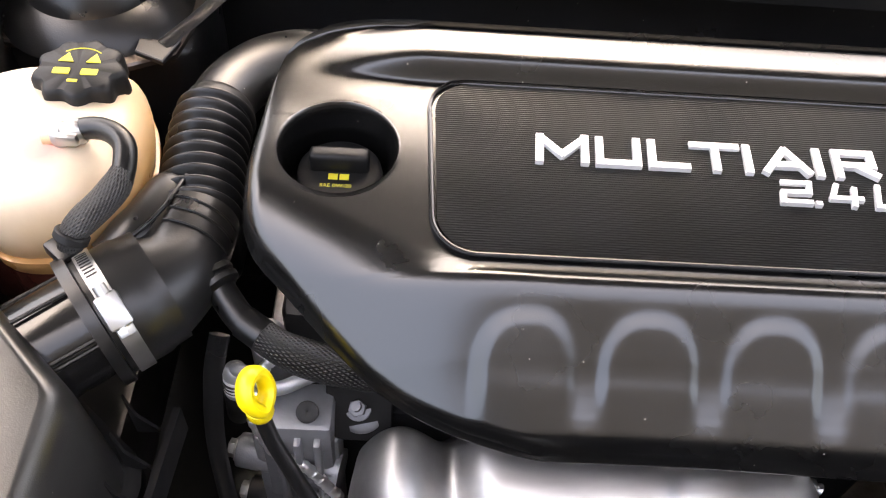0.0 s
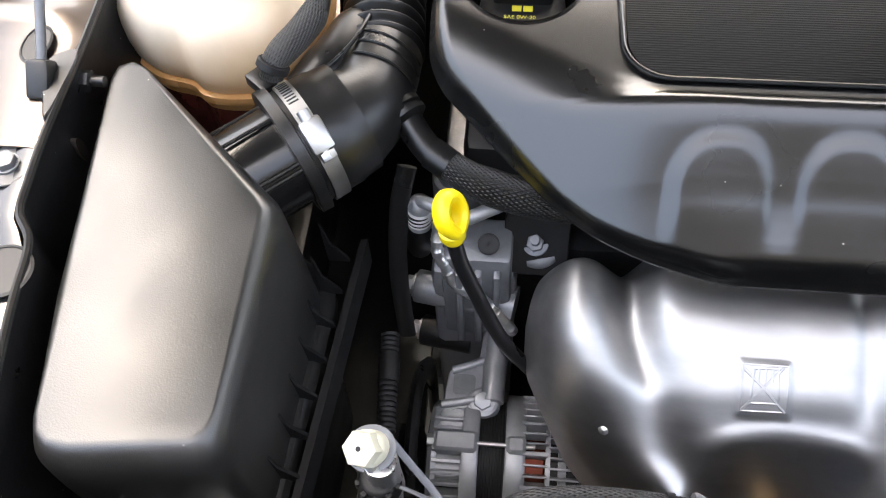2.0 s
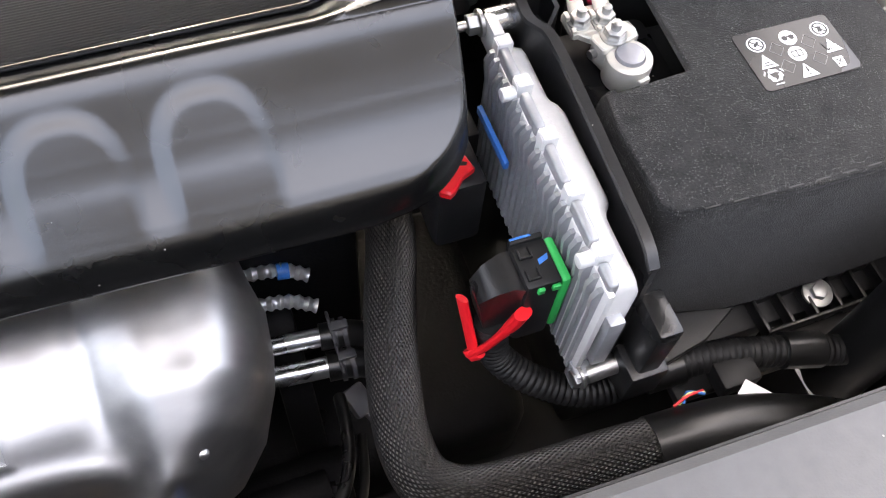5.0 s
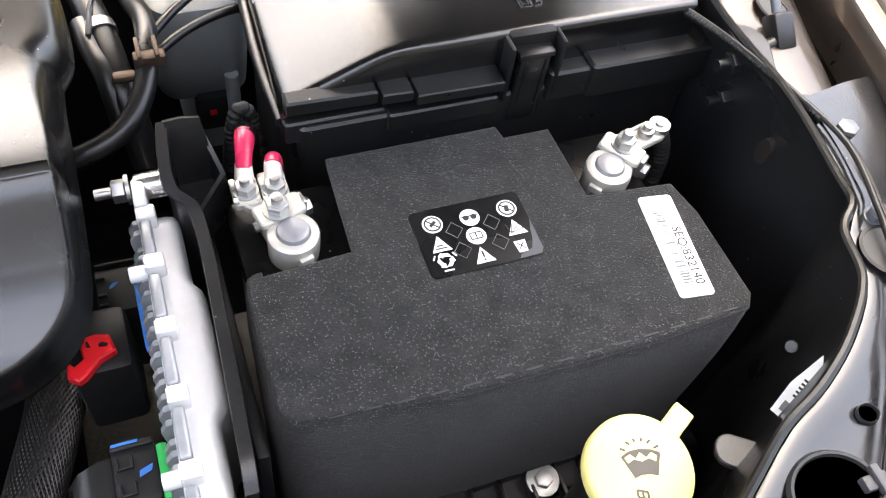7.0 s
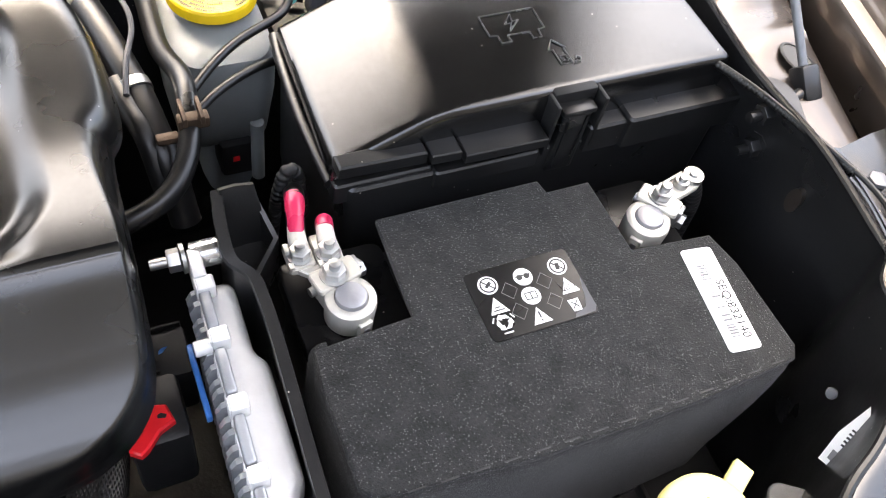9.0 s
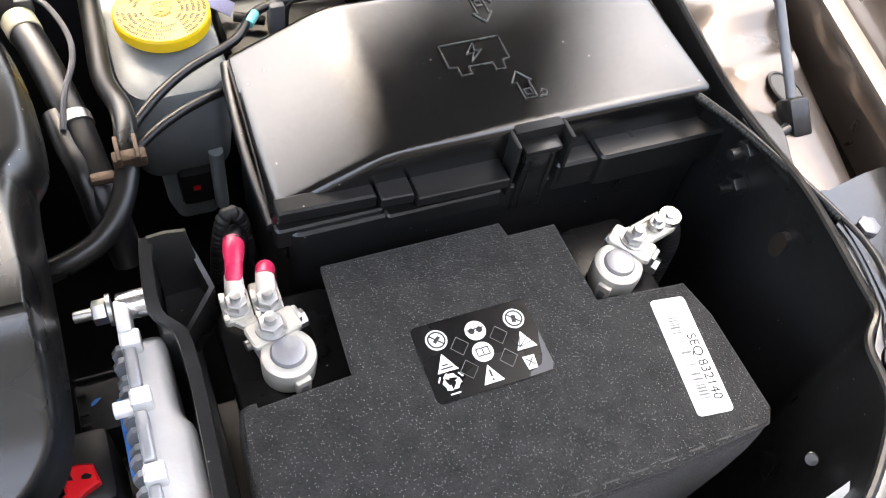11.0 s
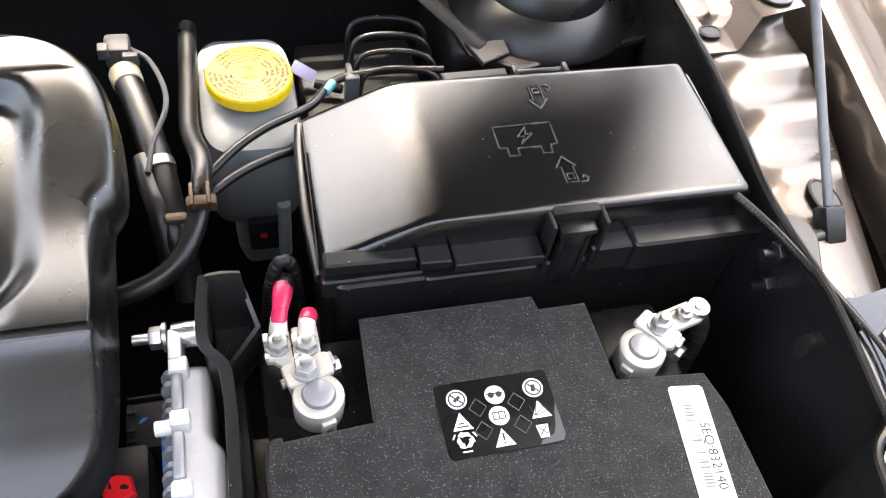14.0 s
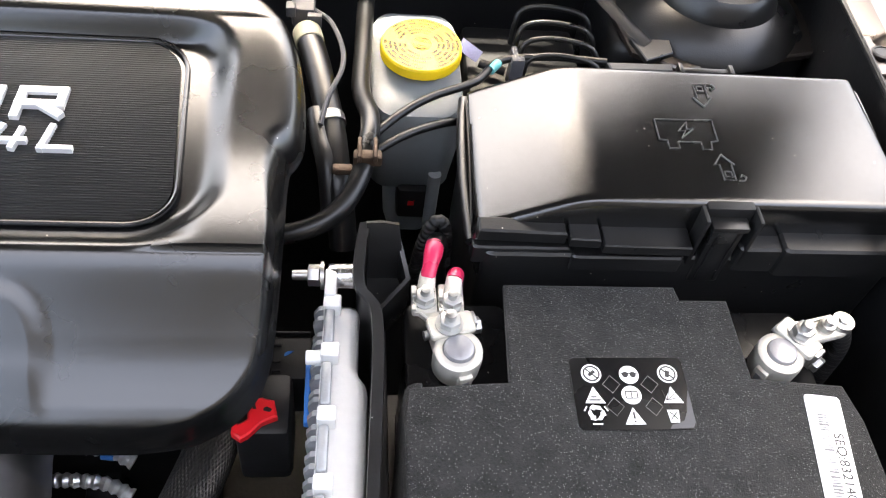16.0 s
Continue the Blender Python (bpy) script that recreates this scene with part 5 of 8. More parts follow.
part("stator", ring_body(-0.047, -0.020, [(0, 0.050), (0.0, 0.0575)] + [(0.002 + 0.0012 * k, 0.0575 + (0.0007 if k % 2 else 0.0)) for k in range(20)] + [(0.027, 0.0575), (0.027, 0.05)]), DARK, alt)
part("rear_ring", ring_body(-0.022, -0.004, [(0, 0.053), (0.0, 0.0635), (0.002, 0.065), (0.014, 0.065), (0.018, 0.062), (0.018, 0.053)]), CASTGREY, alt)
part("winding", ring_body(-0.012, 0.020, [(0, 0.044), (0.004, 0.050), (0.024, 0.050), (0.03, 0.044)]), COPPER, alt)
part("mid_ring", ring_body(0.0135, 0.0175, [(0, 0.050), (0.0, 0.0600), (0.004, 0.0600), (0.004, 0.050)]), CASTGREY, alt)
part("inner_drum", ring_body(0.018, 0.046, [(0, 0.0), (0.0, 0.047), (0.026, 0.046), (0.028, 0.0)]), DARK, alt)
part("collector_band", ring_body(0.025, 0.033, [(0, 0.044), (0.0, 0.0505), (0.007, 0.0505), (0.007, 0.044)]), CASTDARK, alt)
for k in range(25):
    part("cooling_fin", spoke(-0.008, 0.0155, 20 + 8.6 * k, 0.052, 0.0640 if k % 3 else 0.0655, 0.0022 if k % 3 else 0.0042), CASTGREY, alt)
    part("cooling_fin", spoke(0.0155, 0.047, 20 + 8.6 * k + 1.5, 0.050, 0.0605 - 0.001 * (k % 2), 0.0021), CASTGREY, alt)
part("rear_rim", ring_body(0.044, 0.050, [(0, 0.048), (0.0, 0.0575), (0.004, 0.057), (0.006, 0.050)]), CASTDARK, alt)
for deg in (92, 165):
    a = radians(deg)
    c2 = Vector((0, AY + 0.0625 * math.cos(a), AZ + 0.0625 * math.sin(a)))
    part("through_bolt", rod(c2 + Vector((-0.090, 0, 0)), c2 + Vector((0.004, 0, 0)), 0.0021, seg=12), ZINC, alt)
    part("bolt_head", hex_bolt(c2 + Vector((-0.084, 0, 0)), (-1, 0, 0), 0.0055, 0.006), ZINC, alt)
    part("bolt_ear", joined(spoke(-0.084, -0.046, deg, 0.052, 0.0685, 0.019, 0.003)), CASTGREY, alt)
    part("bolt_ear", joined(spoke(-0.021, -0.004, deg, 0.052, 0.0685, 0.016, 0.003)), CASTGREY, alt)
part("pulley", lathe((-0.125, AY, AZ), (-0.092, AY, AZ), [(0, 0.012), (0.0, 0.030), (0.006, 0.032), (0.009, 0.028), (0.012, 0.031), (0.015, 0.028), (0.018, 0.031), (0.024, 0.032), (0.03, 0.02)], 40), DARK, alt)
part("plug_print", rod((0.066, 0.268, 0.700), (0.066, 0.2665, 0.7015), 0.0038, seg=18), BLUE, alt)
bracket = thing("alternator_bracket", (-0.045, 0.40, 0.60), "cast aluminium alternator mounting bracket with a hex bolt", "bracket")
BSH = Matrix.Translation((-0.002, 0.001, -0.002))
arm = slab(spline2([(-0.082, 0.345), (-0.079, 0.372), (-0.077, 0.398), (-0.072, 0.416), (-0.050, 0.424), (-0.044, 0.462), (-0.020, 0.462), (-0.026, 0.41), (-0.028, 0.376), (-0.044, 0.366), (-0.054, 0.345)], 5), 0.580, 0.610, 0.004, 2)
part("arm", moved(arm, BSH), CASTGREY, bracket)
part("stiffener", moved(joined(tube([(-0.034, 0.383, 0.611), (-0.033, 0.41, 0.614), (-0.032, 0.44, 0.616), (-0.031, 0.462, 0.616)], 0.0105, 16), tube([(-0.072, 0.412, 0.610), (-0.055, 0.418, 0.611), (-0.040, 0.425, 0.612)], 0.004, 12), tube([(-0.079, 0.378, 0.610), (-0.060, 0.382, 0.611), (-0.044, 0.386, 0.612)], 0.004, 12)), BSH), CASTGREY, bracket)
# Flat patch in darker grey, painting the shade of a shallow pocket.
part("pocket_shade", moved(slab(rounded(-0.070, -0.050, 0.389, 0.409, 0.004, 3), 0.6095, 0.6103), BSH), CASTDARK, bracket)
part("leg", moved(slab(spline2([(-0.086, 0.318), (-0.083, 0.35), (-0.060, 0.352), (-0.048, 0.345), (-0.050, 0.318)], 5), 0.570, 0.603, 0.004, 2), BSH), CASTGREY, bracket)
part("boss", moved(rod((-0.042, 0.383, 0.575), (-0.042, 0.383, 0.612), 0.0145, seg=28, bevel=0.002), BSH), CASTGREY, bracket)
part("hex_bolt", moved(hex_bolt((-0.042, 0.383, 0.612), (0.0, -0.25, 1), 0.0085, 0.007, 0.0115), BSH), CASTGREY, bracket)
belt = single("drive_belt", tube([(-0.105, 0.335, 0.565), (-0.105, 0.335, 0.60), (-0.105, 0.40, 0.60), (-0.105, 0.46, 0.5), (-0.105, 0.46, 0.40)], 0.006, 8, squash=2.0), RUBBER, (-0.105, 0.4, 0.5), "black ribbed drive belt beside the engine", "belt")

# ---- hose in front of the alternator ----
front_hose = thing("braided_front_hose", (0.03, 0.25, 0.72), "black braided hose ending in a foil heat sleeve", "hose")
part("braided_sleeve", tube([(-0.045, 0.205, 0.70), (-0.030, 0.228, 0.752), (-0.010, 0.243, 0.772), (0.02, 0.249, 0.776), (0.055, 0.250, 0.776), (0.085, 0.249, 0.774), (0.108, 0.247, 0.772)], 0.0135, 28), BRAID, front_hose)
part("cable_tie", joined(lathe((0.0835, 0.249, 0.774), (0.0905, 0.249, 0.774), [(0, 0.0135), (0.0, 0.0148), (0.005, 0.0148), (0.005, 0.0135)], 28), box(0.082, 0.091, 0.229, 0.235, 0.772, 0.782, 0.001)), DARK, front_hose)
part("foil_sleeve", tube([(0.100, 0.2475, 0.772), (0.115, 0.246, 0.771), (0.132, 0.240, 0.768), (0.148, 0.228, 0.76), (0.156, 0.214, 0.745)], lambda s, d: 0.0165 + 0.0010 * math.sin(d * 420) * math.sin(d * 173 + 1.0) + 0.0016 * smoothstep(0.10, 0.0, s), 20, 0.0022, squash=0.86), FOILCLOTH, front_hose, "pale aluminised heat sleeve")
part("hose_end", rod((0.128, 0.222, 0.735), (0.130, 0.225, 0.765), 0.011, seg=20), CAST, front_hose)

# ---- refrigerant filling port ----
port = thing("service_port", (-0.10, 0.25, 0.74), "cream hexagon cap with a retaining strap on a bright metal line", "service port")
capdir = Vector((-0.25, -0.35, 0.9)).normalized()
p0 = Vector((-0.105, 0.266, 0.812))
part("cap", lathe(p0, p0 + capdir * 0.04, [(0, 0.0112), (0.010, 0.0120), (0.015, 0.0120), (0.017, 0.0105)], 36), PORTCAP, port, "cream plastic cap")
part("cap_hexagon", rod(p0 + capdir * 0.014, p0 + capdir * 0.026, 0.0122, 0.0116, seg=6, bevel=0.0012), PORTCAP, port)
# Black disc laid on the cap as the dimple's shade.
part("dimple_shade", rod(p0 + capdir * 0.0258, p0 + capdir * 0.0264, 0.0017, seg=12), DARK, port)
neck = p0 + capdir * 0.006
part("strap", joined(tube([(neck.x + 0.0135 * math.cos(radians(a)), neck.y + 0.0135 * math.sin(radians(a)), neck.z) for a in range(-60, 261, 20)], 0.0026, 10, squash=0.4, up=(0, 0, 1)),
                     tube([(neck.x + 0.008, neck.y + 0.0105, neck.z), (-0.087, 0.266, 0.800), (-0.076, 0.258, 0.787), (-0.066, 0.250, 0.777), (-0.064, 0.246, 0.775), (-0.070, 0.246, 0.778), (-0.080, 0.248, 0.784), (-0.090, 0.250, 0.788)], 0.0026, 10, squash=0.4, up=(0, 0, 1))), STRAP, port, "grey translucent retaining strap")
collar = part("notched_collar", lathe((-0.1035, 0.2535, 0.770), (-0.1035, 0.2545, 0.790), [(0, 0.0130), (0.004, 0.0150), (0.014, 0.0150), (0.018, 0.0130), (0.020, 0.0100)], 36), DARK, port, "black notched collar")
for a in range(0, 360, 36):
    part("tooth", moved(box(-0.0018, 0.0018, 0.0125, 0.0155, 0.013, 0.020, 0.0005), Matrix.Translation((-0.1035, 0.254, 0.770)) @ Matrix.Rotation(radians(a), 4, "Z")), DARK, collar)
part("valve", rod((-0.099, 0.256, 0.765), (-0.101, 0.259, 0.81), 0.0115, seg=24, bevel=0.002), ALU, port)
part("line", tube([(-0.104, 0.255, 0.775), (-0.112, 0.253, 0.765), (-0.120, 0.2485, 0.735), (-0.127, 0.244, 0.70), (-0.130, 0.240, 0.68)], 0.0055, 16), ALU, port)
part("side_line", tube([(-0.100, 0.254, 0.775), (-0.096, 0.253, 0.760), (-0.098, 0.251, 0.748), (-0.112, 0.249, 0.737), (-0.138, 0.245, 0.720), (-0.150, 0.242, 0.71)], 0.0065, 16), CAST, port)

# ---- things deep beside the airbox ----
loom = thing("wiring_loom", (-0.125, 0.33, 0.64), "black corrugated wiring loom beside the airbox", "wiring loom")
part("conduit", conduit([(-0.128, 0.42, 0.66), (-0.125, 0.38, 0.655), (-0.122, 0.33, 0.65), (-0.124, 0.29, 0.645), (-0.13, 0.24, 0.64)], 0.0085), DARK, loom)
part("tape_wrap", tube([(-0.1265, 0.402, 0.6575), (-0.1255, 0.390, 0.6562), (-0.125, 0.378, 0.6548)], 0.0092, 16), RUBBER, loom, "black cloth tape wrap")
part("tape_wrap", tube([(-0.1225, 0.306, 0.6470), (-0.1233, 0.296, 0.6457), (-0.1243, 0.286, 0.6445)], 0.0092, 16), RUBBER, loom, "black cloth tape wrap")
single("hanging_strap", tube([(-0.112, 0.50, 0.80), (-0.120, 0.485, 0.76), (-0.122, 0.46, 0.70), (-0.118, 0.44, 0.62)], 0.008, 10, squash=0.3), BLACK, (-0.118, 0.46, 0.7), "black rubber strap hanging beside the engine", "strap")
single("radiator_fan_shroud", joined(box(-0.18, 0.75, 0.185, 0.20, 0.30, 0.74, 0.004)), DARK, (0.3, 0.19, 0.3), "black plastic fan shroud behind the radiator", "fan shroud")

# ---- right of the heat shield ----
tubes = thing("coolant_pipes", (0.39, 0.41, 0.58), "bright coolant pipes with grey spring clips on rubber hoses", "pipes")
for y, z, r in ((0.425, 0.607, 0.0085), (0.402, 0.594, 0.0095)):
    part("pipe", rod((0.335, y + 0.004, z), (0.415, y - 0.004, z), r, seg=24), ALU, tubes)
    part("hose", tube([(0.405, y - 0.003, z), (0.43, y - 0.006, z - 0.002), (0.455, y - 0.012, z - 0.02), (0.47, y - 0.02, z - 0.06)], r + 0.0035, 20), RUBBER, tubes)
    part("spring_clip", joined(lathe((0.416, y - 0.004, z), (0.430, y - 0.0055, z), [(0, r + 0.0036), (0, r + 0.0056), (0.004, r + 0.0056), (0.004, r + 0.0036)], 28, closed=True),
                               lathe((0.424, y - 0.005, z), (0.436, y - 0.0055, z), [(0, r + 0.0036), (0, r + 0.0056), (0.004, r + 0.0056), (0.004, r + 0.0036)], 28, closed=True),
                               box(0.414, 0.430, y - 0.008, y, z + r + 0.0035, z + r + 0.0085, 0.001), box(0.414, 0.417, y - 0.02, y + 0.012, z + r + 0.003, z + r + 0.0075, 0.001)), GREYPLASTIC, tubes)
for y, z in ((0.455, 0.63), (0.478, 0.645)):
    part("foil_wire", tube([(0.34, y, z), (0.365, y - 0.002, z + 0.004), (0.39, y - 0.004, z), (0.41, y - 0.012, z - 0.006)], lambda s, d: 0.0058 + 0.001 * math.sin(d * 800), 12, 0.002), FOIL, tubes)
part("blue_band", rod((0.385, 0.474, 0.645), (0.395, 0.473, 0.644), 0.0072, seg=16), BLUE, tubes)
sensor = thing("sensor_plug", (0.43, 0.38, 0.5), "grey sensor plug on a thin black lead", "plug")
part("plug_body", moved(box(-0.010, 0.010, -0.014, 0.014, -0.010, 0.010, 0.003), Matrix.Translation((0.424, 0.375, 0.556)) @ Euler((0.3, 0, 0.35)).to_matrix().to_4x4()), GREYPLASTIC, sensor)
part("pin", joined(rod((0.429, 0.362, 0.554), (0.435, 0.348, 0.55), 0.004, seg=12), rod((0.435, 0.349, 0.55), (0.438, 0.341, 0.548), 0.002, seg=8)), ZINC, sensor)
lead = thing("sensor_lead", (0.3, 0.27, 0.6), "black sensor lead held by a bright clip with blue tape", "cable")
part("lead", tube([(0.178, 0.245, 0.665), (0.21, 0.255, 0.672), (0.24, 0.268, 0.675), (0.265, 0.272, 0.672), (0.30, 0.266, 0.668), (0.345, 0.258, 0.664), (0.375, 0.265, 0.66), (0.393, 0.29, 0.652), (0.402, 0.325, 0.64), (0.405, 0.36, 0.62)], 0.0052, 14), RUBBER, lead)
part("second_lead", tube([(0.360, 0.235, 0.66), (0.385, 0.25, 0.655), (0.402, 0.28, 0.645), (0.412, 0.32, 0.63)], 0.0042, 12), RUBBER, lead)
for x, y in ((0.249, 0.2695), (0.279, 0.2705)):
    part("blue_tape", rod((x - 0.008, y, 0.6735), (x + 0.008, y + 0.001, 0.6725), 0.0062, seg=16), BLUE, lead)
part("clip", joined(box(0.255, 0.273, 0.264, 0.292, 0.679, 0.682, 0.001), box(0.257, 0.271, 0.262, 0.265, 0.660, 0.681, 0.001), box(0.251, 0.277, 0.286, 0.289, 0.668, 0.69, 0.001)), ZINC, lead)
part("bracket", joined(box(0.250, 0.282, 0.250, 0.262, 0.60, 0.668, 0.002), rod((0.278, 0.252, 0.64), (0.278, 0.244, 0.64), 0.006, seg=16)), CASTDARK, lead)
gear = thing("transmission", (0.42, 0.45, 0.32), "cast transmission housing low in the bay, blackened as shade", "transmission")
# Case, bolts and starter share one near-black colour as low-bay shade.
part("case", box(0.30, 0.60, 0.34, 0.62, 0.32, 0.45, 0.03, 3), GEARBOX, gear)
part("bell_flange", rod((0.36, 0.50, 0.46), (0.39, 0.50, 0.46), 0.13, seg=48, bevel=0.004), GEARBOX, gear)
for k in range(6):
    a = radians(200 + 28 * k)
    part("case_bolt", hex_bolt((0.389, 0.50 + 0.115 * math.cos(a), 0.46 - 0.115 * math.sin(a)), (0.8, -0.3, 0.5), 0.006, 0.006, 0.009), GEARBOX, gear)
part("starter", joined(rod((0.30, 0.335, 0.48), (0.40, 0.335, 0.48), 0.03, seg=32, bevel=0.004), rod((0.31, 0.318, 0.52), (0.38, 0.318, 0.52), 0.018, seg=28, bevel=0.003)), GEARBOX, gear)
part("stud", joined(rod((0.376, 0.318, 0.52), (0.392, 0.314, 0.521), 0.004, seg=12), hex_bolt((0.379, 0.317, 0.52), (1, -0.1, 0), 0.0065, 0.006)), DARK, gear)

# ---- big braided hose and front tube ----
big = thing("radiator_hose", (0.46, 0.33, 0.66), "thick brown-black braided radiator hose curving along the front", "hose")
part("braided_sleeve", tube([(0.487, 0.50, 0.69), (0.478, 0.45, 0.69), (0.458, 0.39, 0.688), (0.443, 0.335, 0.685), (0.436, 0.29, 0.683), (0.442, 0.256, 0.686), (0.468, 0.236, 0.692), (0.51, 0.230, 0.697), (0.56, 0.2275, 0.70), (0.605, 0.2245, 0.702)], 0.0205, 28), BRAIDBROWN, big)
part("smooth_end", tube([(0.598, 0.2245, 0.702), (0.63, 0.2225, 0.703), (0.67, 0.218, 0.70), (0.72, 0.205, 0.69), (0.77, 0.19, 0.67)], 0.0218, 28), RUBBER, big)

# ---- battery in its felt jacket ----
battery = thing("battery", (0.77, 0.41, 0.63), "black car battery with two clamped posts", "battery")
part("case", box(0.628, 0.928, 0.335, 0.505, 0.64, 0.810, 0.005), BLACK, battery)
part("terminal_shelf", slab(rounded(0.624, 0.700, 0.426, 0.512, 0.008, 3), 0.800, 0.8135, 0.0025), SHELF, battery)
part("terminal_shelf", slab(rounded(0.852, 0.926, 0.430, 0.508, 0.006, 3), 0.800, 0.8135, 0.0025), SHELF, battery)
for x, y in ((0.659, 0.4585), (0.891, 0.4575)):
    part("post", lathe((x, y, 0.81), (x, y, 0.85), [(0, 0.0118), (0.0295, 0.0108), (0.0312, 0.0100), (0.0320, 0.0082), (0.0321, 0.0)], 36), LEAD, battery)

jacket = thing("battery_jacket", (0.77, 0.41, 0.64), "grey-black felt jacket folded over the battery", "battery cover")
TOPF = [(0.6235, 0.4265), (0.6905, 0.4305), (0.6905, 0.436), (0.694, 0.509), (0.8205, 0.509), (0.8225, 0.4975), (0.858, 0.4975), (0.8595, 0.4335), (0.9235, 0.428), (0.930, 0.40), (0.9315, 0.33), (0.9255, 0.3215), (0.85, 0.3165), (0.73, 0.3175), (0.628, 0.3265), (0.620, 0.335), (0.620, 0.40)]


def felt_top():
    bm = slab(TOPF, 0.8385, 0.8445, 0.002, 2)
    return bm


part("top_sheet", felt_top(), FELT, jacket, sharp=50)


def felt_skirt():
    bm = bmesh.new()
    path = [(0.6225, 0.43), (0.6205, 0.40), (0.6195, 0.345), (0.6225, 0.331), (0.634, 0.3245), (0.68, 0.3205), (0.73, 0.3175), (0.79, 0.3165), (0.85, 0.3165), (0.90, 0.319), (0.921, 0.3205), (0.9295, 0.3275), (0.9315, 0.34), (0.9305, 0.40), (0.9245, 0.429)]
    pts = smooth_path([(x, y, 0) for x, y in path], 0.006)
    rows = []
    for k, p in enumerate(pts):
        a, b = pts[max(k - 1, 0)], pts[min(k + 1, len(pts) - 1)]
        t = (b - a).normalized()
        n = Vector((t.y, -t.x, 0))
        if n.dot(Vector((0.775, 0.42, 0)) - p) > 0:
            n = -n
        row = []
        for j, (out, z) in enumerate(((-0.009, 0.8446), (-0.004, 0.8435), (-0.0005, 0.8395), (0.001, 0.833), (0.002, 0.81), (0.0025, 0.78), (0.0015, 0.74), (0.0, 0.70), (0.0, 0.66))):
            wob = 0.0011 * noise.noise(Vector((p.x * 35, p.y * 35, z * 30)))
            row.append(bm.verts.new((p.x + n.x * (out + wob), p.y + n.y * (out + wob), z)))
        rows.append(row)
    for a, b in zip(rows, rows[1:]):
        for j in range(len(a) - 1):
            bm.faces.new((a[j], a[j + 1], b[j + 1], b[j]))
    bmesh.ops.recalc_face_normals(bm, faces=bm.faces)
    return thick(bm, 0.003)


part("skirt", felt_skirt(), FELT, jacket, sharp=60)
for k in range(14):
    x = 0.645 + 0.020 * k
    y = 0.3165 + 0.004 * abs((x - 0.79) / 0.15) ** 2
    part("stitch", box(x, x + 0.011, y + 0.0035, y + 0.0045, 0.8436, 0.8449), INK, jacket)

# warning sticker
sticker = thing("warning_sticker", (0.772, 0.421, 0.8445), "glossy black sticker with white warning symbols on the battery jacket", "sticker")
part("film", slab(rounded(0.732, 0.811, 0.395, 0.4485, 0.004, 4), 0.8446, 0.8453, 0.0002, 1), STICKER, sticker)
Z0, Z1 = 0.8453, 0.8456


def disc(x, y, r, z0=Z0, z1=Z1):
    return rod((x, y, z0), (x, y, z1), r, seg=28)


def ring(x, y, r, w):
    return lathe((x, y, Z0), (x, y, Z1), [(0, r - w), (0.0003, r - w), (0.0003, r), (0, r)], 32, closed=True)


def bar(a, b, w, z0=Z1, z1=Z1 + 0.0002):
    a, b = Vector(a), Vector(b)
    n = Vector((-(b - a).y, (b - a).x)).normalized() * w / 2
    return slab([tuple(a - n), tuple(b - n), tuple(b + n), tuple(a + n)], z0, z1)


for x, y, blot in ((0.746, 0.436, ((-0.002, -0.0015), (0.0022, 0.0018), 0.0022)), (0.799, 0.436, ((-0.0008, -0.0026), (0.0004, 0.0022), 0.0028))):
    no = part("symbol", disc(x, y, 0.0070), ICON, sticker, "white disc with a barred sign")
    part("barred_ring", lathe((x, y, Z1), (x, y, Z1 + 0.0002), [(0, 0.0048), (0.0002, 0.0048), (0.0002, 0.0058), (0, 0.0058)], 32, closed=True), INK, no)
    part("bar", bar((x - 0.0037, y + 0.0036), (x + 0.0037, y - 0.0036), 0.0009), INK, no)
    part("sign", bar((x + blot[0][0], y + blot[0][1]), (x + blot[1][0], y + blot[1][1]), blot[2]), INK, no)
d1 = part("symbol", disc(0.772, 0.4352, 0.0068), ICON, sticker, "white disc with goggles")
part("goggle", joined(disc(0.7693, 0.4352, 0.0021, Z1, Z1 + 0.0002), disc(0.7747, 0.4352, 0.0021, Z1, Z1 + 0.0002), bar((0.7665, 0.4362), (0.7775, 0.4362), 0.0008)), INK, d1)
d2 = part("symbol", disc(0.771, 0.420, 0.0068), ICON, sticker, "white disc with a book")
part("book", joined(bar((0.767, 0.4176), (0.767, 0.4226), 0.0007), bar((0.771, 0.4176), (0.771, 0.4226), 0.0007), bar((0.775, 0.4176), (0.775, 0.4226), 0.0007), bar((0.767, 0.4226), (0.775, 0.4226), 0.0007), bar((0.767, 0.4176), (0.775, 0.4176), 0.0007)), INK, d2)


def triangle(x, y, s):
    return slab([(x - s, y - 0.8 * s), (x + s, y - 0.8 * s), (x, y + s)], Z0, Z1)


t1 = part("symbol", triangle(0.7455, 0.4195, 0.0068), ICON, sticker, "white triangle symbol")
part("liquid_mark", joined(bar((0.7415, 0.4163), (0.7495, 0.4163), 0.0009), bar((0.743, 0.4185), (0.747, 0.4185), 0.0009)), INK, t1)
t2 = part("symbol", triangle(0.770, 0.4042, 0.0068), ICON, sticker, "white triangle symbol")
part("exclamation", joined(bar((0.770, 0.4026), (0.770, 0.4076), 0.0012), disc(0.770, 0.4008, 0.0007, Z1, Z1 + 0.0002)), INK, t2)
t3 = part("symbol", triangle(0.799, 0.4195, 0.0068), ICON, sticker, "white triangle symbol")
for a in (25, 50, 75, 100):
    part("burst_ray", bar((0.7945, 0.4160), (0.7945 + 0.011 * math.cos(radians(a)), 0.4145 + 0.009 * math.sin(radians(a))), 0.0005), INK, t3)
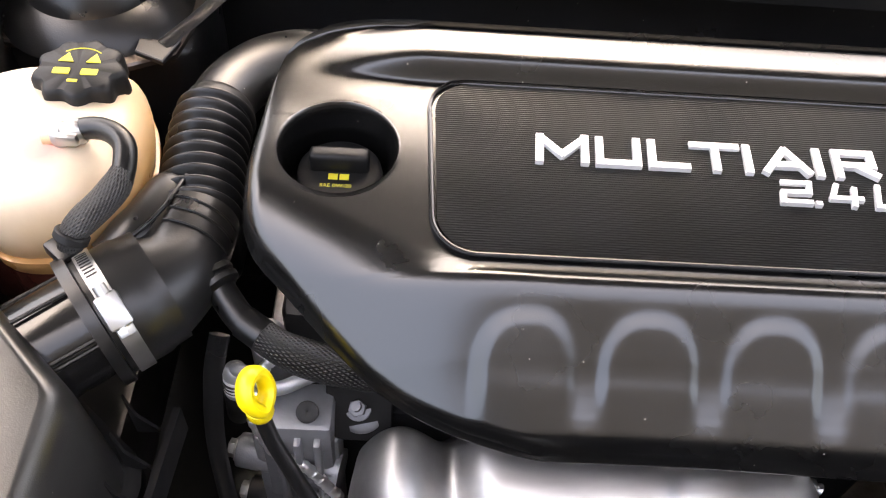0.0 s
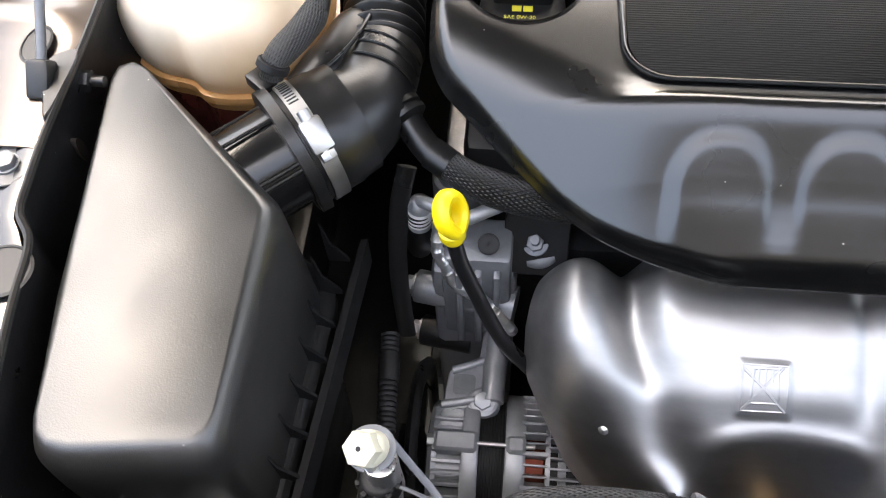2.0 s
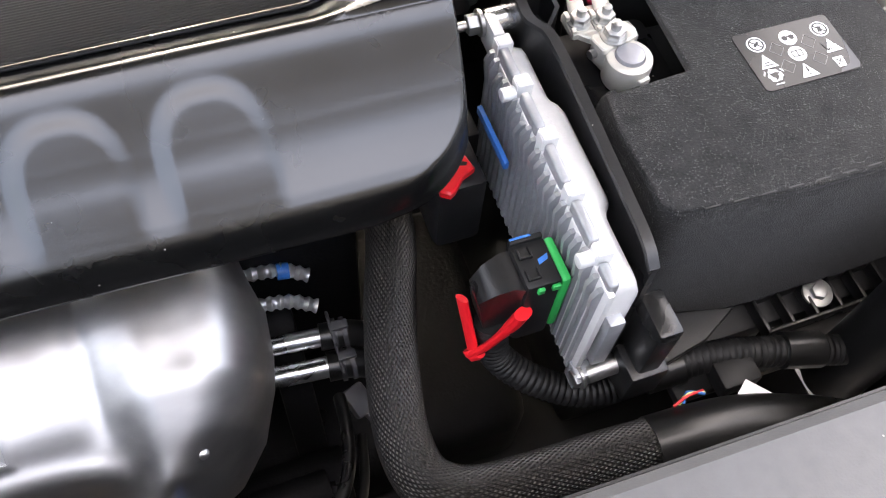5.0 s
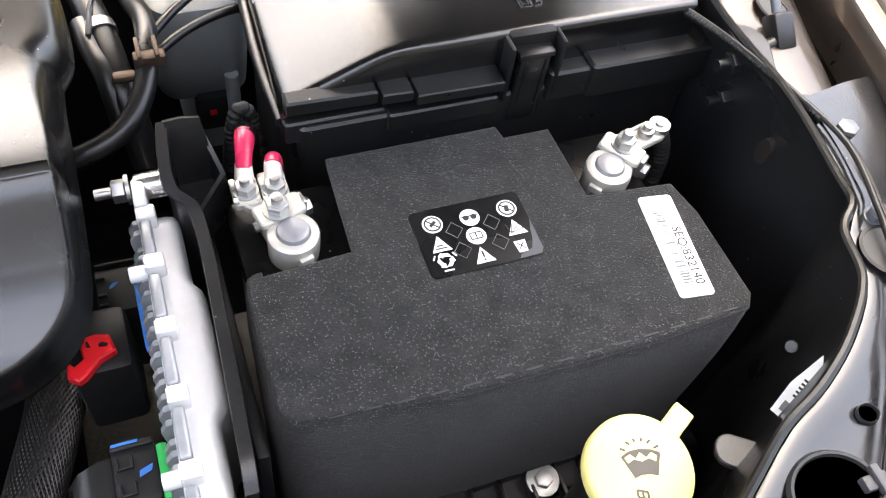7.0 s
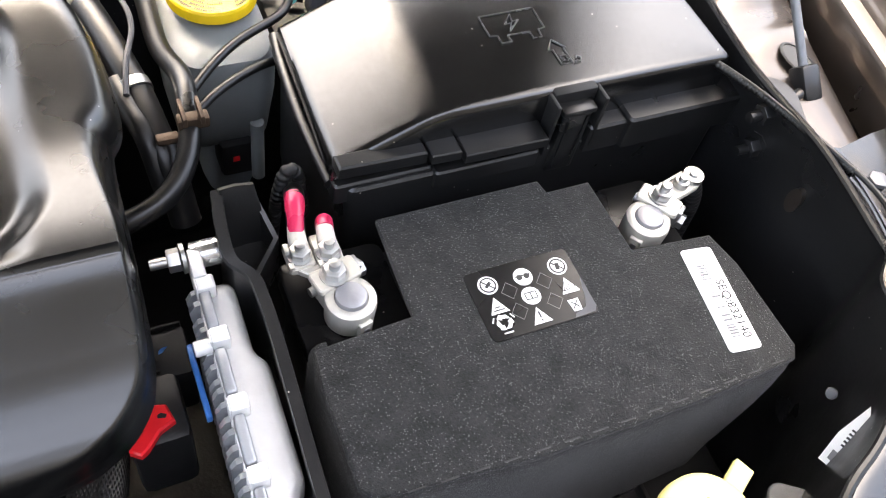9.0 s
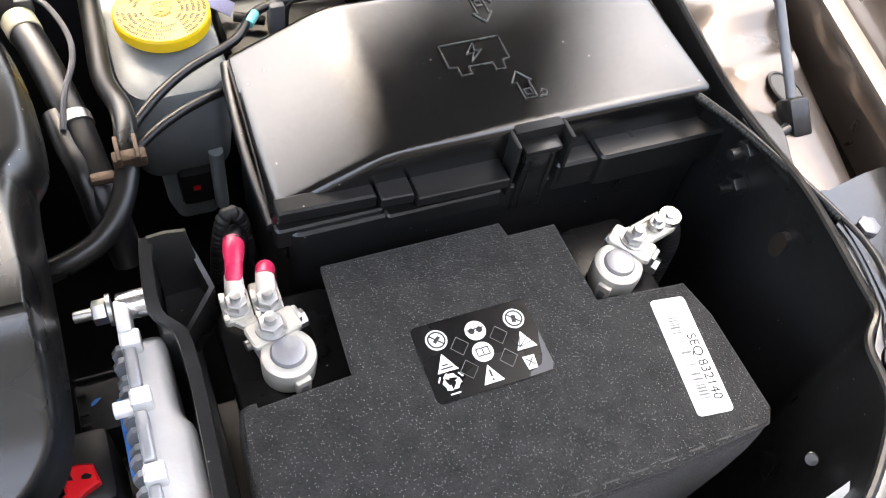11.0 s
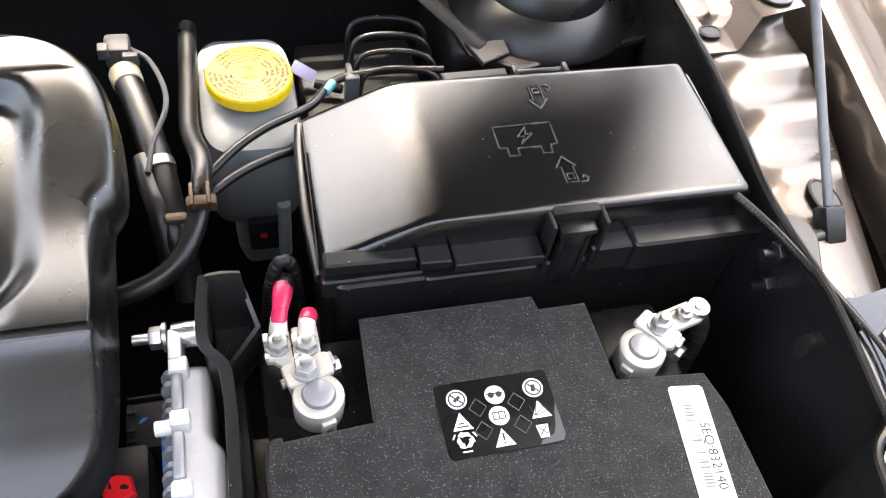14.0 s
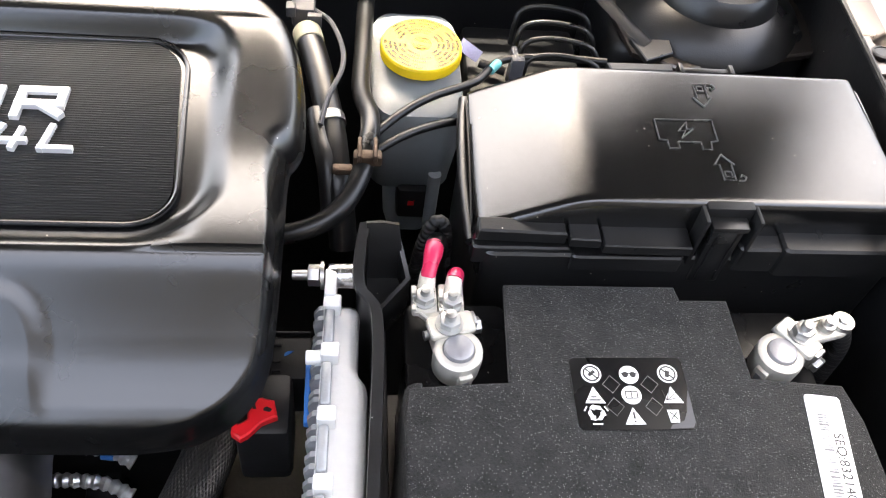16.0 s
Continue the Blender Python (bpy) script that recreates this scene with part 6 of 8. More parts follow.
for k in range(3):
    a = radians(90 + 120 * k)
    ca, sa = math.cos(a), math.sin(a)
    part("recycling_arrow", slab([(0.745 + u * ca - v * sa, 0.4070 + u * sa + v * ca) for u, v in ((0.0018, -0.0046), (0.0050, -0.0030), (0.0054, 0.0010), (0.0064, 0.0014), (0.0036, 0.0044), (0.0018, 0.0010), (0.0028, 0.0012), (0.0026, -0.0016))], Z0, Z1), ICON, sticker)
for x0, y0, x1, y1 in ((0.7372, 0.4085, 0.7392, 0.4118), (0.7510, 0.4118, 0.7530, 0.4085), (0.7415, 0.3992, 0.7480, 0.3992)):
    part("print_bar", bar((x0, y0), (x1, y1), 0.0009, Z0, Z1), ICON, sticker)
# Grey patch along the lower right corner.
part("grey_corner", slab([(0.8108, 0.424), (0.8108, 0.400), (0.8085, 0.3962), (0.7925, 0.3955), (0.7945, 0.3985), (0.7985, 0.3995), (0.8035, 0.4015), (0.8065, 0.408), (0.8085, 0.417)], Z0, Z0 + 0.00015), GREYPLASTIC, sticker, "grey corner of the sticker")
bin_ = part("symbol", slab([(0.793, 0.409), (0.801, 0.409), (0.8, 0.4), (0.794, 0.4)], Z0, Z1), ICON, sticker, "white bin symbol")
part("cross_out", joined(bar((0.7945, 0.4075), (0.7995, 0.402), 0.0007), bar((0.7995, 0.4075), (0.7945, 0.402), 0.0007)), INK, bin_)
for x, y in ((0.7585, 0.428), (0.7585, 0.4115), (0.785, 0.428), (0.785, 0.4115)):
    part("diamond_line", joined(*[bar(a, b, 0.0003, Z0, Z0 + 0.0002) for a, b in (((x - 0.006, y), (x, y + 0.0065)), ((x, y + 0.0065), (x + 0.006, y)), ((x + 0.006, y), (x, y - 0.0065)), ((x, y - 0.0065), (x - 0.006, y)))]), DIAMOND, sticker)

tag = thing("barcode_label", (0.90, 0.378, 0.8445), "white barcode label with black serial print on the battery jacket", "label")
ta = math.atan2(0.421 - 0.339, 0.892 - 0.882)
tm = Matrix.Translation((0.8995, 0.3785, 0)) @ Matrix.Rotation(ta - math.pi / 2, 4, "Z")
part("paper", moved(slab(rounded(-0.0125, 0.0125, -0.0415, 0.0415, 0.003, 4), 0.8446, 0.8452, 0.0002, 1), tm), LABEL, tag)
random.seed(7)
y = 0.027
while y > -0.033:
    w = random.choice((0.0006, 0.0009, 0.0014))
    part("barcode_bar", moved(slab([(-0.006, y), (0.0008, y), (0.0008, y - w), (-0.006, y - w)], 0.8452, 0.8454), tm), FADEDINK, tag)
    y -= w + random.choice((0.0008, 0.0012, 0.0022, 0.004))
part("serial_print", text_mesh("SEQ:832140", 0.0094, tm @ Matrix.Translation((0.0026, 0.014, 0.8453)) @ Matrix.Rotation(-math.pi / 2, 4, "Z"), 0.0001), INK, tag)

# ---- battery clamps ----


def clamp(name, post, heading, nut, label):
    """A terminal clamp round a post, its bolts along the heading."""
    px, py = post
    th = thing(name, (px, py, 0.814), label, "terminal clamp", "battery clamps")
    m = Matrix.Translation((px, py, 0)) @ Matrix.Rotation(heading, 4, "Z")
    collar = lathe((0, 0, 0.8145), (0, 0, 0.85), [(0.0, 0.0112), (0.0, 0.0158), (0.002, 0.0168), (0.018, 0.0174), (0.0225, 0.0168), (0.0240, 0.0150), (0.0240, 0.0112)], 44, closed=True)
    part("collar", moved(collar, m), TIN, th)
    part("jaw", moved(joined(box(0.009, 0.027, -0.0135, -0.002, 0.819, 0.8375, 0.0018), box(0.009, 0.027, 0.002, 0.0135, 0.819, 0.8375, 0.0018)), m), TIN, th)
    part("top_plate", moved(slab(rounded(0.0105, 0.0275, -0.0165, 0.0165, 0.003, 3), 0.8375, 0.8420, 0.001, 1), m), TIN, th)
    part("nose", moved(box(-0.0200, -0.0150, -0.0050, 0.0050, 0.817, 0.8315, 0.0012), m), TIN, th)
    # Patches on the metal, darker for shade in the socket and jaw gap.
    part("nose_socket", moved(box(-0.0203, -0.0198, -0.0022, 0.0022, 0.820, 0.8265, 0.0), m), LEAD, th)
    part("jaw_gap", moved(box(0.0115, 0.0140, -0.0018, 0.0018, 0.8420, 0.8424), m), INK, th)
    part("clamp_bolt", moved(joined(rod((0.021, -0.0235, 0.829), (0.021, 0.018, 0.829), 0.0035, seg=14), rod((0.021, -0.0235, 0.829), (0.021, -0.0180, 0.829), 0.0062, seg=6, bevel=0.0006), box(0.016, 0.027, -0.0195, -0.0140, 0.823, 0.8405, 0.0015)), m), ZINC, th)
    part("nut", joined(rod((*nut, 0.8420), (*nut, 0.8435), 0.0098, seg=28), rod((*nut, 0.8430), (*nut, 0.8500), 0.0078, seg=6, bevel=0.0008), rod((*nut, 0.8500), (*nut, 0.8560), 0.0040, seg=16, bevel=0.0007)), ZINC, th)
    return th, m


pos_c, pm = clamp("battery_clamp", (0.659, 0.4585), radians(104), (0.653, 0.476), "tinned positive battery clamp with two stud lugs")
for lx, ly, back in ((0.6372, 0.4995, 0.012), (0.6562, 0.4965, 0.017)):
    part("lug_block", joined(slab(rounded(lx - 0.0090, lx + 0.0090, ly - 0.0105, ly + back, 0.002, 2), 0.832, 0.8375, 0.001, 1), box(lx - 0.0095, lx - 0.0060, ly + 0.002, ly + 0.009, 0.8375, 0.8420, 0.0006), box(lx - 0.0095, lx - 0.0060, ly - 0.0105, ly - 0.006, 0.8375, 0.8405, 0.0006)), TIN, pos_c)
    part("lug_barrel", tube([(lx + 0.001, ly + 0.006, 0.840), (lx + 0.002, ly + 0.013, 0.842), (lx + 0.003, ly + 0.019, 0.843)], lambda s, d: 0.0066 - 0.0008 * s, 16, squash=0.75), TIN, pos_c)
    part("lug_nut", joined(rod((lx, ly, 0.8375), (lx, ly, 0.8390), 0.0086, seg=28), rod((lx, ly, 0.8385), (lx, ly, 0.8450), 0.0072, seg=6, bevel=0.0008), rod((lx, ly, 0.8450), (lx, ly, 0.8510), 0.0036, seg=16, bevel=0.0006)), ZINC, pos_c)
part("link_plate", slab([(0.630, 0.492), (0.667, 0.489), (0.668, 0.478), (0.645, 0.478)], 0.8315, 0.8365, 0.0008, 1), TIN, pos_c)
neg_c, _ = clamp("battery_clamp", (0.891, 0.4575), radians(36), (0.908, 0.4705), "tinned negative battery clamp with an angled cable lug")
lug_m = Matrix.Translation((0.908, 0.4705, 0)) @ Matrix.Rotation(radians(14), 4, "Z")
part("cable_lug", moved(joined(slab(rounded(-0.004, 0.036, -0.0088, 0.0088, 0.0045, 4), 0.8385, 0.8430, 0.001, 1), box(0.004, 0.030, 0.0060, 0.0088, 0.8425, 0.8455, 0.0012)), lug_m), TIN, neg_c)
part("lug_stud", moved(joined(rod((0.0205, 0, 0.8425), (0.0205, 0, 0.8490), 0.0060, seg=24, bevel=0.001), rod((0.0205, 0, 0.8470), (0.0205, 0, 0.8530), 0.0034, seg=14)), lug_m), ZINC, neg_c)
part("lug_end", moved(joined(disc(0.034, 0, 0.0080, 0.8385, 0.8475), disc(0.034, 0, 0.0035, 0.8475, 0.8495)), lug_m), ZINC, neg_c)
poscable = thing("positive_cable", (0.645, 0.53, 0.8), "black battery cable with red heat-shrink ends", "cable")
part("sleeve", tube([(0.6395, 0.5145, 0.842), (0.6415, 0.522, 0.8455), (0.6440, 0.532, 0.8475), (0.6460, 0.541, 0.8465)], lambda s, d: 0.0056 + 0.0014 * smoothstep(0.35, 0.7, s), 18), CRIMSON, poscable, "red heat-shrink sleeve")
part("cable", tube([(0.6455, 0.538, 0.847), (0.648, 0.548, 0.842), (0.651, 0.556, 0.825), (0.655, 0.56, 0.78), (0.66, 0.56, 0.72)], 0.0072, 18), RUBBER, poscable)
part("short_sleeve", tube([(0.6590, 0.513, 0.842), (0.6605, 0.519, 0.8405), (0.6620, 0.524, 0.831)], 0.0062, 16), CRIMSON, poscable, "red heat-shrink sleeve")
part("second_cable", tube([(0.6618, 0.523, 0.833), (0.664, 0.529, 0.815), (0.665, 0.531, 0.77), (0.665, 0.531, 0.70)], 0.006, 16), RUBBER, poscable)
part("loom_loop", conduit([(0.634, 0.552, 0.79), (0.638, 0.553, 0.832), (0.645, 0.556, 0.855), (0.6545, 0.558, 0.846), (0.659, 0.558, 0.80)], 0.0050), DARK, poscable)
single("negative_cable", conduit([(0.942, 0.478, 0.840), (0.950, 0.476, 0.820), (0.952, 0.474, 0.79), (0.950, 0.47, 0.70)], 0.0075), DARK, (0.94, 0.475, 0.72), "black corrugated negative battery cable", "cable")
bt = thing("battery_tray", (0.77, 0.40, 0.50), "black moulded battery tray with a lattice edge", "battery tray")
part("floor_plate", box(0.60, 0.96, 0.30, 0.53, 0.62, 0.64, 0.004), DARK, bt)
for k in range(6):
    x = 0.755 + 0.024 * k
    part("lattice_rib", box(x, x + 0.0035, 0.288, 0.322, 0.640, 0.654, 0.0008), BLACK, bt)
for y in (0.288, 0.319):
    part("lattice_rail", box(0.755, 0.8785, y, y + 0.0035, 0.640, 0.654, 0.0008), BLACK, bt)
part("ledge", box(0.66, 0.92, 0.262, 0.290, 0.628, 0.640, 0.003), DARK, bt)
part("hold_down_bolt", joined(hex_bolt((0.8145, 0.3085, 0.652), (0, -0.1, 1), 0.0075, 0.007, 0.0135)), ZINC, bt)
part("tray_wall", box(0.604, 0.612, 0.33, 0.53, 0.64, 0.80, 0.002), DARK, bt)
part("support_leg", box(0.66, 0.90, 0.36, 0.50, 0.30, 0.62, 0.01), DARK, bt)

# ---- engine control unit and its bracket ----
ecu = thing("engine_control_unit", (0.575, 0.40, 0.69), "bright finned aluminium engine control unit standing on edge", "control unit")
ECUM = Matrix.Translation((0.5665, 0.288, 0.0)) @ Matrix.Rotation(radians(-1.4), 4, "Z")


def ecu_cover():
    """The cover half: a pan with rounded shoulders that swells sideways over its middle."""
    rings = []
    n = 40
    for k in range(n + 1):
        y = 0.004 + 0.204 * k / n
        wide = 0.0205 + 0.0068 * (smoothstep(0.056, 0.068, y) - smoothstep(0.143, 0.156, y))
        end = min(1.0, max(0.0, min(y - 0.002, 0.2095 - y) / 0.012))
        top = 0.8270 + 0.0115 * math.sqrt(max(0.0, 1 - (1 - end) ** 2))
        low = 0.716
        ring = [(0.0, y, low), (wide - 0.002, y, low), (wide, y, low + 0.004), (wide, y, top - 0.012), (wide - 0.0008, y, top - 0.006), (wide - 0.0035, y, top - 0.0018), (wide - 0.0075, y, top), (0.004, y, top), (0.0, y, top)]
        rings.append(ring)
    return loft(rings)


part("cover_half", moved(ecu_cover(), ECUM), ECUMETAL, ecu, sharp=55)
part("finned_half", moved(box(-0.0045, 0.0005, 0.0, 0.212, 0.712, 0.8385, 0.0012), ECUM), ECUMETAL, ecu)
for k in range(23):
    y = 0.006 + 0.0088 * k
    top = 0.8405 - (0.004 if k % 5 == 0 else 0.0) - 0.0015 * math.sin(k * 1.7)
    fin = [(-0.0042, 0.716), (-0.0042, top), (-0.0078, top - 0.0010), (-0.0112, top - 0.0080), (-0.0105, top - 0.016), (-0.0085, top - 0.030), (-0.0080, 0.72)]
    bm = slab(fin, 0.0, 0.0042, 0.0009, 1, Matrix(((1, 0, 0, 0), (0, 0, 1, y), (0, 1, 0, 0), (0, 0, 0, 1))))
    part("cooling_fin", moved(bm, ECUM), CAST, ecu)
for y in (0.0225, 0.0675, 0.1120, 0.1580, 0.1960):
    part("edge_clamp", moved(joined(box(-0.0040, 0.0075, y, y + 0.0110, 0.832, 0.8505, 0.0016), box(-0.0046, -0.0035, y + 0.001, y + 0.0100, 0.822, 0.8495, 0.0005)), ECUM), ECUMETAL, ecu)
for y in (0.0350, 0.0800, 0.1245, 0.1700):
    part("edge_pad", moved(box(-0.0035, 0.0035, y, y + 0.0315, 0.834, 0.8480, 0.0022, 3), ECUM), CAST, ecu)
part("edge_pad", moved(box(-0.0035, 0.0035, 0.0035, 0.0215, 0.830, 0.8450, 0.0022, 3), ECUM), CAST, ecu)
part("mount_lug", moved(box(-0.0045, 0.0040, 0.205, 0.2275, 0.825, 0.8520, 0.0016), ECUM), ECUMETAL, ecu)
part("mount_lug", moved(joined(box(-0.006, 0.008, -0.008, 0.008, 0.705, 0.728, 0.002), box(0.004, 0.016, -0.004, 0.006, 0.735, 0.800, 0.002)), ECUM), CAST, ecu)
part("mount_stud", joined(rod((0.5445, 0.516, 0.842), (0.566, 0.515, 0.843), 0.0034, seg=14), *[rod((0.5455 + 0.0016 * k, 0.516, 0.842), (0.5461 + 0.0016 * k, 0.516, 0.842), 0.0039, seg=14) for k in range(6)], rod((0.5555, 0.5155, 0.8425), (0.5640, 0.515, 0.843), 0.0078, seg=6, bevel=0.0008), rod((0.5640, 0.515, 0.843), (0.5665, 0.515, 0.843), 0.0100, seg=28)), ZINC, ecu)
part("mount_spacer", rod((0.5700, 0.515, 0.843), (0.5930, 0.5135, 0.845), 0.0090, seg=28, bevel=0.001), ALU, ecu)
part("lower_bolt", joined(hex_bolt((0.565, 0.284, 0.721), (-1, -0.1, 0), 0.0068, 0.006, 0.0095), rod((0.570, 0.284, 0.721), (0.600, 0.284, 0.724), 0.0075, seg=20)), ZINC, ecu)
part("side_pin", rod((0.5560, 0.4500, 0.841), (0.5665, 0.4500, 0.841), 0.0050, seg=20, bevel=0.001), ECUMETAL, ecu)
part("side_pin", rod((0.5530, 0.3160, 0.841), (0.5630, 0.3160, 0.841), 0.0050, seg=20, bevel=0.001), ECUMETAL, ecu)
conn = thing("connector_plug", (0.54, 0.335, 0.76), "black wiring connector with a red locking lever and green seal", "connector")
part("seal", joined(box(0.5500, 0.5575, 0.318, 0.353, 0.745, 0.8125, 0.003), box(0.5330, 0.5380, 0.3165, 0.3195, 0.806, 0.8115, 0.001), box(0.5430, 0.5490, 0.3165, 0.3195, 0.806, 0.8115, 0.001)), GREEN, conn, "green rubber seal")
part("housing", joined(box(0.526, 0.551, 0.319, 0.354, 0.735, 0.8135, 0.003), box(0.5265, 0.5500, 0.352, 0.356, 0.760, 0.8160, 0.001)), DARK, conn)
part("hood", loft([[(0.527, 0.321, 0.735), (0.527, 0.352, 0.735), (0.527, 0.352, 0.8090), (0.527, 0.321, 0.8090)], [(0.519, 0.331, 0.735), (0.519, 0.352, 0.735), (0.519, 0.351, 0.8110), (0.519, 0.323, 0.8110)], [(0.507, 0.330, 0.745), (0.507, 0.351, 0.745), (0.507, 0.349, 0.8060), (0.507, 0.325, 0.8060)], [(0.503, 0.328, 0.765), (0.503, 0.350, 0.765), (0.499, 0.348, 0.7920), (0.499, 0.329, 0.7920)]] ), BLACK, conn)
for y0, y1 in ((0.324, 0.332), (0.340, 0.348)):
    part("latch_rib", joined(box(0.5285, 0.5300, y0, y1, 0.8135, 0.8165, 0.0005), box(0.5365, 0.5380, y0, y1, 0.8135, 0.8165, 0.0005), box(0.5300, 0.5365, y0, y0 + 0.0015, 0.8135, 0.8165, 0.0005)), DARK, conn)
part("locking_lever", joined(tube([(0.5000, 0.3250, 0.7200), (0.4980, 0.3350, 0.7420), (0.4945, 0.3455, 0.7720)], 0.0058, 12, squash=0.45, up=(1, 0.5, 0)),
                             tube([(0.4995, 0.3250, 0.7200), (0.5060, 0.3215, 0.7330), (0.5145, 0.3185, 0.7540), (0.5205, 0.3165, 0.7730), (0.5250, 0.3155, 0.7880)], lambda s, d: 0.0054 + 0.0024 * smoothstep(0.45, 0.8, s), 14, squash=0.6, up=(-0.2, 1, 0.5)),
                             tube([(0.4975, 0.3290, 0.7200), (0.4995, 0.3240, 0.7180), (0.5030, 0.3225, 0.7250)], 0.0050, 10)), RED, conn, "red locking lever")
part("lever_eye", rod((0.5188, 0.3150, 0.7680), (0.5184, 0.3128, 0.7690), 0.0026, seg=16), DARK, conn)
part("paint_mark", slab([(0.5400, 0.3340), (0.5470, 0.3365), (0.5480, 0.3405), (0.5405, 0.3380)], 0.8136, 0.8141), BLUE, conn, "blue paint mark")
part("paint_streak", box(0.5275, 0.5420, 0.3545, 0.3562, 0.8150, 0.8163), BLUE, conn, "blue paint streak")
conn2 = thing("connector_plug", (0.53, 0.46, 0.70), "black wiring connector with a red locking lever and blue mark", "connector")
part("seal", box(0.5545, 0.5585, 0.425, 0.480, 0.788, 0.7960, 0.001), BLUE, conn2, "blue rubber seal")
part("housing", joined(box(0.528, 0.5575, 0.473, 0.511, 0.715, 0.7700, 0.003), box(0.5300, 0.5560, 0.5110, 0.5130, 0.755, 0.7725, 0.0006)), DARK, conn2)
for y in (0.478, 0.486, 0.500):
    part("latch_rib", box(0.5290, 0.5350, y, y + 0.0022, 0.770, 0.7725, 0.0005), DARK, conn2)
part("plug_hood", box(0.506, 0.545, 0.424, 0.474, 0.700, 0.7795, 0.006), DARK, conn2)
part("locking_lever", slab([(0.5060, 0.4340), (0.5055, 0.4220), (0.5120, 0.4175), (0.5165, 0.4200), (0.5260, 0.4300), (0.5365, 0.4345), (0.5335, 0.4470), (0.5250, 0.4495), (0.5180, 0.4480), (0.5150, 0.4420), (0.5160, 0.4330), (0.5100, 0.4290)], 0.7805, 0.7875, 0.0015, 1), RED, conn2, "red locking lever")
part("lever_eye", joined(slab([(0.5265, 0.4385), (0.5310, 0.4375), (0.5325, 0.4395), (0.5290, 0.4415), (0.5265, 0.4405)], 0.7874, 0.7880), slab([(0.5190, 0.4400), (0.5215, 0.4395), (0.5205, 0.4440), (0.5190, 0.4440)], 0.7874, 0.7880)), DARK, conn2)
part("paint_mark", slab([(0.5370, 0.4920), (0.5400, 0.4930), (0.5440, 0.4965), (0.5400, 0.4965), (0.5375, 0.4945)], 0.7700, 0.7706), BLUE, conn2, "blue paint mark")
ebr = thing("control_unit_bracket", (0.605, 0.42, 0.64), "black plastic bracket carrying the control unit", "bracket")
EDGELINE = smooth_path([(0.5945, 0.540, 0.873), (0.5915, 0.522, 0.870), (0.5900, 0.500, 0.866), (0.5925, 0.490, 0.863), (0.6010, 0.481, 0.860), (0.6030, 0.465, 0.858), (0.6030, 0.436, 0.856), (0.6005, 0.377, 0.853), (0.5975, 0.315, 0.850), (0.5960, 0.296, 0.842)], 0.006)
part("side_wall", thick(strip([[(x + 0.003, y, z - 0.001), (x + 0.003, y, z - 0.06), (x + 0.002, y, 0.70)] for x, y, z in EDGELINE]), 0.004), BLACK, ebr)
part("wall_rim", thick(strip([[(x - 0.0042, y, z - 0.003), (x - 0.0036, y, z), (x + 0.0036, y, z), (x + 0.0042, y, z - 0.003)] for x, y, z in EDGELINE]), 0.003), BLACK, ebr)
part("top_flange", thick(strip([[(0.595, 0.5405, 0.8735), (0.606, 0.5415, 0.8735), (0.618, 0.541, 0.872)], [(0.5965, 0.534, 0.860), (0.608, 0.535, 0.860), (0.6205, 0.534, 0.858)], [(0.598, 0.530, 0.78), (0.61, 0.530, 0.78), (0.624, 0.530, 0.78)]]), 0.004), BLACK, ebr)
part("gusset", slab([(0.596, 0.494), (0.628, 0.513), (0.621, 0.536), (0.5965, 0.536)], 0.815, 0.822, 0.001, 1), BLACK, ebr)
part("web", thick(strip([[(0.6205, 0.536, 0.858), (0.6205, 0.536, 0.80)], [(0.6275, 0.514, 0.842), (0.6275, 0.514, 0.80)], [(0.603, 0.487, 0.835), (0.603, 0.487, 0.80)]]), 0.003), BLACK, ebr)
part("foot", joined(box(0.592, 0.622, 0.262, 0.292, 0.70, 0.74, 0.003), box(0.598, 0.616, 0.266, 0.300, 0.73, 0.80, 0.003)), BLACK, ebr)
part("foot_wing", slab([(0.60, 0.29), (0.62, 0.272), (0.672, 0.283), (0.705, 0.30), (0.64, 0.315)], 0.706, 0.712, 0.001, 1), BLACK, ebr)
eloom = thing("engine_wiring_loom", (0.65, 0.28, 0.66), "thick black corrugated loom along the battery tray", "wiring loom")
part("conduit", conduit([(0.515, 0.335, 0.745), (0.520, 0.325, 0.70), (0.548, 0.300, 0.682), (0.585, 0.283, 0.676), (0.63, 0.280, 0.682), (0.675, 0.276, 0.690), (0.72, 0.266, 0.69), (0.78, 0.250, 0.685), (0.835, 0.235, 0.68)], 0.0125, 0.005, 0.0013, 18), DARK, eloom)
part("tape_wrap", tube([(0.625, 0.2802, 0.6813), (0.64, 0.2792, 0.6838), (0.655, 0.278, 0.6865)], 0.0146, 20), RUBBER, eloom, "black cloth tape wrap")
part("tape_wrap", tube([(0.735, 0.2625, 0.689), (0.75, 0.2585, 0.688), (0.765, 0.2545, 0.6868)], 0.0146, 20), RUBBER, eloom, "black cloth tape wrap")
junk = thing("loose_wiring", (0.68, 0.24, 0.66), "thin coloured wires and a white tag beside the radiator hose", "wiring")
for dx, mt in ((0.0, RED), (0.004, PALEYELLOW), (0.008, BLUE)):
    part("wire", tube([(0.622 + dx, 0.243, 0.715), (0.634, 0.246 + dx * 0.3, 0.72), (0.648, 0.247 - dx * 0.3, 0.715)], 0.0012, 6), mt, junk)
part("paper_tag", slab([(0.676, 0.238), (0.700, 0.226), (0.712, 0.222), (0.690, 0.248)], 0.700, 0.7006, 0, 1), LABEL, junk, "white paper tag")
part("small_connector", box(0.672, 0.705, 0.245, 0.268, 0.68, 0.70, 0.003), DARK, junk)

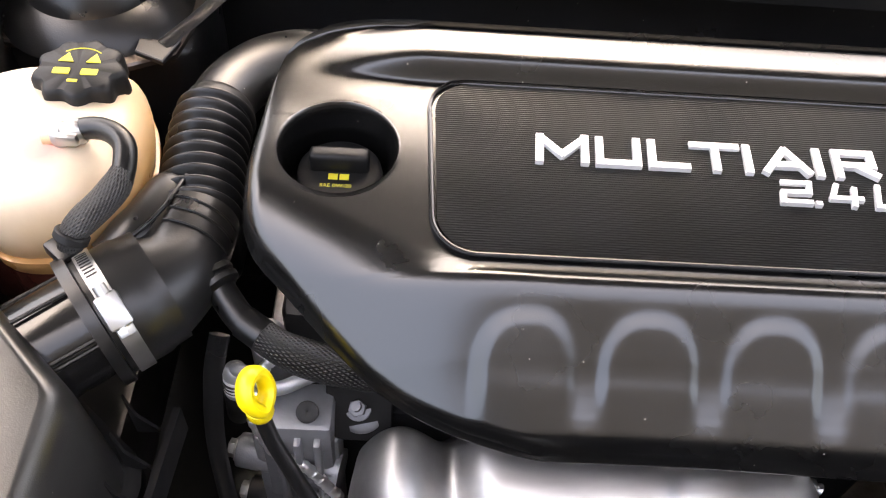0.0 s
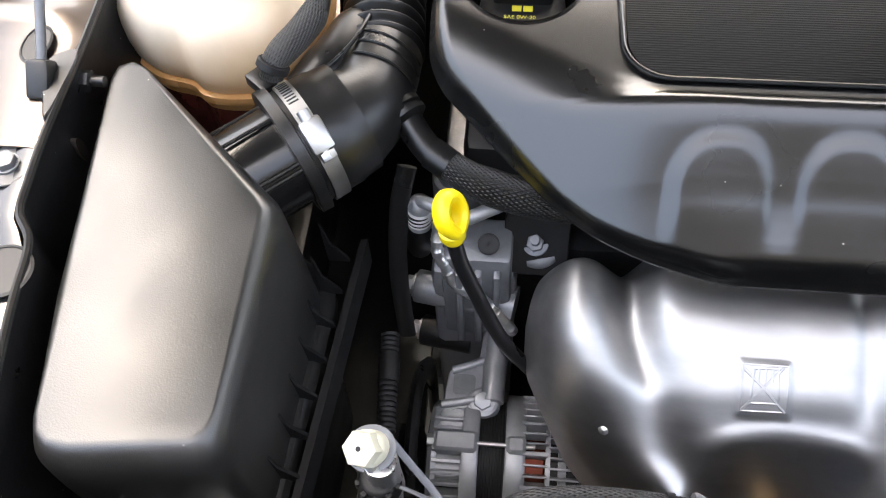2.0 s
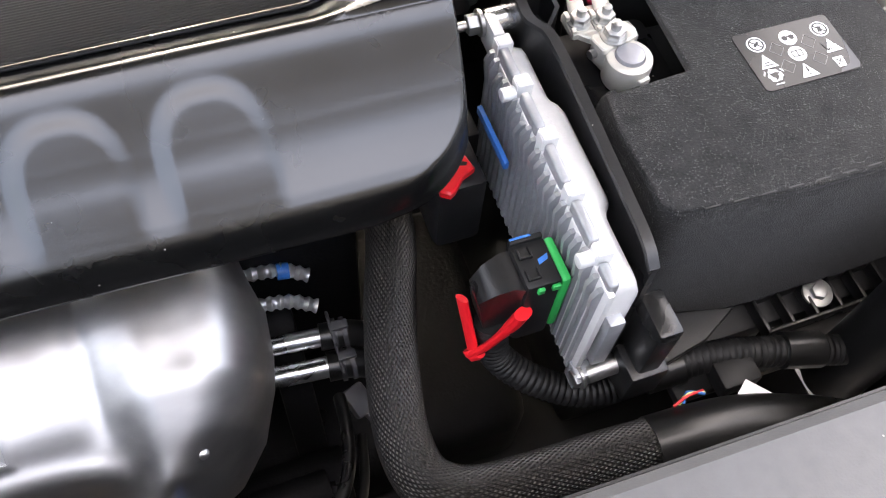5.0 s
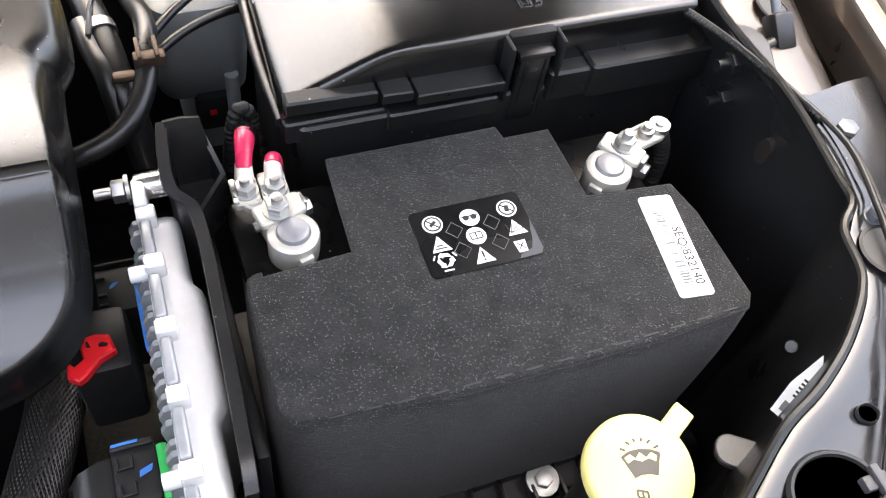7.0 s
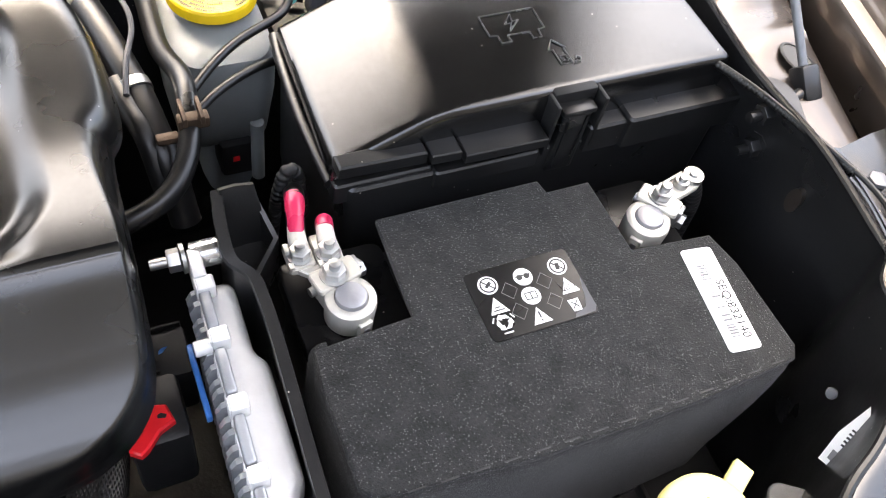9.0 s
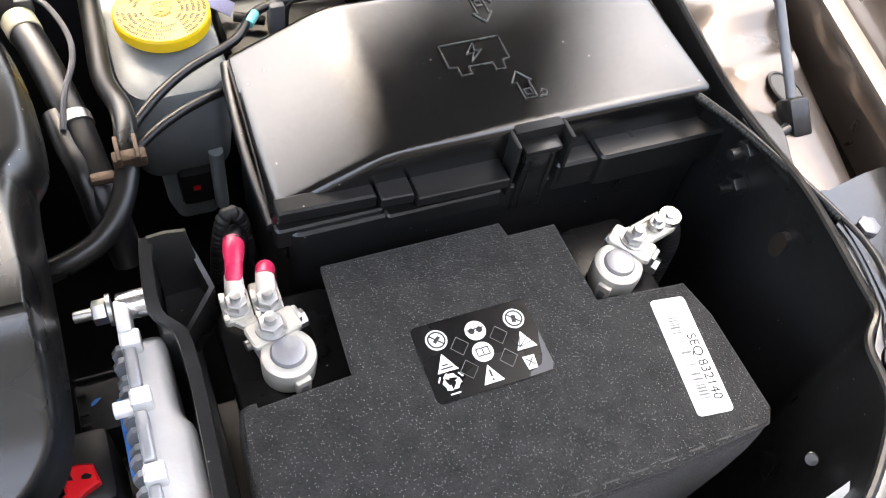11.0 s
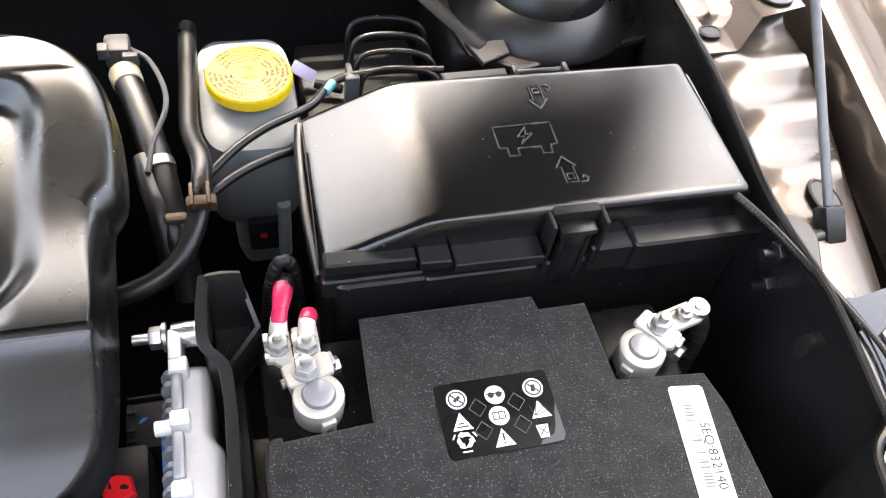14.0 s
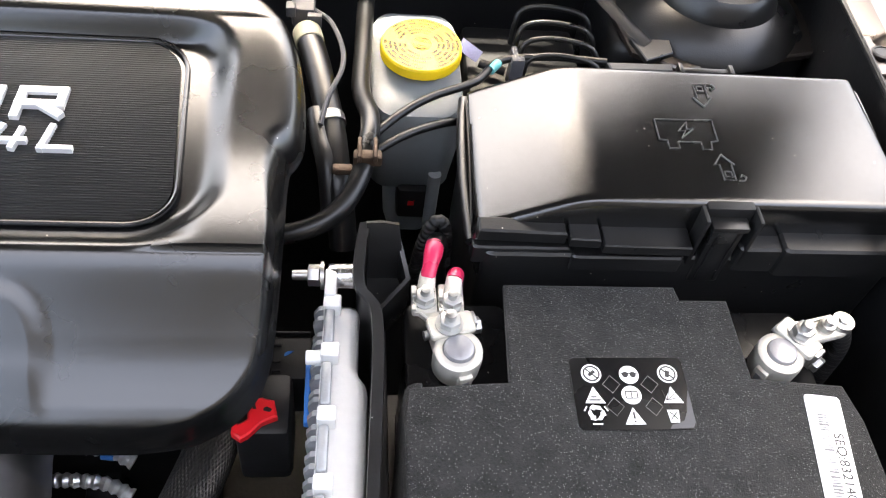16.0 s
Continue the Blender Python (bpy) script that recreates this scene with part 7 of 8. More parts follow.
# ---- washer filler ----
washer = thing("washer_filler", (0.82, 0.245, 0.66), "pale yellow washer fluid cap with a pull tab", "washer cap")
part("filler_neck", rod((0.806, 0.246, 0.62), (0.805, 0.246, 0.838), 0.026, seg=36), DARK, washer)
wn = Vector((0.02, -0.12, 1)).normalized()
w0 = Vector((0.804, 0.2465, 0.831))
part("cap", lathe(w0, w0 + wn * 0.02, [(0, 0.031), (0.003, 0.0325), (0.011, 0.0325), (0.013, 0.0315), (0.0142, 0.029), (0.0142, 0.0)], 56), PALEYELLOW, washer)
part("pull_tab", moved(slab(rounded(0.028, 0.050, -0.0065, 0.0065, 0.001, 2), 0.008, 0.0125, 0.001, 1), Matrix.Translation(w0) @ Matrix.Rotation(radians(30), 4, "Z") @ Euler((0.12, 0, 0)).to_matrix().to_4x4()), PALEYELLOW, washer)
sm = Matrix.Translation(w0 + wn * 0.0144) @ Euler((0.12, 0.02, radians(-12))).to_matrix().to_4x4()
part("screen_mark", moved(slab([(-0.0115, 0.0070), (-0.0065, 0.0098), (0.0, 0.0108), (0.007, 0.0100), (0.0125, 0.0078), (0.0085, -0.0050), (0.0035, -0.0038), (-0.0015, -0.0040), (-0.0055, -0.0055)], 0, 0.0003), sm), BROWNGREY, washer, "grey windscreen mark")
part("water_mark", moved(slab([(-0.0095, 0.0062), (-0.0060, 0.0080), (-0.0030, 0.0055), (0.0, 0.0086), (0.0035, 0.0056), (0.0070, 0.0082), (0.0100, 0.0062), (0.0088, 0.0030), (0.0050, 0.0050), (0.0005, 0.0035), (-0.0040, 0.0050), (-0.0080, 0.0030)], 0.0003, 0.0005), sm), PALEYELLOW, washer)
for a in (-55, -30, -10, 10, 30, 55):
    p, q = Vector((0.0005 + 0.0105 * math.sin(radians(a)), 0.0045 + 0.0105 * math.cos(radians(a)))), Vector((0.0005 + 0.0130 * math.sin(radians(a * 1.15)), 0.0045 + 0.0125 * math.cos(radians(a))))
    part("spray_mark", moved(bar(p, q, 0.0013, 0, 0.0003), sm), BROWNGREY, washer)
part("book_mark", joined(*[moved(bar(a, b, 0.0013, 0, 0.0003), sm) for a, b in (((-0.006, -0.012), (0.0, -0.0135)), ((-0.006, -0.016), (0.0, -0.0175)), ((-0.006, -0.012), (-0.006, -0.016)), ((0.0, -0.0135), (0.0, -0.0175)), ((-0.003, -0.0127), (-0.003, -0.0167)))]), BROWNGREY, washer)

# ---- fuse box ----
fuse = thing("fuse_box", (0.84, 0.62, 0.70), "black grained fuse box with a latched lid", "fuse box")
part("tub", joined(slab(rounded(0.680, 1.004, 0.530, 0.690, 0.008, 3), 0.70, 0.852, 0.002, 1)), BLACK, fuse)
part("rim_step", joined(slab(rounded(0.672, 0.745, 0.533, 0.56, 0.003, 2), 0.838, 0.856, 0.0015, 1), slab(rounded(0.745, 0.83, 0.527, 0.56, 0.003, 2), 0.838, 0.854, 0.0015, 1), slab(rounded(0.868, 1.006, 0.526, 0.56, 0.004, 2), 0.842, 0.868, 0.002, 1), slab(rounded(0.90, 1.006, 0.522, 0.690, 0.004, 2), 0.842, 0.872, 0.002, 1)), BLACK, fuse)


def lid_surface(x, y):
    """Height of the lid: flat, falling towards its chamfered end and rounded at the edges."""
    z = 0.9005
    s_ = (0.762 - x) / 0.075
    z -= 0.0345 * (s_ - 0.2 if s_ > 0.4 else max(s_, 0.0) ** 2 / 0.8)
    for d_ in (y - 0.540, 0.685 - y, 0.994 - x, x - 0.6725):
        if d_ < 0.007:
            t = 1 - max(d_, 0) / 0.007
            z -= 0.0065 * (1 - math.sqrt(max(0.0, 1 - t * t)))
    return z


def lid_mesh():
    bm = bmesh.new()
    nx, ny = 90, 50
    rows = []
    for j in range(ny + 1):
        v = j / ny
        v = 0.6 * v + 0.4 * 0.5 * (1 - math.cos(math.pi * v))
        row = []
        for i in range(nx + 1):
            u = i / nx
            u = 0.6 * u + 0.4 * 0.5 * (1 - math.cos(math.pi * u))
            y = 0.540 + 0.145 * v
            x0 = 0.6725 + 0.006 * v
            x1 = 0.994 + 0.004 * v
            over = max(0.0, (y - 0.667) / 0.018, (0.548 - y) / 0.008 * 0.6)
            x1 -= 0.016 * (1 - math.sqrt(max(0.0, 1 - over * over)))
            x = x0 + (x1 - x0) * u
            row.append(bm.verts.new((x, y, lid_surface(max(x, 0.6725), y))))
        rows.append(row)
    for a, b in zip(rows, rows[1:]):
        for i in range(nx):
            bm.faces.new((a[i], a[i + 1], b[i + 1], b[i]))
    border = rows[0] + [r_[-1] for r_ in rows[1:]] + rows[-1][-2::-1] + [r_[0] for r_ in rows[-2:0:-1]]
    prev = border
    c = Vector((0.835, 0.62, 0))
    for grow, z in ((1.004, 0.875), (1.008, 0.858)):
        cur = [bm.verts.new((c.x + (v.co.x - c.x) * grow, c.y + (v.co.y - c.y) * grow, min(z, v.co.z - 0.002))) for v in border]
        for k in range(len(border)):
            k2 = (k + 1) % len(border)
            bm.faces.new((prev[k], prev[k2], cur[k2], cur[k]))
        prev = cur
    return bm


part("lid", lid_mesh(), FUSE, fuse, "grained black lid", sharp=38)
part("lid_ledge", joined(slab([(0.674, 0.532), (0.737, 0.530), (0.737, 0.545), (0.674, 0.545)], 0.866, 0.877, 0.0015, 1), slab([(0.739, 0.526), (0.761, 0.525), (0.761, 0.545), (0.739, 0.545)], 0.868, 0.8765, 0.001, 1), slab([(0.763, 0.522), (0.828, 0.521), (0.828, 0.545), (0.763, 0.545)], 0.866, 0.8745, 0.001, 1)), BLACK, fuse)
part("latch_frame", joined(box(0.8310, 0.8345, 0.526, 0.556, 0.848, 0.8985, 0.0012), box(0.8705, 0.8740, 0.526, 0.556, 0.848, 0.8985, 0.0012), box(0.8345, 0.8705, 0.537, 0.549, 0.85, 0.9000, 0.002)), DARK, fuse)
part("latch", joined(box(0.8405, 0.8645, 0.5275, 0.537, 0.825, 0.888, 0.002), box(0.8385, 0.8665, 0.526, 0.538, 0.886, 0.8915, 0.0015)), BLACK, fuse)
for x in (0.8445, 0.8595):
    part("latch_rib", box(x, x + 0.0012, 0.5262, 0.528, 0.83, 0.884), BLACK, fuse)
part("hinge_tab", joined(slab([(0.790, 0.682), (0.842, 0.683), (0.842, 0.692), (0.788, 0.691)], 0.888, 0.8985, 0.001, 1), box(0.848, 0.895, 0.688, 0.693, 0.891, 0.895, 0.001), box(0.848, 0.852, 0.683, 0.695, 0.887, 0.898, 0.001), box(0.891, 0.895, 0.683, 0.695, 0.887, 0.898, 0.001)), BLACK, fuse)
part("side_flange", tube([(0.672, 0.541, 0.852), (0.6705, 0.60, 0.852), (0.6735, 0.66, 0.852), (0.677, 0.690, 0.852)], 0.0045, 10), BLACK, fuse)
ZL = 0.9012


def outline(points, w=0.0007, closed=True):
    pts = [Vector((*p, ZL)) for p in points]
    return tube(pts + (pts[:1] if closed else []), w, 6, raw=True)


part("moulded_mark", outline([(0.812, 0.624), (0.858, 0.625), (0.8575, 0.603), (0.852, 0.602), (0.851, 0.594), (0.844, 0.594), (0.844, 0.601), (0.826, 0.601), (0.826, 0.594), (0.818, 0.594), (0.818, 0.602), (0.812, 0.603)]), LIDMARK, fuse)
part("moulded_mark", outline([(0.837, 0.622), (0.829, 0.6125), (0.8345, 0.613), (0.830, 0.605), (0.841, 0.615), (0.8355, 0.6145)]), LIDMARK, fuse)
for y, s_ in ((0.578, 1), (0.651, -1)):
    part("moulded_mark", outline([(0.856, y + 0.011 * s_), (0.849, y + 0.001 * s_), (0.8525, y + 0.001 * s_), (0.8525, y - 0.014 * s_), (0.8615, y - 0.014 * s_), (0.8615, y + 0.001 * s_), (0.864, y + 0.001 * s_)]), LIDMARK, fuse)
    part("moulded_mark", outline([(0.8545, y - 0.006 * s_), (0.8595, y - 0.006 * s_), (0.8595, y - 0.011 * s_), (0.8545, y - 0.011 * s_)]), LIDMARK, fuse)
    part("moulded_mark", outline([(0.8635, y - 0.0145 * s_), (0.868, y - 0.0145 * s_), (0.870, y - 0.011 * s_), (0.867, y - 0.0085 * s_), (0.866, y - 0.011 * s_)], closed=False), LIDMARK, fuse)
part("stand", box(0.74, 0.96, 0.56, 0.68, 0.30, 0.70, 0.01), DARK, fuse)

# ---- brake fluid reservoir ----
brake = thing("brake_reservoir", (0.642, 0.745, 0.72), "white plastic brake fluid reservoir with a yellow cap", "reservoir")


def res_ring(sx, sy, z, cx_=0.6405, cy_=0.752):
    return [(cx_ + sx * (x - 0.5), cy_ + sy * (y - 0.5), z) for x, y in rounded(0, 1, 0, 1, 0.24, 6)]


part("body", loft([res_ring(0.060, 0.075, 0.715), res_ring(0.078, 0.105, 0.730), res_ring(0.085, 0.135, 0.79), res_ring(0.085, 0.142, 0.822), res_ring(0.078, 0.135, 0.836), res_ring(0.060, 0.115, 0.841), res_ring(0.02, 0.04, 0.842)]), PALE, brake)
part("lower_chamber", joined(loft([res_ring(0.04, 0.05, 0.64, 0.645, 0.745), res_ring(0.05, 0.07, 0.66, 0.645, 0.75), res_ring(0.055, 0.075, 0.72, 0.645, 0.755)]), rod((0.662, 0.69, 0.69), (0.662, 0.69, 0.76), 0.006, seg=12)), PALE, brake)
part("level_switch", box(0.630, 0.660, 0.690, 0.72, 0.695, 0.735, 0.004), DARK, brake)
part("switch_mark", box(0.640, 0.646, 0.6895, 0.6905, 0.715, 0.721), RED, brake)
c3 = (0.6435, 0.747)
def faceted(r, z, seg=20):
    return [(c3[0] + r * math.cos(2 * math.pi * (k + 0.5 * (j == 1) * 0.9) / seg), c3[1] + r * math.sin(2 * math.pi * (k + 0.5 * (j == 1) * 0.9) / seg), z) for k in range(seg) for j in (0, 1)]


part("cap", loft([faceted(0.0335, 0.8505), faceted(0.0352, 0.8515), faceted(0.0356, 0.8545), faceted(0.0352, 0.8598), faceted(0.0340, 0.8618), faceted(0.0325, 0.862), faceted(0.001, 0.862)]), YELLOW, brake, "yellow screw cap", sharp=16)
# Embossed cap marks: brown stands for the shade of their relief.
part("cap_symbol", joined(*[lathe((*c3, 0.862), (*c3, 0.863), [(0, r), (0.0004, r), (0.0004, r + w), (0, r + w)], n, closed=True) for r, w, n in ((0.0026, 0.0006, 28), (0.0045, 0.0006, 28), (0.0068, 0.0007, 8), (0.0084, 0.0005, 8))]), EMBOSSBROWN, brake)
random.seed(31)
for turn in (100, 222, 342):
    for row, rr in enumerate((0.0150, 0.0190, 0.0232, 0.0273, 0.0312)):
        a = radians(turn) - (0.62 + 0.05 * row)
        end = radians(turn) + 0.62 + 0.05 * row
        while a < end:
            letters = random.randint(3, 9)
            word = []
            for k in range(letters):
                m = Matrix.Translation((c3[0] + rr * math.cos(a), c3[1] + rr * math.sin(a), 0.8621)) @ Matrix.Rotation(a + math.pi / 2, 4, "Z")
                word.append(moved(box(-0.0006, 0.0006, -0.0013, 0.0013, 0, 0.0003), m))
                a += 0.0017 / rr
            part("print_bar", joined(*word), EMBOSSBROWN, brake)
            a += 0.0022 / rr

# ---- hoses between engine and reservoir ----
vac = thing("brake_vacuum_hose", (0.595, 0.66, 0.80), "black vacuum hose bending under the engine cover", "hose")
part("hose", tube([(0.597, 0.83, 0.845), (0.594, 0.76, 0.845), (0.592, 0.70, 0.85), (0.599, 0.66, 0.857), (0.597, 0.63, 0.856), (0.590, 0.60, 0.848), (0.575, 0.578, 0.838), (0.550, 0.566, 0.83), (0.50, 0.56, 0.82)], 0.0078, 20), RUBBER, vac)
part("hose_holder", joined(box(0.586, 0.608, 0.609, 0.619, 0.854, 0.864, 0.002), box(0.570, 0.586, 0.606, 0.614, 0.847, 0.853, 0.002), box(0.589, 0.592, 0.605, 0.626, 0.862, 0.870, 0.0008), box(0.601, 0.604, 0.605, 0.626, 0.862, 0.870, 0.0008)), RUST, vac, "brown plastic hose holder")
fuel = thing("fuel_line", (0.56, 0.70, 0.80), "black fuel line with a cream collar and steel band", "hose")
part("connector", joined(box(0.532, 0.552, 0.772, 0.794, 0.852, 0.872, 0.003), box(0.528, 0.536, 0.768, 0.778, 0.866, 0.876, 0.001), box(0.546, 0.558, 0.766, 0.772, 0.858, 0.870, 0.001)), GREYPLASTIC, fuel, "grey quick connector")
part("paint_mark", box(0.5465, 0.5500, 0.7715, 0.7722, 0.859, 0.866), BLUE, fuel, "blue paint mark")
part("collar", rod((0.545, 0.765, 0.855), (0.549, 0.748, 0.855), 0.0125, seg=24, bevel=0.002), CREAM, fuel, "cream plastic collar")
part("line", tube([(0.547, 0.755, 0.855), (0.553, 0.735, 0.853), (0.561, 0.700, 0.848), (0.568, 0.665, 0.842), (0.572, 0.635, 0.835), (0.576, 0.61, 0.82), (0.58, 0.59, 0.78)], 0.0115, 22), RUBBER, fuel)
part("steel_band", lathe((0.5665, 0.672, 0.8435), (0.569, 0.660, 0.8415), [(0, 0.0116), (0, 0.0128), (0.008, 0.0128), (0.008, 0.0116)], 28), ZINC, fuel, "bright steel band")
part("second_hose", tube([(0.556, 0.676, 0.845), (0.560, 0.650, 0.842), (0.566, 0.625, 0.836), (0.57, 0.60, 0.81)], 0.0085, 18), RUBBER, fuel)
part("wire", tube([(0.552, 0.782, 0.864), (0.566, 0.765, 0.866), (0.576, 0.735, 0.864), (0.576, 0.71, 0.862), (0.566, 0.682, 0.858), (0.560, 0.655, 0.852)], 0.0022, 8), GREYPLASTIC, fuel)
lines = thing("brake_lines", (0.70, 0.74, 0.80), "black brake pipes looping over the hydraulic unit", "pipes")
part("pipe", tube([(0.602, 0.646, 0.852), (0.625, 0.668, 0.856), (0.650, 0.688, 0.856), (0.690, 0.716, 0.850), (0.715, 0.748, 0.846), (0.76, 0.755, 0.847), (0.81, 0.748, 0.850)], 0.0036, 12), RUBBER, lines)
part("pipe", tube([(0.602, 0.632, 0.846), (0.622, 0.646, 0.849), (0.645, 0.660, 0.848), (0.672, 0.674, 0.842), (0.70, 0.69, 0.82)], 0.0036, 12), RUBBER, lines)
part("teal_tape", tube([(0.704, 0.733, 0.8475), (0.708, 0.739, 0.847), (0.712, 0.7445, 0.8465)], 0.0041, 14), TEAL, lines, "teal tape band")
for k in range(4):
    y = 0.750 + 0.023 * k
    part("pipe", tube([(0.736, y - 0.006, 0.79), (0.737, y - 0.002, 0.832), (0.743, y + 0.003, 0.846), (0.765, y + 0.004, 0.850), (0.795, y - 0.002, 0.849), (0.806, y - 0.008, 0.840), (0.808, y - 0.010, 0.82)], 0.0027, 10), RUBBER, lines)
abs_ = thing("hydraulic_unit", (0.74, 0.76, 0.72), "black hydraulic brake unit with a grey clip", "brake unit")
part("block", box(0.69, 0.80, 0.735, 0.84, 0.70, 0.812, 0.006), DARK, abs_)
part("clip", joined(box(0.722, 0.734, 0.735, 0.742, 0.80, 0.858, 0.002), box(0.726, 0.731, 0.742, 0.765, 0.81, 0.85, 0.001)), GREYPLASTIC, abs_)
part("sensor", box(0.765, 0.785, 0.745, 0.76, 0.812, 0.83, 0.003), GREYPLASTIC, abs_)
part("printed_tag", moved(box(-0.011, 0.011, -0.006, 0.006, 0, 0.001), Matrix.Translation((0.692, 0.782, 0.828)) @ Euler((radians(25), radians(20), radians(-28))).to_matrix().to_4x4()), TAGBLUE, abs_, "pale lilac printed tag")
part("valve_stem", rod((0.700, 0.770, 0.824), (0.724, 0.762, 0.822), 0.0042, seg=14, bevel=0.001), DARK, abs_)

# ---- suspension towers ----


def tower(s):
    def mx(x):
        return x if s > 0 else 2 * MID - x
    th = thing("suspension_tower", (mx(0.93), 0.84, 0.60), "black suspension strut mount on a bronze tower plate", "strut mount", "strut mounts")
    plate_ = slab([(mx(0.82), 0.90), (mx(0.842), 0.775), (mx(0.885), 0.752), (mx(1.035), 0.788), (mx(1.055), 0.80), (mx(1.01), 0.92)], 0.835, 0.842, 0.002, 1)
    part("tower_plate", plate_, BRONZE, th)
    c = (mx(0.93), 0.845)
    part("mount", lathe((*c, 0.84), (*c, 0.92), [(0, 0.092), (0.005, 0.090), (0.012, 0.082), (0.020, 0.076), (0.026, 0.062), (0.04, 0.058), (0.046, 0.052), (0.047, 0.034), (0.043, 0.032), (0.043, 0.02), (0.062, 0.018), (0.063, 0.0)], 64), BLACK, th)
    part("brace_tab", joined(slab([(mx(0.845), 0.745), (mx(0.872), 0.757), (mx(0.872), 0.775), (mx(0.835), 0.775)], 0.852, 0.857, 0.001, 1), tube([(mx(0.85), 0.768, 0.856), (mx(0.82), 0.80, 0.868), (mx(0.78), 0.85, 0.885)], 0.008, 8, squash=0.35)), BLACK, th)
    part("plate_stud", hex_bolt((mx(1.005), 0.812, 0.842), (0, 0, 1), 0.009, 0.008, 0.013), DARK, th)
    part("tower_wall", box(min(mx(0.83), mx(1.03)), max(mx(0.83), mx(1.03)), 0.79, 0.93, 0.45, 0.834, 0.02, 3), BODYBLACK, th)


tower(1)
tower(-1)

# ---- gas struts, bolts and cables on the side rails ----


def gas_strut(s):
    shift = 0.0 if s > 0 else 0.026

    def P(x, y, z):
        return (x if s > 0 else 2 * MID - x + shift, y, z)
    th = thing("gas_strut", P(1.037, 0.50, 0.90), "black gas strut holding up the hood", "gas strut", "gas struts")
    a, b = Vector(P(1.039, 0.505, 0.897)), Vector(P(1.041, 0.98, 1.30))
    if s < 0:
        a, b, shift = Vector((-0.3645, 0.488, 0.899)), Vector((-0.372, 0.96, 1.30)), 0.007
    d_ = (b - a).normalized()
    part("rod", rod(a, a + d_ * 0.62, 0.0036, seg=20), CASTDARK, th)
    part("socket", moved(box(-0.0085, 0.0085, -0.0085, 0.0085, -0.016, 0.012, 0.003), along(a, b)), BLACK, th)
    part("ball_bracket", joined(slab(spline2([P(1.000, 0.515, 0)[:2], P(1.016, 0.512, 0)[:2], P(1.022, 0.495, 0)[:2], P(1.013, 0.47, 0)[:2], P(1.004, 0.45, 0)[:2], P(1.0, 0.48, 0)[:2]], 6), 0.892, 0.899, 0.0015, 1)), BODYBLACK, th)
    q = Vector(P(1.004, 0.492, 0.885)) if s > 0 else Vector((-0.352, 0.503, 0.880))
    part("ball_stud", joined(rod(q, q + Vector((0.03 * s, 0.006, 0.008)), 0.005, seg=16), rod(q + Vector((-0.012 * s, 0, 0)), q + Vector((0.004 * s, 0, 0)), 0.0085, seg=6, bevel=0.001), rod(q + Vector((-0.022 * s, 0, 0)), q, 0.0042, seg=14)), BODYBLACK, th)


gas_strut(1)
gas_strut(-1)


def rail_bolt(p):
    th = thing("rail_bolt", p, "hex bolt with a broad grey washer on the side rail", "bolt", "rail bolts")
    part("washer", lathe(p, (p[0], p[1], p[2] + 0.01), [(0, 0.0175), (0.0015, 0.0175), (0.002, 0.016), (0.0022, 0.008)], 36), SUPPORT, th)
    part("head", hex_bolt((p[0], p[1], p[2] + 0.002), (0, 0, 1), 0.0078, 0.007, 0.009), CASTDARK, th)


for p in ((1.036, 0.408, 0.886), (1.013, 0.339, 0.884), (-0.3685, 0.417, 0.8875), (1.106, 0.745, 0.9165), (2 * MID - 1.106, 0.745, 0.9165)):
    rail_bolt(p)
for s in (1, -1):
    for x, y in ((1.004, 0.314), (1.048, 0.527), (1.037, 0.719)):
        px_ = x if s > 0 else 2 * MID - x
        if s < 0 and y < 0.7:
            px_, y = (-0.342, 0.336) if y < 0.4 else (-0.381, 0.521)
        z_ = 0.8875 if y < 0.4 else (0.8968 if y < 0.7 else 0.8985)
        r_ = 0.0165 if y < 0.4 else (0.012 if y < 0.7 else 0.0055)
        # Not cut through: a black dish stands for shade in the hole.
        part("rail_hole", moved(lathe((0, 0, 0), (0, 0, 0.01), [(0.0, 0.0), (0.0, r_), (0.0016, r_ + 0.001), (0.0008, r_ + 0.003)], 36), Matrix.Translation((px_, y, z_)) @ Matrix.Diagonal((1.3 if y > 0.7 else (0.75 if y > 0.4 else 1), 1.3 if 0.4 < y < 0.7 else 1, 1, 1))), INK, body)
    if s < 0:
        oh = Vector((-0.3485, 0.461, 0.852))
        part("apron_hole", moved(disc(0, 0, 0.008, -0.0006, 0.0006), Matrix.Translation(oh) @ Matrix.Rotation(radians(90), 4, "Y") @ Matrix.Diagonal((1.5, 0.6, 6, 1))), BRONZE, body)
        continue
    stud = Vector((1.006 if s > 0 else 2 * MID - 1.006, 0.487, 0.852))
    part("apron_stud", joined(rod(stud, stud + Vector((-0.022 * s, 0, 0.0)), 0.0038, seg=14), rod(stud, stud + Vector((-0.012 * s, 0, 0)), 0.008, seg=6, bevel=0.001), rod(stud + Vector((0.001 * s, 0, 0)), stud + Vector((-0.003 * s, 0, 0)), 0.012, seg=8)), BODYBLACK, body)
    oh = Vector((1.0035 if s > 0 else 2 * MID - 1.0035, 0.432, 0.852))
    part("apron_hole", moved(disc(0, 0, 0.008, -0.0006, 0.0006), Matrix.Translation(oh) @ Matrix.Rotation(radians(90), 4, "Y") @ Matrix.Diagonal((1.5, 0.8, 6, 1))), BRONZE, body)
release = thing("hood_release_cable", (1.0, 0.40, 0.88), "thin black release cable along the wing edge", "cable")
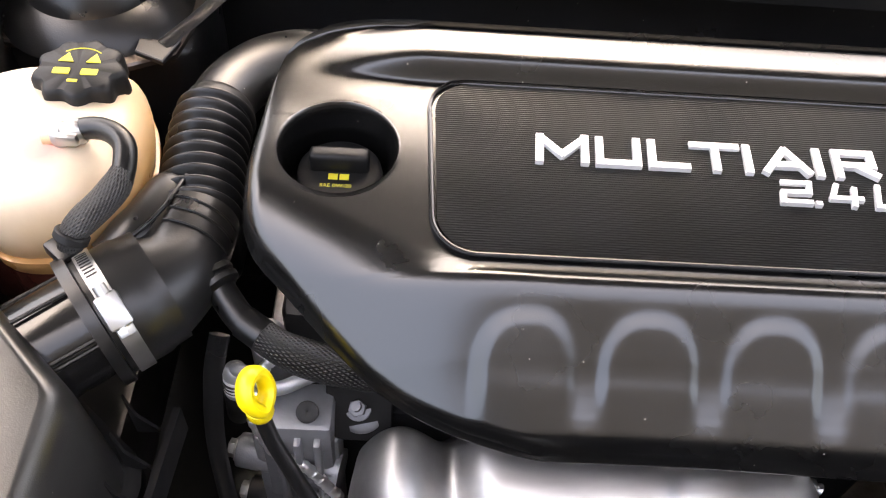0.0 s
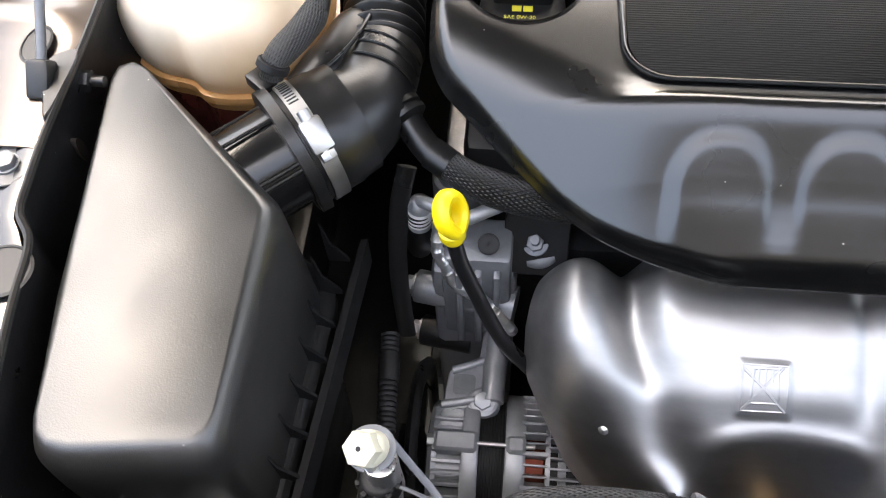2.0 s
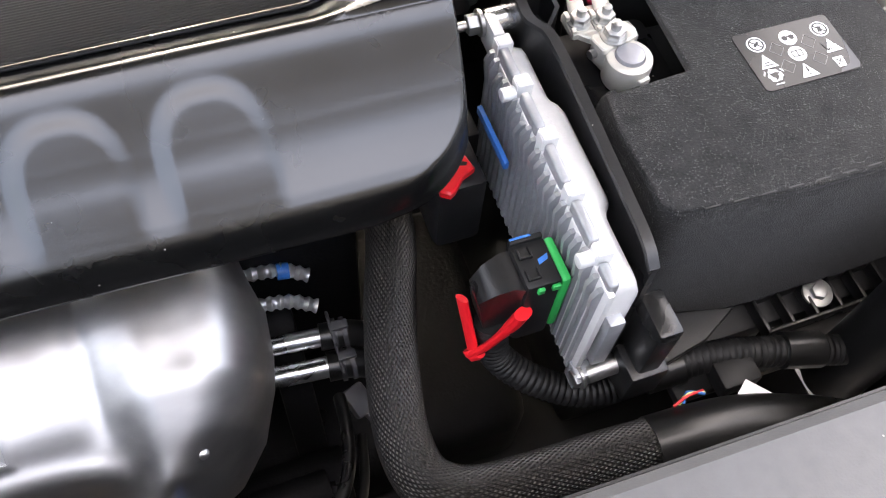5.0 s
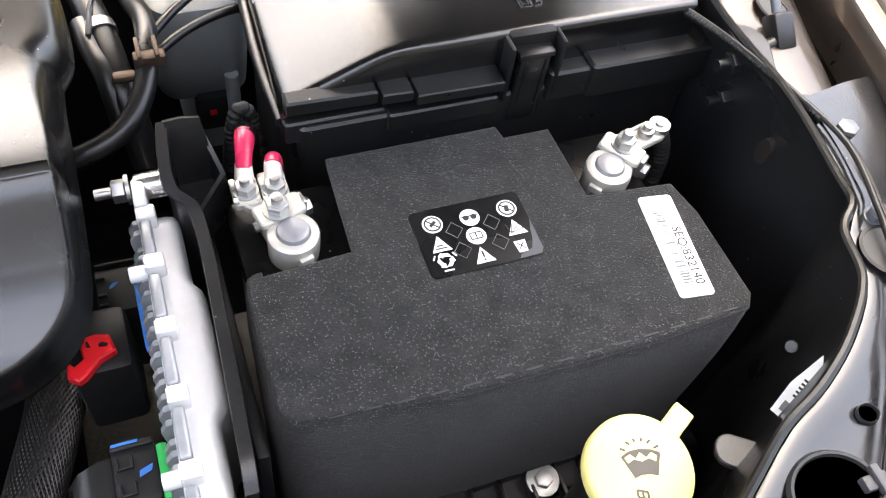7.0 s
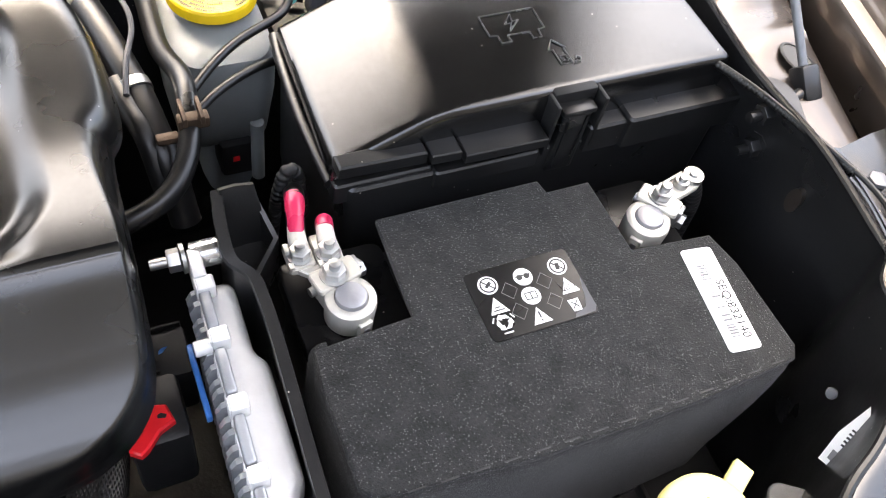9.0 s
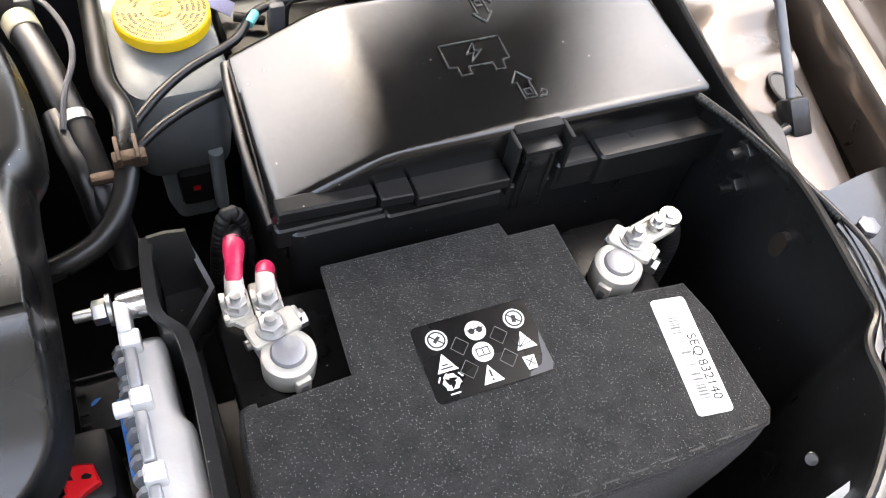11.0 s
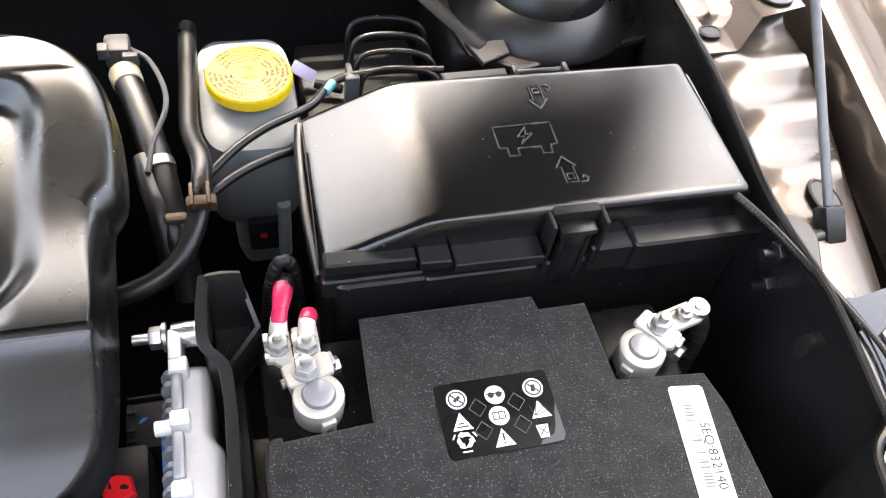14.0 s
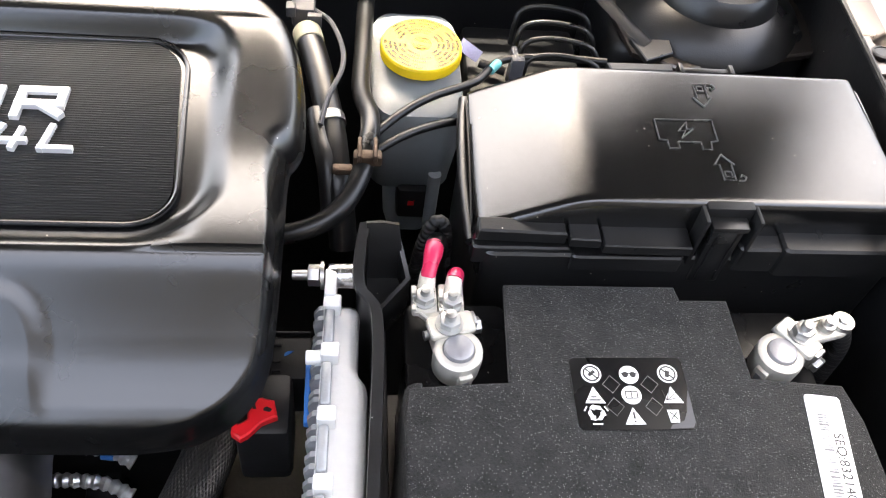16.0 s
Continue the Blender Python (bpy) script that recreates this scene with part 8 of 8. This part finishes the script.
part("cable", tube([(0.975, 0.56, 0.893), (0.992, 0.505, 0.899), (1.008, 0.437, 0.902), (1.0185, 0.39, 0.900), (1.010, 0.345, 0.897), (0.996, 0.303, 0.893), (0.965, 0.255, 0.890), (0.925, 0.210, 0.888), (0.885, 0.165, 0.886)], 0.0021, 10), RUBBER, release)
part("second_strand", tube([(0.978, 0.555, 0.889), (0.996, 0.50, 0.897), (1.013, 0.432, 0.898), (1.0235, 0.388, 0.897), (1.0155, 0.343, 0.894), (1.001, 0.301, 0.891), (0.970, 0.253, 0.888), (0.93, 0.208, 0.886), (0.89, 0.163, 0.884)], 0.0014, 8), RUBBER, release)
tagp = thing("paper_tag", (0.955, 0.27, 0.79), "white barcode tag on the inner wing", "label")
TM = Matrix.Translation((0.927, 0.258, 0.835)) @ Matrix.Rotation(radians(-55), 4, "Y") @ Matrix.Rotation(radians(20), 4, "Z")
part("paper", moved(slab([(-0.018, -0.010), (0.004, -0.012), (0.030, 0.004), (0.004, 0.010), (-0.018, 0.010)], 0, 0.0006), TM), LABEL, tagp)
for k in range(5):
    part("barcode_bar", moved(slab([(-0.002 + 0.003 * k, -0.006), (-0.0006 + 0.003 * k, -0.006), (-0.0006 + 0.003 * k, 0.004), (-0.002 + 0.003 * k, 0.004)], 0.0006, 0.001), TM), INK, tagp)
part("print_bar", moved(slab([(-0.014, -0.007), (-0.007, -0.007), (-0.007, 0.006), (-0.014, 0.006)], 0.0006, 0.001), TM), FADEDINK, tagp)
part("tag_clip", rod((0.958, 0.298, 0.815), (0.9545, 0.2965, 0.8185), 0.0042, seg=18, bevel=0.001), SUPPORT, tagp)
for (px_, py_, pz_), (rx_, ry_) in (((0.882, 0.192, 0.8795), (0.024, 0.020)), ((0.925, 0.225, 0.8812), (0.006, 0.005))):
    # Uncut panel openings, with their shade laid in as black.
    part("panel_hole", moved(lathe((0, 0, 0), (0, 0, 0.01), [(0.0, 0.0), (0.0, 1.0), (0.0022, 1.04), (0.0026, 1.12), (0.0, 1.2)], 40), Matrix.Translation((px_, py_, pz_)) @ Matrix.Diagonal((rx_, ry_, 1, 1))), INK, body)
part("grey_tab", moved(slab(rounded(-0.020, 0.020, -0.011, 0.011, 0.010, 5), 0, 0.004, 0.001, 1), Matrix.Translation((0.893, 0.243, 0.80)) @ Matrix.Rotation(radians(-35), 4, "Z")), SUPPORT, body)
part("split_sleeve", conduit([(0.965, 0.575, 0.889), (0.978, 0.548, 0.893), (0.994, 0.498, 0.898), (1.009, 0.437, 0.900), (1.014, 0.415, 0.900)], 0.0035, 0.003, 0.0005, 12), RUBBER, release, "split corrugated sleeve")
part("cable_clip", joined(box(0.893, 0.908, 0.186, 0.194, 0.884, 0.890, 0.001), box(0.899, 0.904, 0.182, 0.198, 0.888, 0.893, 0.001)), GREYPLASTIC, release)
